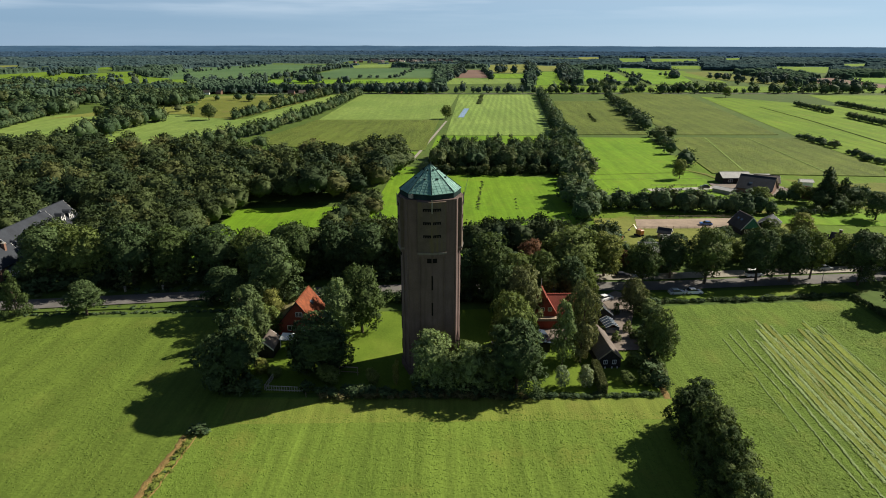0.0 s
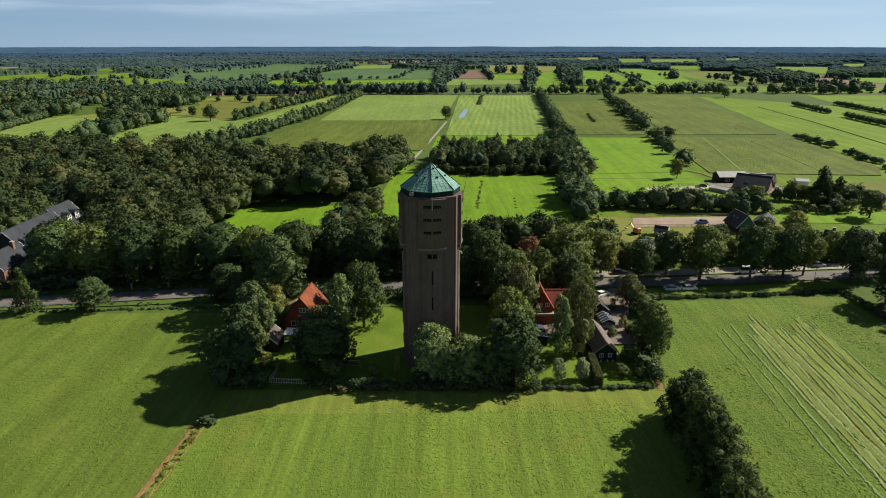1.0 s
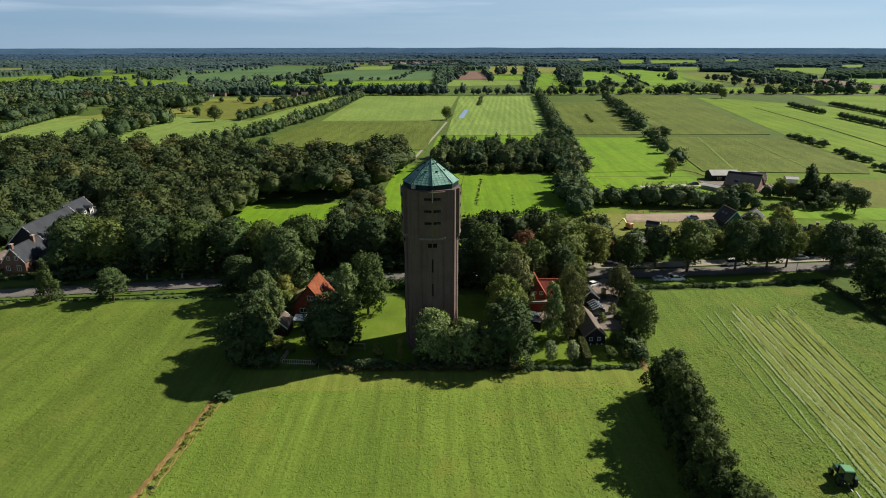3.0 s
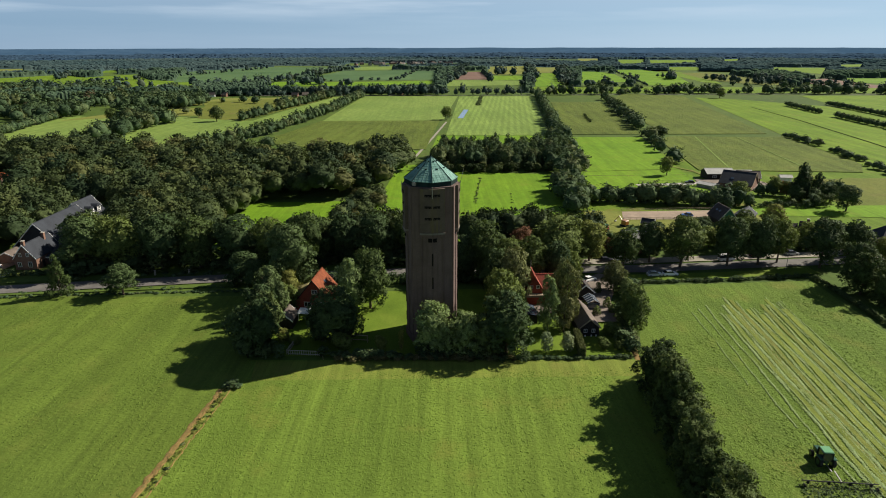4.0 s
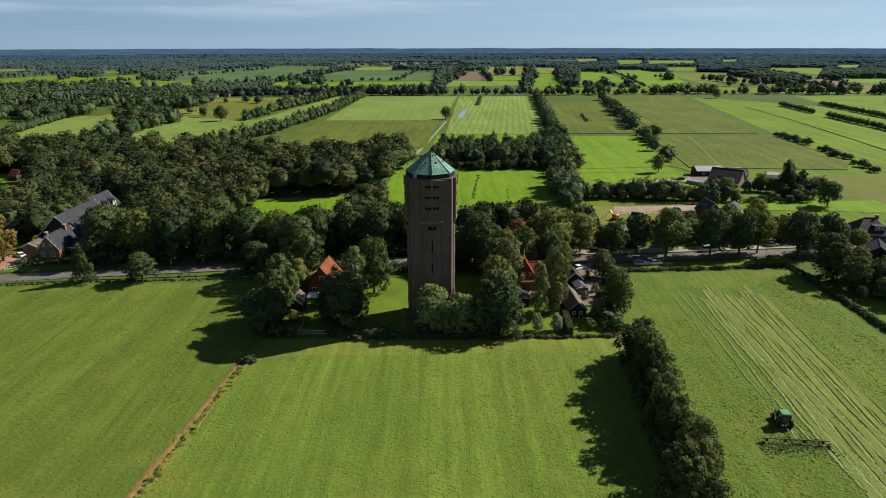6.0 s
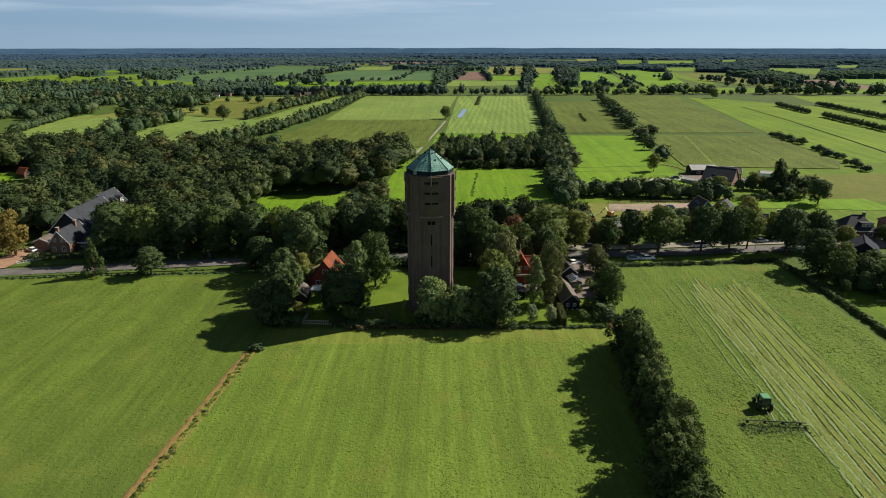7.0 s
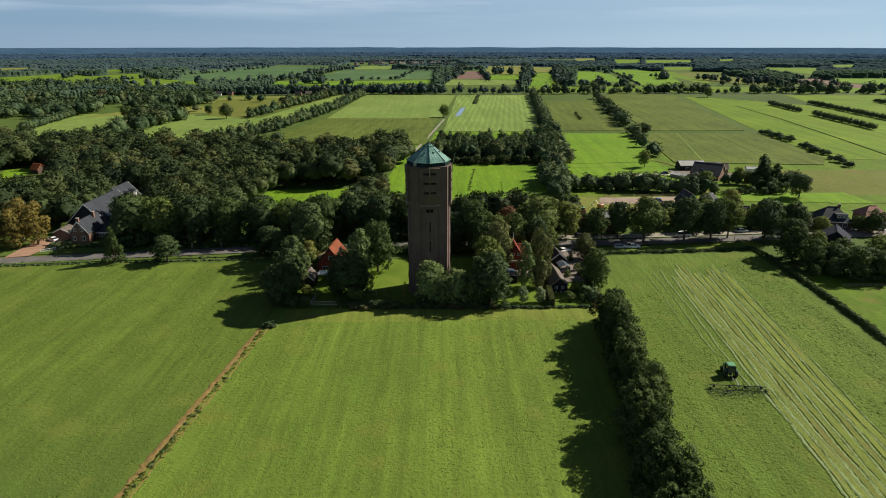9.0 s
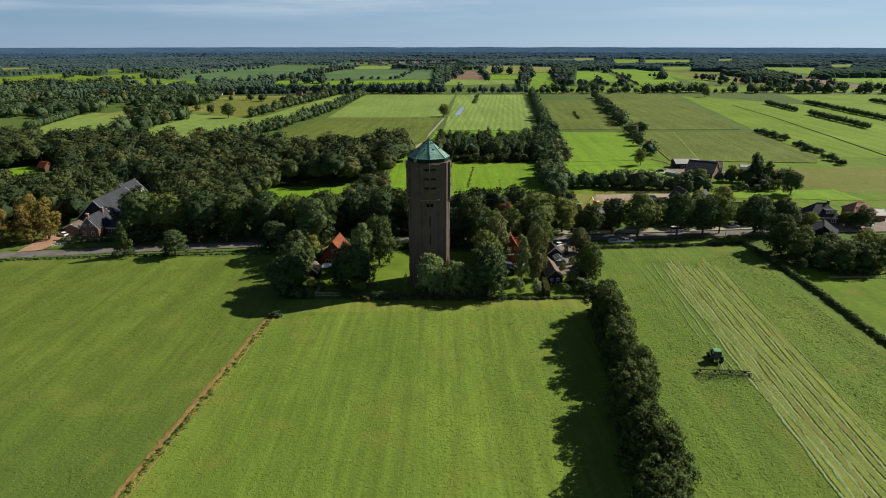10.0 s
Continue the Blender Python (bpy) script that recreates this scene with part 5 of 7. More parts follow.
for x, y in ((560, 1460), (430, 1600)):
    house("far_barn", x, y, far_rng.uniform(60, 110), 16, 40, 4, 8, M_BROWNBRICK, M_METALROOF, "far low barn with a pale roof", "barn")


# ---------- vehicles ----------
def wheel(parent, x, y, r, w, rim):
    bm = bmesh.new()
    tube(bm, (x - w / 2, y, r), (x + w / 2, y, r), r, r, 16)
    rounded(bm, min(0.05, w * 0.2))
    t = part("wheel", bm, M_RUBBER, parent, "black rubber tyre")
    bm = bmesh.new()
    tube(bm, (x - w / 2 - 0.02, y, r), (x + w / 2 + 0.02, y, r), r * 0.55, r * 0.55, 12)
    part("rim", bm, rim, t)


def car(x, y, turn, material, label, van=False):
    """A parked car; its length runs along local y."""
    t = thing("car", x, y, 0.12, turn, label, "car")
    side = [(-2.1, 0.28), (2.1, 0.28), (2.15, 0.75), (1.75, 0.95), (0.75, 1.0), (-1.9, 1.0), (-2.15, 0.8)]
    top = [(1.15, 0.98), (0.35, 1.48), (-1.3, 1.5), (-1.95, 1.0)]
    if van:
        side = [(-2.5, 0.3), (2.5, 0.3), (2.5, 0.9), (1.9, 1.2), (-2.5, 1.2)]
        top = [(1.8, 1.2), (1.3, 2.05), (-2.45, 2.1), (-2.5, 1.2)]
    stand = Matrix(((0, 0, 1, 0), (1, 0, 0, 0), (0, 1, 0, 0), (0, 0, 0, 1)))
    for nm, outline, half, mt in (("body", side, 0.86, material), ("cabin", top, 0.74, M_PANE)):
        bm = bmesh.new()
        prism(bm, outline, -half, half, stand)
        bmesh.ops.recalc_face_normals(bm, faces=bm.faces[:])
        rounded(bm, 0.07)
        part(nm, bm, mt, t)
    bm = bmesh.new()
    box(bm, -0.66, 0.66, top[2][0] + 0.1, top[1][0] - 0.1, top[1][1] - 0.02, top[2][1] + 0.05)
    part("roof_panel", rounded(bm, 0.03), material, t)
    for u in (-1, 1):
        solid_box("headlight", (u * 0.62 - 0.16, u * 0.62 + 0.16, side[2][0] - 0.12, side[2][0] - 0.0, 0.62, 0.76), M_WHITE, t)
        solid_box("tail_light", (u * 0.68 - 0.12, u * 0.68 + 0.12, side[0][0] - 0.05, side[0][0] + 0.08, 0.68, 0.84), M_REDPAINT, t)
        for v in (-1.3, 1.35):
            wheel(t, u * 0.78, v, 0.32, 0.2, M_STEEL)
    return t


car(63.6, 34.2, -88, M_SILVER, "grey car parked on the verge")
car(68.2, 34.5, -87, M_CARWHITE, "silver-white car parked on the verge")
car(44, 30.6, -60, M_CARWHITE, "white car parked in the brick yard")
car(90, 46.5, -84, M_CARWHITE, "white van parked beside the road", van=True)
car(53, 46.4, -88, M_CARBLACK, "dark car parked under the road trees")
car(57.8, 46.6, -88, M_SILVER, "grey car parked under the road trees")
car(101, 49.6, -84, M_CARBLACK, "dark car parked on the pale strip")
car(113, 51.5, -84, M_SILVER, "grey car parked on the pale strip")
car(122.5, 154.5, 80, M_CARBLACK, "dark car on the farm drive")
car(165, 53.5, 30, M_CARWHITE, "pale car between the brick houses")
car(-131, 45, 60, M_CARWHITE, "white car on the farmhouse drive")
car(98, 96.5, 80, M_CARBLUE, "blue covered car beside the riding ground")


def tractor(x, y, turn, paint_mat, label, s=1.0):
    t = thing("tractor", x, y, 0.03, turn, label, "tractor")
    bm = bmesh.new()
    box(bm, -0.45, 0.45, 0.6, 2.7, 0.75, 1.55)
    box(bm, -0.3, 0.3, -0.9, 0.7, 0.6, 1.1)
    part("bonnet", rounded(bm, 0.08), paint_mat, t)
    bm = bmesh.new()
    prism(bm, [(-0.78, -0.95), (0.78, -0.95), (0.7, 0.75), (-0.7, 0.75)], 1.15, 2.65)
    cab = part("cab", rounded(bm, 0.05), M_PANE, t, "glazed cab")
    solid_box("cab_roof", (-0.82, 0.82, -1.0, 0.75, 2.65, 2.86), M_MINT, cab, 0.1)
    for u in (-0.76, 0.76):
        for v in (-0.93, 0.72):
            solid_box("cab_post", (u - 0.05, u + 0.05, v - 0.05, v + 0.05, 1.1, 2.66), M_TIMBER, cab)
        bm = bmesh.new()
        box(bm, u * 1.35 - 0.28, u * 1.35 + 0.28, -1.3, 0.1, 1.62, 1.74)
        part("mudguard", rounded(bm, 0.04), paint_mat, t)
        wheel(t, u * 1.3, -0.6, 0.85, 0.5, paint_mat)
        wheel(t, u * 1.15, 1.95, 0.55, 0.4, paint_mat)
    bm = bmesh.new()
    tube(bm, (0.3, 1.5, 1.5), (0.3, 1.5, 2.6), 0.05, 0.05, 8)
    part("exhaust", bm, M_TIMBER, t)
    solid_box("drawbar", (-0.06, 0.06, -2.6, -0.8, 0.5, 0.6), M_STEEL, t)
    return t


tractor(62.1, -47.3, -6, M_TRACTOR, "dark green tractor with a pale green cab roof")
litter_rng = np.random.default_rng(21)


def flat_litter(rng, x, y, size, height):
    """Cut grass lying on the ground: quads that mostly face up."""
    n = len(x)
    up = np.column_stack([rng.normal(size=(n, 2)) * 0.45, np.ones(n)])
    up /= np.linalg.norm(up, axis=1)[:, None]
    u = np.cross(up, rng.normal(size=(n, 3)))
    u /= np.linalg.norm(u, axis=1)[:, None]
    v = np.cross(up, u)
    s = size * rng.uniform(0.5, 1.5, (n, 1))
    at = np.column_stack([x, y, rng.uniform(0.05, height, n)])
    return np.stack([at - u * s * 1.5 - v * s * 0.5, at + u * s - v * s * 0.7, at + u * s * 1.4 + v * s * 0.6, at - u * s + v * s * 0.6], axis=1).reshape(-1, 3)


litter = flat_litter(litter_rng, 61.2 + litter_rng.uniform(-6.0, 6.0, 520), -53.7 + litter_rng.normal(size=520) * 1.15, 0.12, 0.3)
litter[:, 2] = np.maximum(litter[:, 2], 0.06)
tagged(new("raked_grass", mesh_np("raked_grass", litter, L_DARK, 4)), "loose dark cut grass thrown round the rake", "grass", kind="stuff")
rake = thing("hay_rake", 61.3, -52.5, 0.03, -6, "wide rotary hay rake trailed behind the tractor", "hay rake")
solid_box("beam", (-5.5, 5.5, -0.07, 0.07, 0.76, 0.87), M_RUBBER, rake)
solid_box("drawbar", (-0.08, 0.08, 0, 2.8, 0.6, 0.72), M_STEEL, rake, m=pose(0.4, 0, 0, 0, 0, -5))
for i in range(4):
    u = -4.5 + i * 3.0
    rotor = solid_box("rotor_hub", (u - 0.14, u + 0.14, -0.14, 0.14, 0.3, 0.76), M_RUBBER, rake)
    for k in range(9):
        a = k * math.tau / 9
        bm = bmesh.new()
        tube(bm, (u, 0, 0.45), (u + 1.4 * math.cos(a), 1.4 * math.sin(a), 0.35), 0.022, 0.02, 5)
        tube(bm, (u + 1.4 * math.cos(a), 1.4 * math.sin(a), 0.35), (u + 1.5 * math.cos(a), 1.5 * math.sin(a), 0.02), 0.03, 0.02, 5)
        part("tine_arm", bm, M_RUBBER, rotor)
for u in (-5.2, 5.2):
    wheel(rake, u, -0.5, 0.3, 0.2, M_STEEL)
tractor(61, 77.3, 70, M_REDPAINT, "small red tractor standing in the yard grass")
ex = thing("excavator", 70, 84.2, 0, 30, "orange excavator standing on the yard grass", "excavator")
for u in (-0.8, 0.8):
    solid_box("track", (u - 0.25, u + 0.25, -1.4, 1.4, 0, 0.7), M_RUBBER, ex, 0.12)
solid_box("cab", (-0.9, 0.9, -1.3, 0.9, 0.75, 2.4), M_ORANGE, ex, 0.12)
bm = bmesh.new()
tube(bm, (0.3, 0.8, 1.2), (0.3, 3.0, 3.2), 0.18, 0.14, 6)
tube(bm, (0.3, 3.0, 3.2), (0.3, 4.8, 1.2), 0.14, 0.1, 6)
part("boom", bm, M_ORANGE, ex)
solid_box("bucket", (-0.1, 0.7, 4.5, 5.1, 0.6, 1.2), M_STEEL, ex, 0.06)


# ---------- fences, gates and garden pieces ----------
def fence(name, a, b, step, h, rails, material, label, thick=0.09):
    a, b = Vector(a), Vector(b)
    d = b - a
    t = thing(name, a.x, a.y, 0, math.degrees(math.atan2(d.y, d.x)), label, "fence")
    n = max(1, round(d.length / step))
    post = bpy.data.meshes.new("post")
    bm = bmesh.new()
    box(bm, -thick / 2, thick / 2, -thick / 2, thick / 2, 0, h)
    bm.to_mesh(post)
    bm.free()
    post.materials.append(material)
    for i in range(n + 1):
        share("post", post, t, pose(d.length * i / n, 0, 0))
    for z in rails:
        solid_box("rail", (0, d.length, -thick / 3 - 0.02, thick / 3, z - 0.05, z + 0.05), material, t)
    return t


fence("wooden_fence", (-30.8, -10.4), (-24.0, -11), 0.5, 1.25, (0.35, 1.15), M_CONCRETE, "pale grey wooden garden fence among bushes")
fence("post_fence", (-23, -12.6), (20, -13.3), 2.6, 1.0, (), M_WOOD, "thin wooden posts along the garden edge", 0.08)
fence("garden_gate", (44.2, 22.8), (47.8, 22.8), 0.6, 1.2, (0.2, 1.1), M_TIMBER, "dark iron yard gate", 0.07)
fence("paddock_fence", (98, 150), (122, 149.5), 2.4, 1.2, (0.6, 1.1), M_WHITE, "white paddock fence beside the drive", 0.1)
fence("paddock_fence", (99, 157), (120, 157.5), 2.4, 1.2, (0.6, 1.1), M_WOOD, "wooden paddock fence beside the drive", 0.1)
fence("riding_fence", (72, 92), (110, 92.2), 2.5, 1.2, (0.6, 1.1), M_WOOD, "wooden riding ground fence", 0.1)
fence("riding_fence", (75, 105), (114, 106.2), 2.5, 1.2, (0.6, 1.1), M_WOOD, "wooden riding ground fence", 0.1)
fence("board_fence", (117, 0.4), (134, 0.2), 2.0, 0.8, (0.3, 0.7), M_WOOD, "low pale board fence under trees", 0.08)
fence("drive_fence", (-128, 33), (-122, 37.5), 0.8, 1.0, (0.3, 0.9), M_WHITE, "white drive fence beside the farmhouse")
fence("pasture_fence", (74, 170), (128, 170.5), 6, 1.1, (0.9,), M_WOOD, "thin wooden pasture fence", 0.08)

fence("wooden_fence", (-31.2, -10.2), (-30.6, -6), 0.6, 1.25, (0.35, 1.15), M_CONCRETE, "pale grey wooden garden fence among bushes")
goal = thing("goal_frame", -16.2, -4.8, 0, -8, "pale wooden goal frame on the lawn", "goal")
for d in ((-1.9, -1.76, -0.07, 0.07, 0, 1.7), (1.76, 1.9, -0.07, 0.07, 0, 1.7)):
    solid_box("post", d, M_WOOD, goal)
solid_box("crossbar", (-1.9, 1.9, -0.07, 0.07, 1.7, 1.84), M_WOOD, goal)
solid_box("ground_bar", (-1.8, 1.8, 0.9, 1.04, 0.09, 0.2), M_WOOD, goal)
sgn = thing("gable_boards", 36, -3.0, 0, 2, "white ornaments leaning on the black shed", "ornament")
for u in (-1.2, 0.2, 1.3):
    solid_box("board", (u - 0.14, u + 0.14, -0.12, -0.05, 0.1, 0.55), M_WHITE, sgn, 0.03)
pole = thing("flagpole", 26, 22.5, 0, 0, "thin white flagpole behind the house", "flagpole")
bm = bmesh.new()
tube(bm, (0, 0, 0), (0, 0, 9.5), 0.06, 0.04, 8)
part("pole", bm, M_WHITE, pole)
for x, y in ((13.4, 3.2),):
    ut = thing("brick_pillar", x, y, 0, 0, "pale brick garden pillar", "pillar")
    solid_box("shaft", (-0.7, 0.7, -0.4, 0.4, 0, 2.6), M_BROWNBRICK, ut)
    solid_box("cap", (-0.8, 0.8, -0.5, 0.5, 2.6, 2.75), M_CONCRETE, ut)
table = thing("garden_table", -28.6, 8.4, 0, 10, "white garden table on the patio", "table")
solid_box("tabletop", (-0.9, 0.9, -0.5, 0.5, 0.7, 0.76), M_WHITE, table)
for u in (-0.8, 0.8):
    for v in (-0.4, 0.4):
        solid_box("leg", (u - 0.04, u + 0.04, v - 0.04, v + 0.04, 0.06, 0.7), M_WHITE, table)
for x, y in ((-80, 37.2), (-70.5, 38)):
    st = thing("gate_post", x, y, 0, 0, "pale stone gate post beside the road", "post")
    bm = bmesh.new()
    box(bm, -0.2, 0.2, -0.2, 0.2, 0, 1.5)
    box(bm, -0.27, 0.27, -0.27, 0.27, 1.5, 1.65)
    part("stone", bm, M_CONCRETE, st)
for i, (x, y) in enumerate(((30, 36.5), (104, 38.5))):
    lamp = thing("street_lamp", x, y, 0, 0, "slim grey street lamp beside the road", "street lamp", "street lamps")
    bm = bmesh.new()
    tube(bm, (0, 0, 0), (0, 0, 6), 0.08, 0.05, 8)
    tube(bm, (0, 0, 6), (0, 1.0, 6.2), 0.05, 0.04, 6)
    part("pole", bm, M_STEEL, lamp)
    solid_box("lantern", (-0.12, 0.12, 0.8, 1.4, 6.15, 6.28), M_CONCRETE, lamp, 0.03)

# ---------- single trees ----------
GARDEN = "trees round the tower garden"
for x, y, h, r, kind in ((-38, 25, 18.6, 6.9, "dark"), (-39.3, 8.9, 13, 4.0, "spruce"), (-36.2, 6, 11.5, 3.4, "spruce"), (-36.5, -9.6, 12.5, 4.10, "dark"), (-39, -10, 11, 4.6, "darkfull"), (-38.5, -2, 12.5, 4.4, "darkfull"), (-37, -4, 12, 4.1, "dark"), (-22, -3.6, 12.4, 5.9, "darkfull"), (-20, 8.5, 14.8, 3.4, "fresh"), (-15.6, 13.5, 15.6, 5.13, "full"), (-17.5, 20, 13, 4.10, "full"), (0.2, -9.2, 11.4, 4.33, "fresh"), (7, -10, 9.6, 3.88, "fresh")):
    tree(x, y, h, r, kind, "green broadleaf garden tree" if kind != "spruce" else "pointed green garden conifer", GARDEN)
for x, y, h, r, kind in ((3.8, -10.8, 8.2, 3.19, "birch"), (16, -10.6, 14, 5.70, "darkfull"), (11.6, -10.4, 9.2, 3.88, "darkfull"), (15.6, 0.5, 15, 4.22, "full"), (17.5, -4, 13, 3.88, "full"), (20.6, 15.8, 15, 4.7, "willow"), (26.3, -2.4, 14.2, 2.6, "birch"), (31.0, 1.5, 17.2, 3.4, "willow"), (30.4, -0.6, 9.4, 2.4, "willow"), (31, 8.5, 12.5, 2.8, "oval"), (46, -0.6, 11.6, 3.7, "full"), (48.8, 23.5, 8.6, 3.2, "willow")):
    tree(x, y, h, r, kind, "tall green tree in the shady garden", GARDEN)
for x, y, h, r, kind in ((24.6, -9.8, 4.5, 1.55, "silver"), (29.2, -9.8, 4.5, 1.7, "silver"), (44, 13, 2.6, 1.0, "shrub"), (44.3, 9.8, 2.4, 1.0, "shrub"), (44.0, 21.4, 3.4, 1.03, "oval"), (-6.6, -8.6, 5.2, 0.8, "oval"), (-11.2, -8.2, 3.2, 1.3, "shrub"), (49, 9, 5, 2.4, "shrub"), (41, -2.5, 3.4, 2.2, "shrub"), (37.5, -8.5, 2.4, 1.4, "shrub"), (41, -9, 2.0, 1.2, "shrub")):
    tree(x, y, h, r, kind, "silvery pollard on a short stem" if kind == "silver" else "small round garden bush", "garden bushes", "tree" if kind in ("silver", "oval") else "bush")
for x, y, h, r, kind in ((17, 20, 13.5, 4.2, "darkfull"), (-19.8, -7.6, 3.6, 2.2, "shrub"), (-19.2, -3.2, 8.6, 3.5, "darkfull"), (-24.6, -4, 8, 3.4, "darkfull"), (-37, 45, 16, 6.6, "broad"), (-17, 46.5, 15.5, 6.4, "dark"), (-41, 14, 11, 3.8, "darkfull"), (-35.5, 13, 7, 2.6, "shrub"), (-33.6, -3.4, 2.6, 1.7, "shrub"), (-30.6, -5.2, 2.4, 1.5, "shrub"), (-37, 19, 8, 3, "full"), (27, 28, 14, 4.6, "full"), (33.5, 27, 13, 4.2, "darkfull"), (38.5, 30, 9, 3, "full"), (51, 20, 5, 2, "fresh"), (40.2, 8.4, 2.2, 1.2, "shrub")):
    tree(x, y, h, r, kind, "leafy growth round the garden houses", GARDEN, "bush" if kind == "shrub" else "tree")
ROADSIDE = "trees along the road"
for x, y, h, r, kind in ((56, 38.5, 12.6, 4.2, "broad"), (66, 45.5, 12.8, 4.6, "dark"), (73.7, 41.3, 15.6, 5.9, "broad"), (88.2, 42, 15.2, 5.4, "dark"), (97.6, 42.4, 15, 5.2, "dark"), (104.5, 44.5, 13.5, 4.4, "broad"), (115, 40.2, 15, 5.6, "dark"), (127, 45, 13.6, 4.8, "dark"), (79.5, 50, 11, 4.2, "dark"), (108, 57, 11, 4.0, "oval"), (97, 55, 10.5, 4.4, "broad"), (56, 55, 5, 2.5, "russet")):
    tree(x, y, h, r, kind, "green roadside tree with a bare lower trunk", ROADSIDE)
for x, y, h, r, kind in ((-98.5, 22.8, 11.6, 3.2, "cone"), (-82.5, 23.4, 8.2, 4.6, "dark"), (-105, 53, 14, 6.0, "broad"), (-101, 40.5, 16.5, 7.32, "dark"), (-91, 41.5, 16, 7.08, "broad"), (-80, 42.5, 16.5, 7.08, "dark"), (-69, 43, 15.5, 6.84, "broad"), (-58, 43.5, 15.8, 6.84, "dark"), (-48, 44, 15, 5.90, "broad"), (-52, 31, 9, 4, "dark"), (-27, 47, 15.5, 5.4, "dark"), (-47.5, 26, 9, 3.6, "dark")):
    tree(x, y, h, r, kind, "leafy tree beside the road", ROADSIDE)
for x, y, h, r, kind in ((-133.5, 41, 13.5, 4.6, "autumn"), (-138.5, 37, 12, 4.4, "autumn"), (-145, 34.5, 11.5, 4.4, "autumn"), (-141, 45, 14, 4.6, "autumn"), (-151, 38, 11, 4.6, "willow"), (15, 33.5, 16.5, 6.61, "full"), (26, 41, 12.5, 4.2, "russet"), (37.5, 42, 15.6, 8.26, "full"), (8, 32, 13.5, 4.4, "darkfull"), (48, 47, 12.5, 5.43, "broad"), (21.5, 29, 13, 5.43, "full"), (-7, 48, 15, 5.90, "broad")):
    tree(x, y, h, r, kind, "yellowing autumn tree by the farmhouse drive" if kind == "autumn" else "broad tree behind the tower", ROADSIDE)
for x, y, h, r, kind in ((11, 415, 11.5, 5, "broad"), (118, 173, 9.5, 3.4, "broad"), (-188, 406, 14, 6, "dark"), (-215, 438, 9, 4, "dark"), (-280, 411, 11, 5.7, "broad"), (160, 300, 9, 5.5, "dark"), (352, 630, 12, 6, "broad"), (155.5, 121, 16.5, 5.4, "fir"), (158.5, 124, 14.5, 5, "fir"), (161.5, 119, 12.5, 4.6, "fir"), (152, 118, 7.5, 3.4, "dark"), (157.5, 115.5, 7, 3.2, "dark"), (166.5, 117, 8, 3.2, "dark"), (150, 131, 8, 3.4, "broad"), (154.5, 128.5, 6.5, 3, "broad"), (163.5, 102.5, 10.5, 4.8, "dark"), (128, 118, 9, 4, "broad")):
    tree(x, y, h, r, kind, "lone tree standing at a field edge" if kind != "fir" else "dark conifer beside the farm", "field trees")
for x, y, h, r, kind in ((115, 13.5, 9.5, 3.6, "row"), (112.5, 6.5, 4, 1.5, "full"), (127, 9, 9, 4.2, "darkfull"), (123.5, 5, 9, 4.2, "row"), (130, 4.5, 9, 4.2, "row"), (137, 8, 10, 4.8, "full"), (113.5, 20, 11, 4.4, "row"), (115.5, 25.5, 12.5, 4.6, "dark"), (121.5, 22, 9.6, 3.4, "full"), (122, 13.5, 8.5, 4.2, "dark"), (127, 18, 8, 3.8, "row"), (119, 7.5, 6, 2.8, "darkfull"), (140, 20, 8.5, 4, "oval"), (160, 50, 8.5, 4, "row"), (139, 47.5, 7, 3.4, "full"), (156.5, 53, 5.5, 2.8, "full"), (131, 57.5, 8, 4, "row"), (141, 14, 9, 4.2, "full")):
    tree(x, y, h, r, kind, "leafy tree beside the low white fence", "trees at the east garden")

for x, y, h, r, kind in ((60, 53, 7.5, 3.8, "full"), (68, 52, 7, 3.6, "full"), (84, 56, 8, 4.2, "broad"), (90.5, 60, 7, 3.6, "full"), (104, 62, 9.5, 4.4, "full"), (113, 58, 9, 4.2, "full"), (121, 57, 9, 4.4, "full"), (134, 53, 8.5, 4, "full"), (93, 75, 6, 3, "darkfull"), (97, 79, 5, 2.4, "darkfull"), (110, 76, 8, 3.4, "full"), (122, 80, 9, 4, "full")):
    tree(x, y, h, r, kind, "green tree in the gardens past the road", ROADSIDE)

HEDGEROW = "trees of the hedgerow between meadows"
row_rng = np.random.default_rng(77)
for i in range(21):
    y = -22.3 - i * 3.7
    lean_x = 44.8 + 0.148 * (y + 21) + row_rng.normal() * 0.9
    h = (9.4, 10.8, 11.8)[min(i, 2)] * row_rng.uniform(0.78, 1.04)
    tree(lean_x, y, h, row_rng.uniform(3.3, 4.3), "row", "dense dark green hedgerow tree", HEDGEROW)

# ---------- clipped and wild hedges ----------
growth("hedge", line([(-40.5, -11), (-32, -11.2)], 1.2, 3.4, 1.5, 1) + line([(-22, -12), (20, -12.6)], 1.1, 1.9, 1.3, 2) + line([(20, -13), (42.5, -13)], 1.0, 0.7, 0.8, 3, 0.2), CLOUD_BUSH, L_HEDGE, "rough garden hedge along the meadow edge", "hedge")
growth("hedge", line([(-20, -12.6), (18, -13.1)], 1.0, 1.0, 0.9, 4, 0.3), CLOUD_BUSH, L_DRY, "withered brownish undergrowth along the garden edge", "hedge")
growth("hedge", line([(43, -12), (45.5, 4), (50, 14), (54, 27)], 1.6, 3.2, 1.8, 5), CLOUD_BUSH, L_HEDGE, "green hedge beside the brick yard", "hedge")
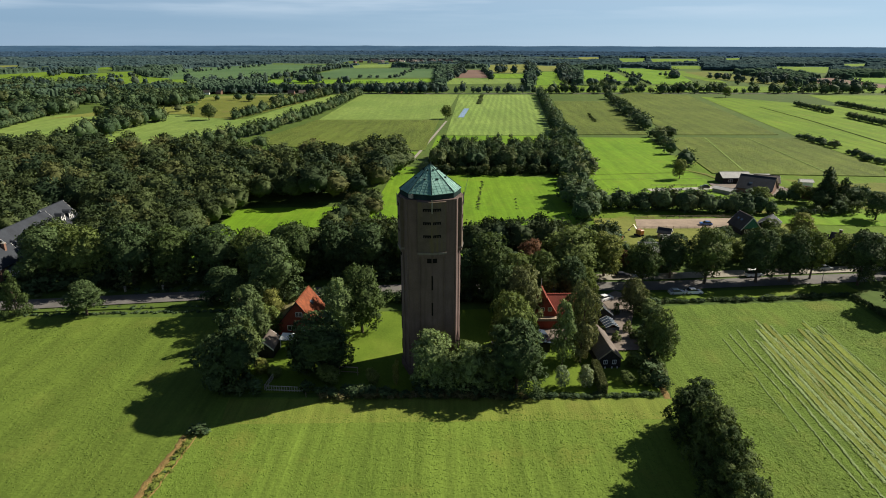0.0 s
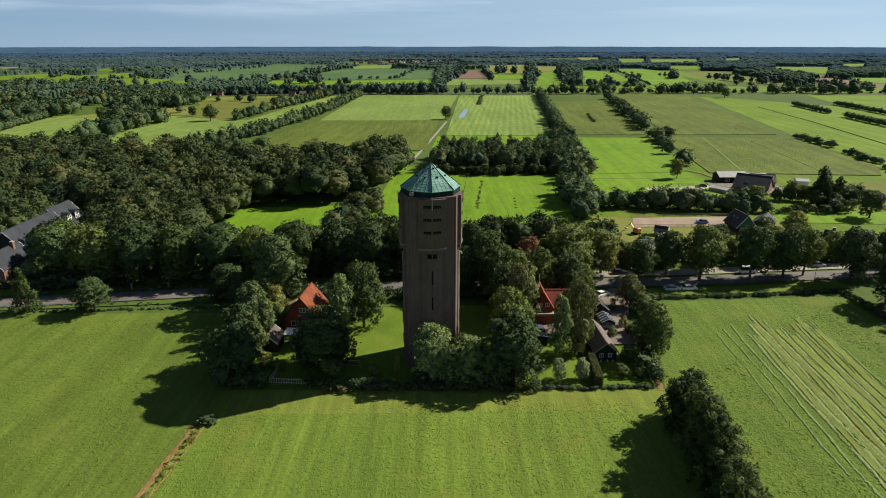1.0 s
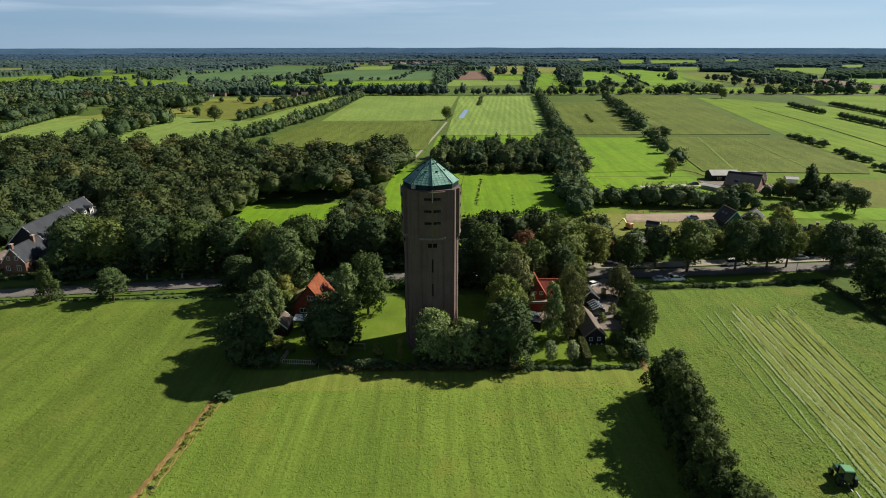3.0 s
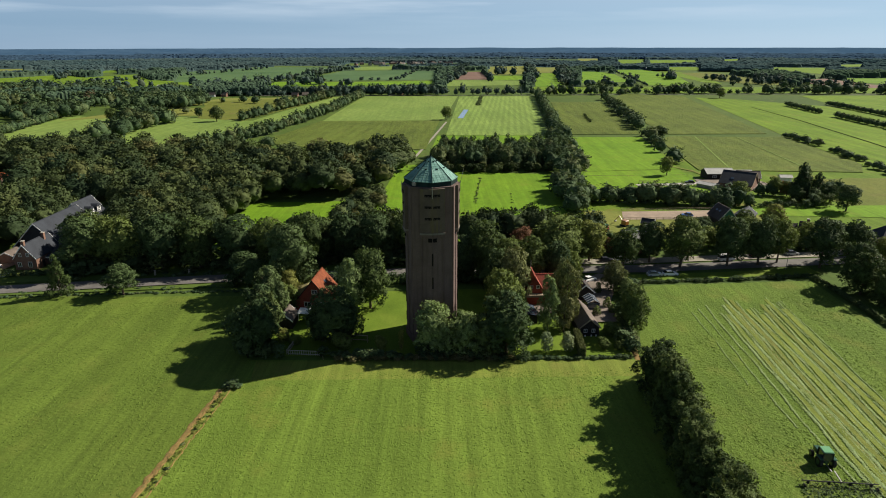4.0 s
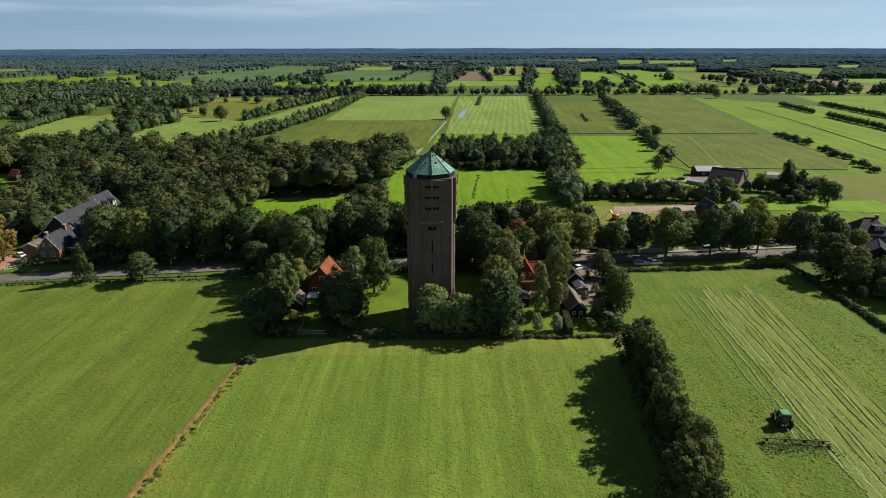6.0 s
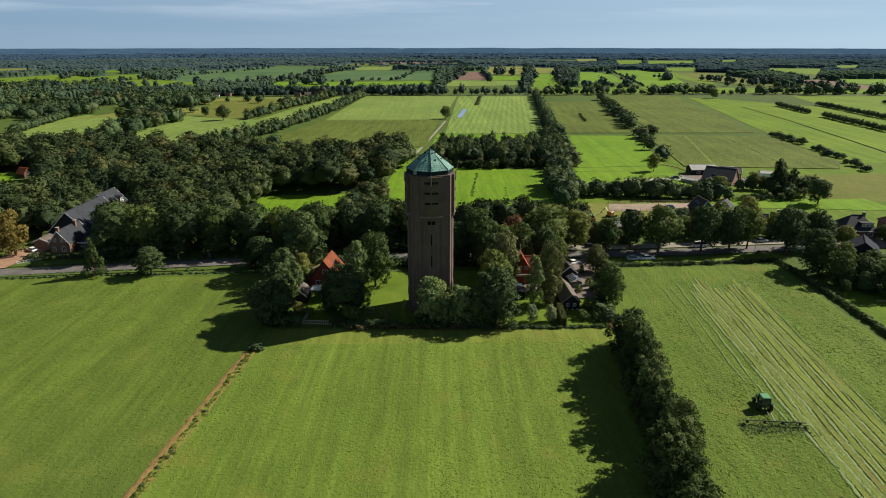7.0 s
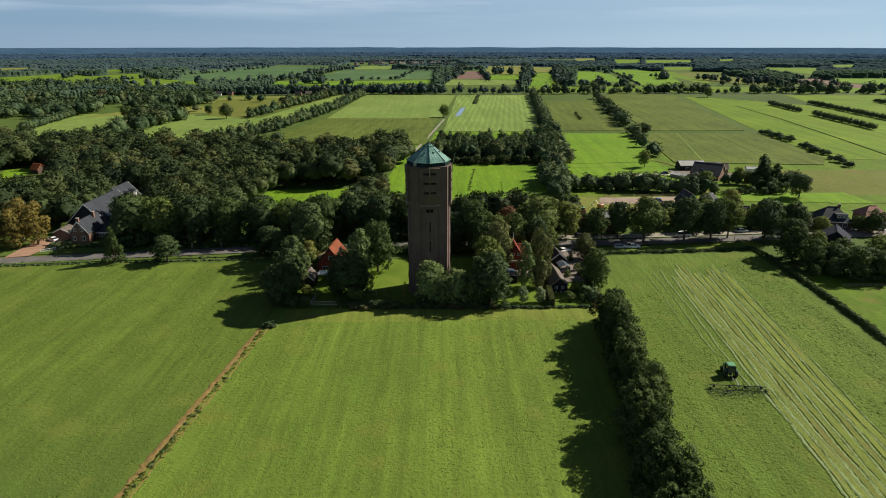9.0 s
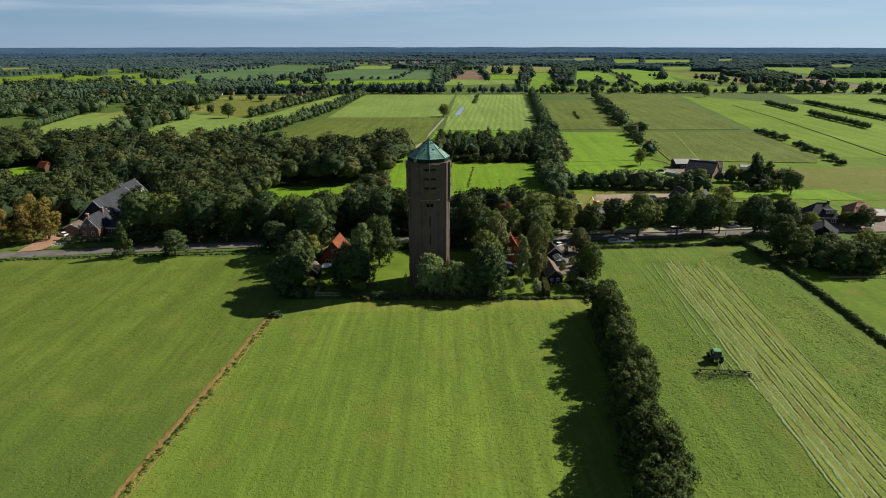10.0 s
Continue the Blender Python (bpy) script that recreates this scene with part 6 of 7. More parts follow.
def clipped_hedge(x, y, turn, w, l, h, material, label, seed):
    """A box-cut hedge: small leaves over the faces of a leafy core."""
    rng = np.random.default_rng(seed)
    t = thing("clipped_hedge", x, y, 0, turn, label, "hedge")
    bm = bmesh.new()
    box(bm, -w / 2 + 0.08, w / 2 - 0.08, -l / 2 + 0.08, l / 2 - 0.08, -0.05, h - 0.1)
    part("core", bm, L_DARK, t)
    n = int(220 * (w * l + 2 * h * (w + l)))
    p = rng.uniform(-0.5, 0.5, (n, 3)) * (w, l, h)
    p[:, 2] += h / 2
    area = np.array([w * l, h * l / 2, h * l / 2, h * w / 2, h * w / 2])
    face = rng.choice(5, n, p=area / area.sum())
    for k, (axis, value) in enumerate(((2, h), (0, w / 2), (0, -w / 2), (1, l / 2), (1, -l / 2))):
        p[face == k, axis] = value
    p += rng.normal(size=(n, 3)) * 0.05
    p[:, 2] = np.maximum(p[:, 2], 0.12)
    tri = p[:, None] + rng.normal(size=(n, 3, 3)) * 0.075
    ob = new("leaves", mesh_np("leaves", tri.reshape(-1, 3), material))
    ob.parent = t
    return t


clipped_hedge(32.3, -8, -4, 1.3, 9.2, 2.3, L_OLIVE, "narrow box-clipped green hedge in the garden", 6)
growth("hedge", line([(-40, -8), (-41.5, 6), (-44, 22)], 1.8, 3.4, 1.9, 7), CLOUD_BUSH, L_HEDGE, "dark hedge along the meadow edge", "hedge")
growth("hedge", line([(-128, 36.5), (-107, 38.5)], 1.0, 2.0, 1.1, 8, 0.15), CLOUD_BUSH, L_HEDGE, "clipped hedge in front of the farmhouse", "hedge")
growth("hedge", line([(-200, 12.5), (-140, 19), (-104, 23), (-48, 25.5)], 0.6, 0.4, 0.6, 9, 0.35), CLOUD_EDGE, L_HEDGE, "rough weeds along the road ditch", "hedge")
growth("hedge", line([(-150, 19.6), (-104, 25.6), (-48, 29)], 0.8, 0.35, 0.7, 19, 0.5, 0.4) + line([(-108, 35), (-64, 38.6), (-30, 41)], 1.2, 0.8, 1.0, 29, 0.8, 0.4), CLOUD_EDGE, L_HEDGE, "rough grass and weeds on the road verges", "verge weeds")
growth("woodland", line([(-80, 60), (-79, 104)], 2.6, 9, 3.8, 85, 1.4) + fill([(-112, 94), (-76, 98), (-71, 119), (-80, 121)], 4.5, 11, 4.4, 86), CLOUD_MID, L_WOOD, "bushy edge of the wood beside the clearing", "wood", 19)
growth("hedge", line([(54, 29), (84, 30.5), (107, 33)], 1.1, 1.0, 1.0, 10, 0.2), CLOUD_BUSH, L_HEDGE, "low dark hedge along the meadow", "hedge")
growth("hedge", line([(108.3, 31), (107.7, -5), (104.6, -44), (98.6, -112)], 0.55, 1.35, 0.85, 11, 0.18, 0.0, 0.75), CLOUD_BUSH, L_DARK, "low dark hedge between meadow and pasture", "hedge")
growth("hedge", line([(56, 137), (66, 122), (110, 113), (127, 112)], 1.2, 7.8, 3.4, 12, 1.5), CLOUD_LOW, L_HEDGE, "tall rough hedge in front of the farm", "hedge")
growth("hedge", line([(128, 110), (148, 110)], 1.3, 2.6, 1.3, 13, 0.7, 0.15) + line([(149, 110), (160, 110)], 1.4, 4.6, 1.8, 113, 0.9, 0.04), CLOUD_BUSH, L_HEDGE, "orchard hedge beside the farm", "hedge")
growth("hedge", line([(60, 100), (58, 118), (57, 140)], 2.5, 9, 4, 14, 2) + line([(62, 140), (70, 184), (82, 272), (88, 300)], 2.6, 9.5, 4.2, 15, 3.2) + line([(88, 300), (119, 545), (134, 676)], 4, 9, 4.2, 16, 1.2), CLOUD_LOW, L_HEDGE, "thick tall hedgerow between the fields", "hedgerow")
growth("hedge", line([(206, 615), (158, 334)], 7, 9, 5, 17, 1.0, 0.1) + line([(154, 312), (134, 200)], 8, 8, 4.4, 18, 1.0, 0.2), CLOUD_BELT, L_HEDGE, "row of round trees between the crops", "hedgerow")
growth("hedge", line([(252, 306), (250, 262)], 4, 4.4, 3.2, 19, 0.8) + line([(246, 244), (242, 206)], 4, 4.2, 3.2, 20, 0.8) + line([(237, 194), (231, 168)], 4.5, 3.8, 2.8, 120, 0.8), CLOUD_LOW, L_HEDGE, "clumps of bushes along the crop", "hedgerow")
growth("hedge", line([(380, 530), (368, 450)], 2.4, 5.4, 2.6, 121, 0.5, 0.05, 0.75) + line([(365, 425), (352, 320)], 2.4, 5.4, 2.6, 21, 0.5, 0.06, 0.75) + line([(430, 540), (414, 430), (400, 340)], 2.4, 5.4, 2.6, 22, 0.5, 0.06, 0.75) + line([(520, 560), (500, 420)], 2.6, 5.4, 2.6, 23, 0.5, 0.06, 0.75), CLOUD_BELT, L_HEDGE, "dark clipped windbreak rows across the pasture", "hedgerow")
growth("hedge", line([(-150, 258), (-124, 326), (-108, 430), (-99, 520), (-91, 672)], 3.0, 9.0, 3.8, 24, 1.2, 0.06) + line([(-124, 282), (-100, 262)], 6, 8, 4.2, 25, 2) + line([(-170, 408), (-157, 497), (-129, 668)], 3.2, 8.6, 3.7, 26, 1.6, 0.06), CLOUD_BELT, L_HEDGE, "rows of trees along the narrow meadows", "hedgerow")
growth("hedge", line([(-237, 286), (-233, 350), (-229, 402)], 2.2, 11, 4.6, 27, 4) + line([(-320, 325), (-346, 457)], 2.4, 7.5, 3.6, 28, 1, 0, 0.75), CLOUD_BELT, L_HEDGE, "thick rows of trees round the pale meadow", "hedgerow")

growth("garden_shrubs", fill([(58, 55), (130, 60), (134, 76), (60, 70)], 5.5, 4.6, 2.7, 301, 0.25), CLOUD_LOW, L_HEDGE, "mixed shrubs in the gardens past the road", "shrubs", 31)
growth("farm_shrubs", line([(142, 130), (150, 130)], 2.4, 5, 2.2, 302, 1.5, 0.1) + line([(164, 124), (180, 128)], 2.4, 5, 2.2, 304, 2.0, 0.1), CLOUD_LOW, L_HEDGE, "loose shrubs and young trees round the farmyard", "shrubs", 32)

# ---------- woods ----------
growth("undergrowth", line([(-108, 37.5), (-64, 42), (-6, 46)], 2.2, 4.2, 2.6, 81, 0.8, 0.12) + line([(-108, 47), (-50, 50), (48, 51)], 1.8, 6, 3.2, 82, 2.5) + line([(-56, 29.5), (-38, 31), (-20, 30), (2, 31), (24, 31)], 1.3, 4.0, 2.0, 83, 0.8, 0.08), CLOUD_BUSH, L_HEDGE, "dark undergrowth below the roadside trees", "undergrowth", 14)
growth("woodland", fill([(-112, 50), (48, 51), (55, 60), (46, 66), (10, 62), (-26, 58), (-77, 58), (-79, 104), (-110, 98)], 5.8, 12.6, 4.6, 41), CLOUD_MID, L_WOOD, "dense mixed green wood behind the tower", "wood", 1)
growth("woodland", fill([(-112, 100), (-78, 122), (-36, 126), (-21, 150), (-13, 196), (-15, 216), (-55, 192), (-110, 202), (-215, 230), (-330, 238), (-420, 220), (-300, 150), (-180, 120), (-140, 100)], 7.6, 14.0, 5.9, 42, holes=([(-232, 172), (-203, 174), (-164, 100), (-202, 92)],)), CLOUD_CANOPY, L_WOOD, "large dense green wood beyond the meadow", "wood", 2)
growth("woodland", fill([(-300, 60), (-150, 50), (-142, 95), (-180, 118), (-300, 140)], 7.4, 13.0, 5.6, 43, gaps=0.15, holes=([(-232, 172), (-203, 174), (-164, 100), (-202, 92)],)) + fill([(-152, 48), (-138, 54), (-131.5, 62), (-131.5, 98), (-152, 96)], 6, 12, 4.8, 149), CLOUD_CANOPY, L_WOOD, "green wood beside the slate-roofed farmhouse", "wood", 3)
growth("woodland", fill([(-2, 193), (58, 189), (70, 194), (78, 234), (6, 238)], 3.7, 10.5, 3.2, 44), CLOUD_SPIRE + CLOUD_CANOPY[:3], L_HEDGE, "dark belt of pointed young trees across the meadow", "wood", 4)
growth("woodland", line([(-3, 187), (28, 185), (62, 183)], 1.6, 4.4, 2.2, 144, 1.6), CLOUD_BUSH, L_WOOD, "lighter bushes in front of the tree belt", "bushes", 15)
growth("woodland", fill([(-32, 60), (-2, 62), (-8, 72), (-28, 74)], 5, 10, 4.2, 145), CLOUD_MID, L_WOOD, "trees at the near end of the meadow", "wood", 16)
growth("meadow_weeds", line([(23.8, 171), (17.2, 118)], 0.8, 0.35, 0.4, 150, 0.35, 0.25) + line([(35, 140), (33.5, 118)], 1.0, 0.3, 0.3, 152, 0.3, 0.3) + line([(48, 545), (61, 664)], 1.3, 1.0, 1.6, 153, 0.6, 0.05) + line([(133, 390), (142, 452)], 1.6, 2.0, 1.0, 154, 0.4, 0.2) + line([(41, 112), (42, 102)], 1.2, 0.5, 0.4, 151, 0.2), CLOUD_FAR, L_DARK, "row of dark weeds in the bright meadow", "weeds", 17)
growth("woodland", fill([(-560, 520), (-330, 500), (-270, 545), (-290, 660), (-420, 840), (-860, 840), (-800, 600)], 10, 12, 5.6, 45, gaps=0.52, holes=([(-398, 690), (-366, 690), (-376, 770), (-380, 845), (-430, 845), (-415, 770)],)), CLOUD_EDGE, L_HEDGE, "scattered woods among rough meadows", "wood", 5)
growth("woodland", fill([(-470, 430), (-365, 400), (-330, 440), (-345, 500), (-560, 520)], 9, 11, 5.2, 46, gaps=0.3) + fill([(-272, 404), (-240, 400), (-243, 440), (-285, 462)], 6, 11, 4.8, 146), CLOUD_BELT, L_HEDGE, "clumps of trees between the meadows", "wood", 6)
growth("woodland", fill([(-330, 505), (-262, 520), (-252, 575), (-285, 640), (-350, 640)], 8, 11, 4.8, 307, gaps=0.12), CLOUD_BELT, L_HEDGE, "dense clump of trees before the far houses", "wood", 34)
growth("woodland", line([(-415, 469), (-398, 510), (-386, 532)], 5, 11, 4.6, 305, 9, 0.2) + line([(-405, 570), (-396, 642)], 6, 11, 4.8, 306, 10, 0.2), CLOUD_BELT, L_BROWNWOOD, "brownish trees among the green woods", "wood", 33)
growth("woodland", line([(-290, 455), (-190, 470)], 14, 7, 4, 191, 6, 0.3) + line([(-270, 580), (-150, 575)], 13, 8, 4.4, 192, 8, 0.3), CLOUD_BELT, L_HEDGE, "round trees standing in the rough yellow meadows", "wood", 20)
growth("woodland", fill([(-36, 84), (-22, 90), (-20, 122), (-33, 119)], 5, 8, 4.0, 147), CLOUD_MID, L_WOOD, "round trees between two clearings", "wood", 13)
growth("woodland", line([(166, 131), (172, 128), (182, 134)], 3.5, 6.5, 3, 47, 1.5, 0.15), CLOUD_LOW, L_HEDGE, "loose row of farm orchard trees", "wood", 7)
growth("woodland", line([(130, 692), (320, 700)], 3.6, 10, 4.8, 51, 5, 0.05, 0.3) + line([(320, 705), (560, 690), (900, 640), (1100, 600)], 4.6, 10, 5.2, 52, 6, 0.06, 0.3), CLOUD_BELT, L_HEDGE, "loose row of round trees along the lane", "wood", 35)
growth("woodland", line([(240, 790), (420, 770)], 16, 9, 5, 53, 12, 0.3) + line([(470, 850), (640, 770), (900, 740)], 12, 9.5, 5.2, 54, 12, 0.25), CLOUD_BELT, L_HEDGE, "scattered round trees in the pasture past the lane", "wood", 36)
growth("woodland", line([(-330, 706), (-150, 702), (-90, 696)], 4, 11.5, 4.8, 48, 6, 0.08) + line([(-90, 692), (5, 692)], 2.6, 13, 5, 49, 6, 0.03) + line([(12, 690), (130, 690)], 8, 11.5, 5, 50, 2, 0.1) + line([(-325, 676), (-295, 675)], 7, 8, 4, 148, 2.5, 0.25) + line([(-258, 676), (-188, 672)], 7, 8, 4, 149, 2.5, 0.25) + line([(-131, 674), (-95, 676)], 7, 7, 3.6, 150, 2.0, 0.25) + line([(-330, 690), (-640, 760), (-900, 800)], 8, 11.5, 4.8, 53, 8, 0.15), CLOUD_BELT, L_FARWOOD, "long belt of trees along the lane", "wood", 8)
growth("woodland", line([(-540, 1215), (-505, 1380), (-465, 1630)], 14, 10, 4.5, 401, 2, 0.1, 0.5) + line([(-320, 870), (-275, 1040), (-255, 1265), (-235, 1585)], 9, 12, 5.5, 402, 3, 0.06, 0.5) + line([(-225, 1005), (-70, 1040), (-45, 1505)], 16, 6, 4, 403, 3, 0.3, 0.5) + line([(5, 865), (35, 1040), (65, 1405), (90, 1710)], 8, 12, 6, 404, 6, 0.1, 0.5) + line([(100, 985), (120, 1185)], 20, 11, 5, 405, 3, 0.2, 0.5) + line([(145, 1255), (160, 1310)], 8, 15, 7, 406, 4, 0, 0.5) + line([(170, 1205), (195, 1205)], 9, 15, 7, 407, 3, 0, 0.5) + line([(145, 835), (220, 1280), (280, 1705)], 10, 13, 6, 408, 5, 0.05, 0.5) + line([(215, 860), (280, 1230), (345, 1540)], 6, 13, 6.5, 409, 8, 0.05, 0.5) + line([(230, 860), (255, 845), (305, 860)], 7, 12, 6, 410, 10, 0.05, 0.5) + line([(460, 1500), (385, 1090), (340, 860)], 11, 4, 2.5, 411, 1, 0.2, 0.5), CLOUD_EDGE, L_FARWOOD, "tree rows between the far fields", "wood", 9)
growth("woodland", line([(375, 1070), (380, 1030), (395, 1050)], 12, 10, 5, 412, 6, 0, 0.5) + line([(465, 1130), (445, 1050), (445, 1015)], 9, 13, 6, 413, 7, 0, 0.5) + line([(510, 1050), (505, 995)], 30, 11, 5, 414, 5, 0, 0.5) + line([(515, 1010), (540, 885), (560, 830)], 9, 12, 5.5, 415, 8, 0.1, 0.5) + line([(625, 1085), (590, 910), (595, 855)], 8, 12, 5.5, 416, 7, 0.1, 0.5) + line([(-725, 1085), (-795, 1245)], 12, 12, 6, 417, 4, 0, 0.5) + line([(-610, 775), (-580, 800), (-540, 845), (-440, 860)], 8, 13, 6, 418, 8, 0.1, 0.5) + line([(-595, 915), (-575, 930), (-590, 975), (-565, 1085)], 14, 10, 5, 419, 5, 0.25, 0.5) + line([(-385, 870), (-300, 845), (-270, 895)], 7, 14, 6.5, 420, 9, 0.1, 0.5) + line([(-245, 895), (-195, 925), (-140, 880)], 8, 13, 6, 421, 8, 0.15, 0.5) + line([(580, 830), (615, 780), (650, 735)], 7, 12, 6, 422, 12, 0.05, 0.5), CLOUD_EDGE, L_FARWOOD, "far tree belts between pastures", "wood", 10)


def distant_canopy(r0, r1, material, label, seed, n=640):
    """Woodland seen from far: tree line behind tree line, each with its own crowns, and open strips between the blocks."""
    bm = bmesh.new()
    rng = np.random.default_rng(seed)
    d, k, prev = r0, 0, None
    while d < r1:
        depth = d * (0.012 if d < 2600 else 0.018)
        near_land = [f for f in OPEN_LAND if (min(p[1] for p in f) + 60) / 1.25 < d and max(math.hypot(*p) for p in f) + 250 > d]
        crown_scale = 0.085 * (1300 / max(d, 1300))
        rows = [[], [], []]
        for i in range(n + 1):
            a = radians(-44 + 88 * i / n)
            sa, ca = math.sin(a), math.cos(a)
            x, y = d * sa, d * ca - 130
            wood = noise.noise(Vector((x * 0.0012, y * 0.0026, seed))) + 0.55 * noise.noise(Vector((x * 0.004, y * 0.009, seed))) + 0.12
            shut = (x > 100 and y < 715) or (d > 1500 and wood < -0.24) or (-300 < x < 90 and 1820 < y < 2140) or any(inside(1 + (x - 1) * f, -130 + (y + 130) * f, q) for q in near_land for f in (1.0, 1.07, 1.14, 1.2))
            if d < 1700:
                wood = max(wood, 0.1)
            crown = 0.5 + 0.5 * noise.noise(Vector((x * crown_scale, k * 3.7, seed))) + 0.35 * noise.noise(Vector((x * crown_scale * 0.22, k * 1.9, seed + 4)))
            top = -0.6 if shut else (6 + 8.5 * crown + rng.uniform(-1.3, 1.3)) * min(1.0, 0.35 + (wood + 0.22) * 4)
            low = -0.6 if shut else top * 0.3
            wave = 0.3 * depth * noise.noise(Vector((i * 0.05, k * 2.3, seed + 9)))
            for row, (u, z) in zip(rows, ((0, low), (0.12, top * 0.86), (0.45, top))):
                r = d + wave + depth * (u + rng.uniform(-0.1, 0.1))
                row.append(bm.verts.new((r * sa, r * ca - 130, z)))
        for near, far in ([(prev, rows[0])] if prev else []) + [(rows[0], rows[1]), (rows[1], rows[2])]:
            for i in range(n):
                q = (near[i], near[i + 1], far[i + 1], far[i])
                if max(v.co.z for v in q) > 0:
                    bm.faces.new(q)
        prev, d, k = rows[2], d + depth, k + 1
    bmesh.ops.delete(bm, geom=[v for v in bm.verts if not v.link_faces], context="VERTS")
    return tagged(part("woodland", bm, material, None), label, "wood", kind="stuff")


# bluer from ring to ring: distance haze put into the canopy colours
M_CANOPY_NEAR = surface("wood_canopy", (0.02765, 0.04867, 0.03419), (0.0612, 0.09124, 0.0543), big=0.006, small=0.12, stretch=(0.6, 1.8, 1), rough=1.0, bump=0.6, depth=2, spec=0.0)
M_CANOPY = surface("hazy_far_canopy", (0.02494, 0.04649, 0.05168), (0.05275, 0.07748, 0.07454), big=0.004, small=0.06, stretch=(0.6, 1.8, 1), rough=1.0, bump=0.5, depth=3, spec=0.0)
M_CANOPY_FAR = surface("hazy_farthest_canopy", (0.0221, 0.0442, 0.0738), (0.0391, 0.0663, 0.099), big=0.003, small=0.05, stretch=(0.6, 1.8, 1), rough=1.0, bump=0.5, depth=3, spec=0.0)
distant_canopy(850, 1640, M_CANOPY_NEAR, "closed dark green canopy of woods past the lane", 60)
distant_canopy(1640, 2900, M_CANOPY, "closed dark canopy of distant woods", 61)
distant_canopy(2900, 4400, M_CANOPY_FAR, "canopy of the farthest woods, coloured blue for haze", 62)

# low wooded rise added to close the view; haze blue is in its colour
bm = bmesh.new()
prev = None
for i in range(241):
    a = radians(-90 + i * 0.75)
    top = 40 + 4 * noise.noise(Vector((i * 0.21, 0, 2))) + 2 * noise.noise(Vector((i * 0.9, 4, 2)))
    cur = [bm.verts.new((r * math.sin(a), r * math.cos(a) - 130, z)) for r, z in ((4300, -1), (4650, top * 0.62), (4800, top))]
    if prev:
        for k in range(2):
            bm.faces.new((prev[k], cur[k], cur[k + 1], prev[k + 1]))
    prev = cur
bmesh.ops.recalc_face_normals(bm, faces=bm.faces[:])
M_RISE = surface("hazy_wooded_rise", (0.032, 0.068, 0.12), (0.045, 0.085, 0.14), big=0.004, small=0.03, rough=1.0)
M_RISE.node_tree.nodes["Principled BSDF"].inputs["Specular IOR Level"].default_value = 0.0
tagged(part("backdrop", bm, M_RISE, None), "low wooded rise on the horizon, coloured blue for haze", "backdrop", kind="structure")

# ---------- meadow details ----------
def tufts(name, outline, count, size, material, label, seed, turn=0.0, long=1.6):
    """Low tufts of grass, thicker in some places, drawn out along the mower's way."""
    rng = np.random.default_rng(seed)
    xs, ys = [p[0] for p in outline], [p[1] for p in outline]
    at = np.column_stack([rng.uniform(min(xs), max(xs), count), rng.uniform(min(ys), max(ys), count)])
    keep = np.ones(count, bool)
    for (x0, y0), (x1, y1) in zip(outline, outline[1:] + outline[:1]):
        keep &= (x1 - x0) * (at[:, 1] - y0) - (y1 - y0) * (at[:, 0] - x0) > 0
    thick = np.array([noise.noise(Vector((x * 0.16, y * 0.03, seed))) + 0.6 * noise.noise(Vector((x * 0.04, y * 0.04, seed + 3))) for x, y in at])
    keep &= rng.random(count) < np.clip(0.5 + 0.7 * thick, 0.15, 1)
    at = at[keep]
    n = len(at)
    a = radians(90 - turn) + rng.normal(size=n) * 0.8
    u = np.column_stack([np.cos(a), np.sin(a), np.zeros(n)]) * (size * long * rng.uniform(0.4, 1.4, (n, 1)))
    v = np.column_stack([-np.sin(a), np.cos(a), np.zeros(n)]) * (size * rng.uniform(0.5, 1.2, (n, 1)))
    foot = np.column_stack([at, np.full(n, 0.04)])
    top = foot + (u + v) * rng.uniform(-0.35, 0.35, (n, 1)) + (0, 0, 1) * (size * rng.uniform(0.26, 0.58, (n, 1)))
    base = [foot - u, foot - v * rng.uniform(0.7, 1.2, (n, 1)), foot + u, foot + v * rng.uniform(0.7, 1.2, (n, 1))]
    faces = np.stack([np.stack([base[k], base[(k + 1) % 4], top], axis=1) for k in range(4)], axis=1)
    return tagged(new(name, mesh_np(name, faces.reshape(-1, 3), material)), label, "grass", kind="stuff")


tufts("grass_tufts", [(-125, -112), (-52, -112), (-41.5, -24), (-40, -10), (-45, 21), (-125, 14)], 34000, 0.17, L_TUFTDARK, "loose tufts of grass on the left meadow", 1, 10.8)
tufts("grass_tufts", [(-49, -112), (30, -112), (43, -18), (-38.5, -18)], 44000, 0.17, L_TUFT, "loose tufts of cut grass on the meadow", 2, 3.5)
tufts("grass_tufts", [(35, -112), (95, -112), (105, 28), (46, -14)], 40000, 0.2, L_TUFT, "loose tufts of cut grass on the raked meadow", 3, 25, 2.2)

# raked ground: shorn strips, and ridges of swept grass with breaks
ROWS = (67.2, 69.2, 71.1, 73.0, 74.9, 76.9, 78.9, 80.8, 82.6)
wr = np.random.default_rng(12)


def row_x(x0, y, k):
    return x0 + (0.083 + 0.0024 * (x0 - 67)) * (y + 40) + 0.18 * np.sin(y * 0.16 + k) + 0.1 * np.sin(y * 0.47 + 2.3 * k)


for k, x0 in enumerate(ROWS[:-1]):
    y1 = (11, 15, 19, 13)[k % 4]
    ribbon("stubble_strip", [(row_x(x0 + 1.15, y, k), y) for y in range(-112, y1, 3)], 1.0 + 0.35 * (k % 3 == 1), 0.02 + 0.004 * k, M_DRYSTUBBLE if k in (2, 5) else M_STUBBLE, "yellowish shorn strip between grass rows", "stubble")


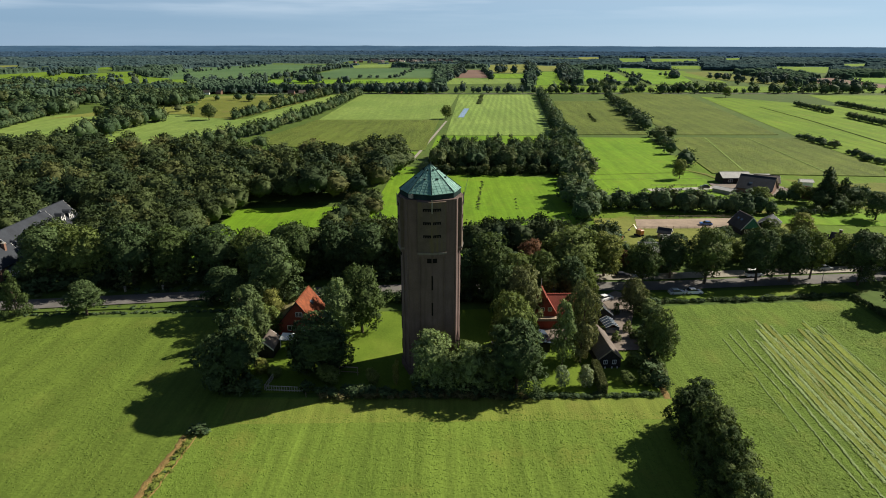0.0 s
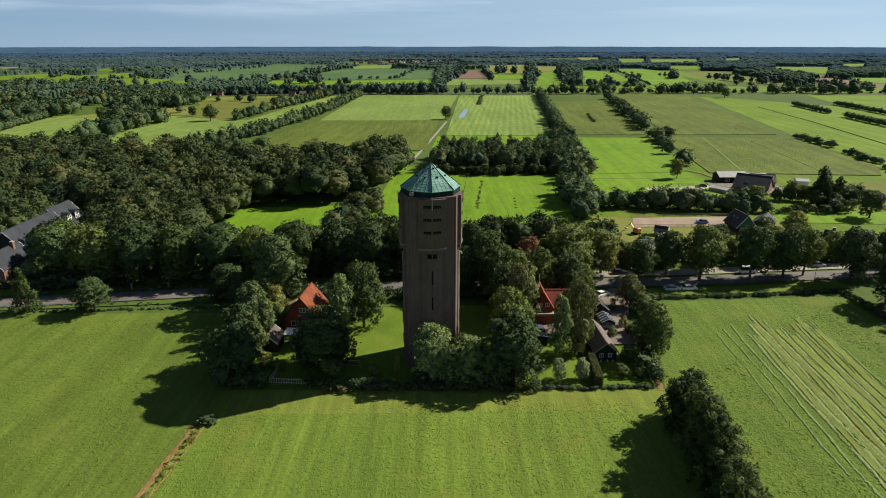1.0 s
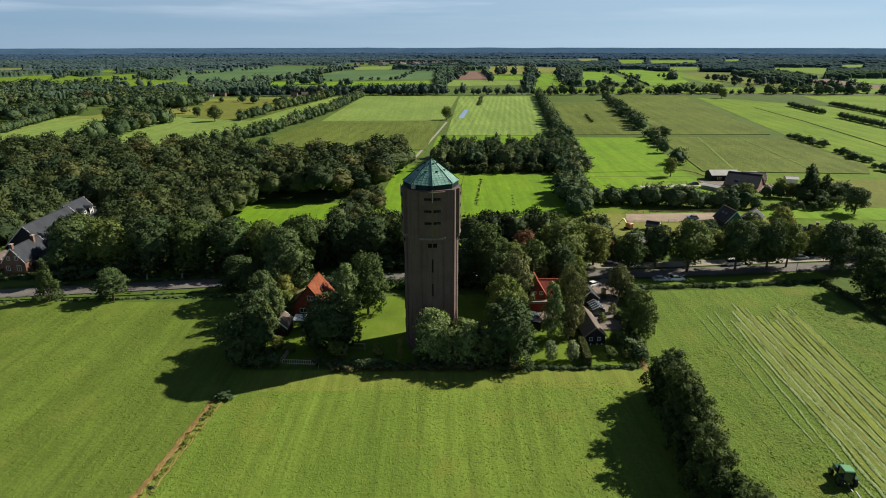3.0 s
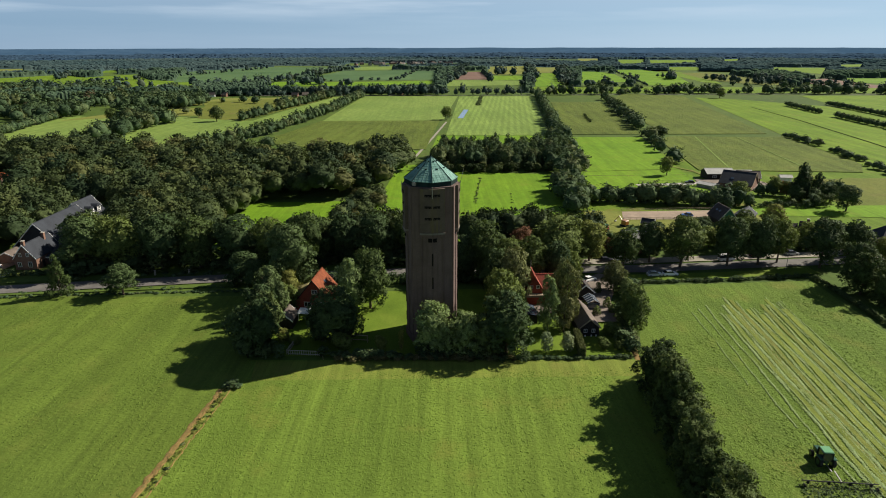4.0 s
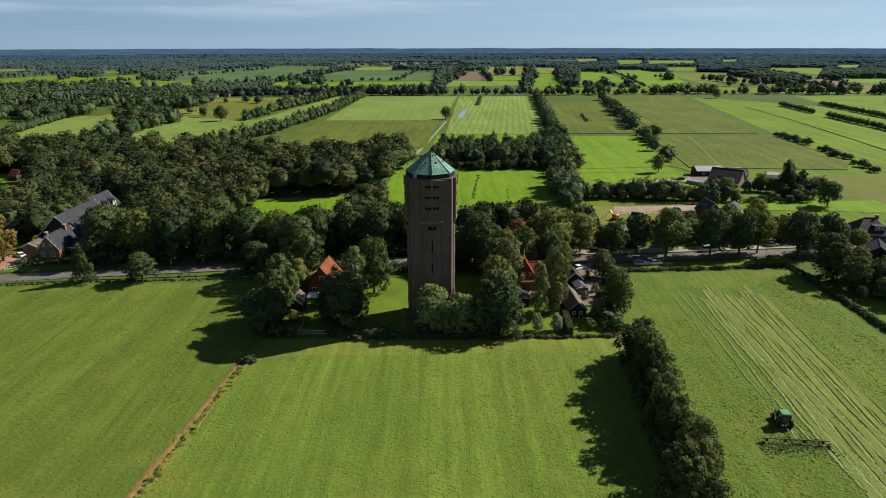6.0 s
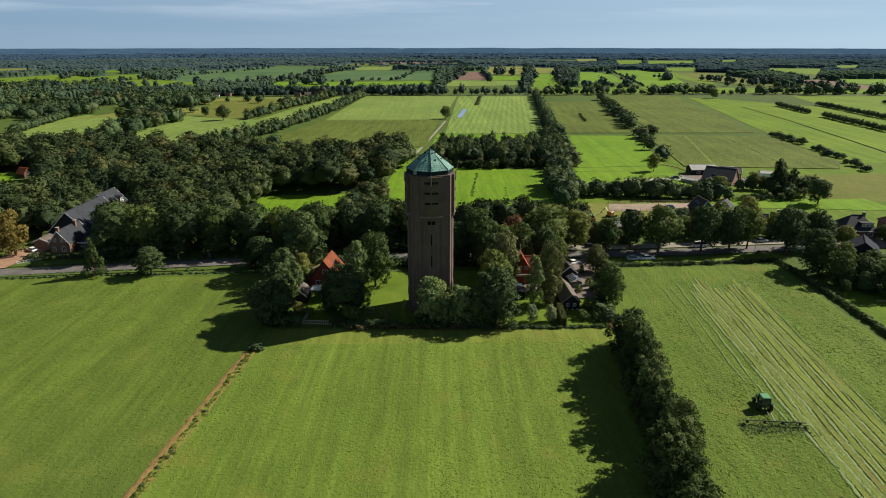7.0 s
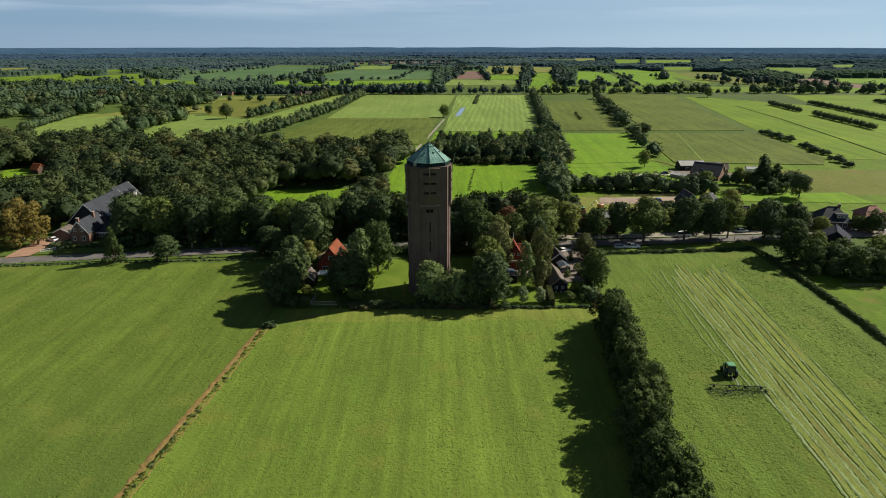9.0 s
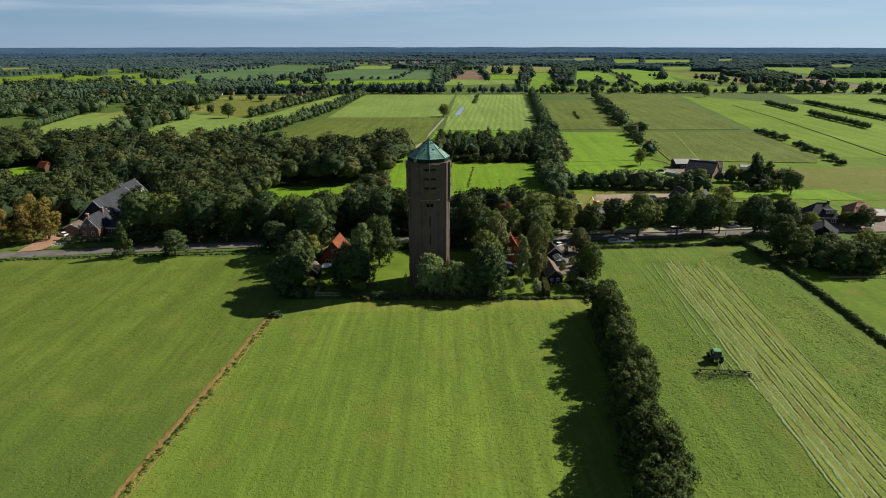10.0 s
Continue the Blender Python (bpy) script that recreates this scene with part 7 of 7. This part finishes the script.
def windrow(x0, y0, y1, k, wide, high):
    """An uneven ridge of swept grass with loose blades over it."""
    bm = bmesh.new()
    prev = None
    for y in np.arange(y0, y1, 0.4):
        full = min(1, max(0, (noise.noise(Vector((k * 7, y * 0.12, 5))) + 0.3 * noise.noise(Vector((k * 3, y * 0.6, 9))) + 0.36) * 2.2))
        w, h = 0.85 * wide * (0.4 + 0.6 * full) * wr.uniform(0.75, 1.25), 0.34 * high * (0.15 + 0.85 * full) * wr.uniform(0.6, 1.2)
        x = row_x(x0, y, k) + wr.normal() * 0.06
        cur = [bm.verts.new((x + u * w, y + wr.normal() * 0.08, 0.13 + z)) for u, z in ((-1, 0), (-0.5, h * wr.uniform(0.5, 1.0)), (0.2, h), (0.65, h * wr.uniform(0.3, 0.8)), (1, 0))]
        if prev and full > 0.08:
            for q in range(4):
                bm.faces.new((prev[q], prev[q + 1], cur[q + 1], cur[q]))
        prev = cur
    bmesh.ops.delete(bm, geom=[v for v in bm.verts if not v.link_faces], context="VERTS")
    bmesh.ops.recalc_face_normals(bm, faces=bm.faces[:])
    row = tagged(part("windrow", bm, M_RIDGE, None), "row of pale wilted cut grass on the meadow", "windrow", "windrows", "stuff")
    n = int((y1 - y0) * 12 * wide / 0.35)
    y = wr.uniform(y0, y1, n)
    x = row_x(x0, y, k) + wr.normal(size=n) * wide * 0.55
    cloud = flat_litter(wr, x, y, 0.1, 0.16)
    cloud[:, 2] = 0.14 + 0.25 * np.abs(cloud[:, 2])
    loose = new("loose_grass", mesh_np("loose_grass", cloud, L_HAYROW, 4))
    loose.parent = row


for k, x0 in enumerate(ROWS):
    windrow(x0, -112, (9, 14, 19, 16, 12)[k % 5], k, (0.34, 0.42, 0.38, 0.3, 0.26, 0.34, 0.3, 0.24, 0.2)[k], (0.2, 0.24, 0.2, 0.14, 0.13, 0.18, 0.14, 0.12, 0.1)[k])
    windrow(x0 + (0.7, 1.25)[k % 2], -112, 8 + k, k + 20, 0.15, 0.08)
    if k % 2:
        windrow(x0 + 0.55, -112, 5 + k, k + 60, 0.1, 0.06)
for k, (x0, y0, wide, high) in enumerate(((61.0, -24, 0.12, 0.05), (63.3, -38, 0.16, 0.08), (65.3, -52, 0.24, 0.12))):
    windrow(x0, y0, 10 + 2 * k, k + 40, wide, high)

# earth strip and ditch of the left meadow
def rough_strip(name, a, b, width, height, material, label, seed, category):
    rng = np.random.default_rng(seed)
    a, b = Vector(a), Vector(b)
    d = (b - a).normalized()
    s = Vector((-d.y, d.x))
    bm = bmesh.new()
    prev = None
    n = int((b - a).length / 0.8)
    for i in range(n + 1):
        p = a.lerp(b, i / n)
        w = width / 2 * rng.uniform(0.75, 1.25)
        off = rng.normal() * 0.12
        cur = []
        for u, z in ((-1, 0.0), (-0.6, height * rng.uniform(0.5, 1.1)), (0, height * rng.uniform(0.7, 1.2)), (0.6, height * rng.uniform(0.4, 1.1)), (1, 0.0)):
            q = p + s * (u * w + off)
            cur.append(bm.verts.new((q.x, q.y, 0.045 + z)))
        if prev:
            for k in range(4):
                bm.faces.new((prev[k], prev[k + 1], cur[k + 1], cur[k]))
        prev = cur
    bmesh.ops.recalc_face_normals(bm, faces=bm.faces[:])
    return tagged(part(name, bm, material, None), label, category, kind="structure")


rough_strip("earth_strip", (-40.5, -24), (-50.1, -112), 1.25, 0.1, M_EARTH, "strip of bare reddish earth between meadows", 3, "earth strip")
rough_strip("ditch", (-39.4, -23.8), (-48.9, -112), 1.3, 0.03, M_STUBBLE, "shallow grassy ditch full of weeds", 4, "ditch")
rough_strip("earth_strip", (-38.75, -23.8), (-48.2, -112), 0.3, 0.06, M_EARTH, "thin edge of bare earth beside the ditch", 8, "earth strip")
growth("ditch_weeds", line([(-39.2, -22.8), (-48.7, -112)], 0.5, 0.26, 0.34, 71, 0.28, 0.88) + line([(-37.2, -23), (-40.2, -23.4)], 0.5, 1.1, 0.9, 72, 0.3), CLOUD_FAR, L_HEDGE, "dark weeds growing along the ditch", "weeds", 12)
growth("ditch_weeds", line([(-39.4, -22.8), (-48.9, -112)], 0.3, 0.16, 0.42, 73, 0.34, 0.35), CLOUD_FAR, L_WEED, "yellow-green weeds filling the ditch", "weeds", 22)
rough_strip("earth_strip", (43.4, -14), (45.2, 2), 1.2, 0.08, M_EARTH, "worn earth path beside the garden hedge", 5, "earth strip")
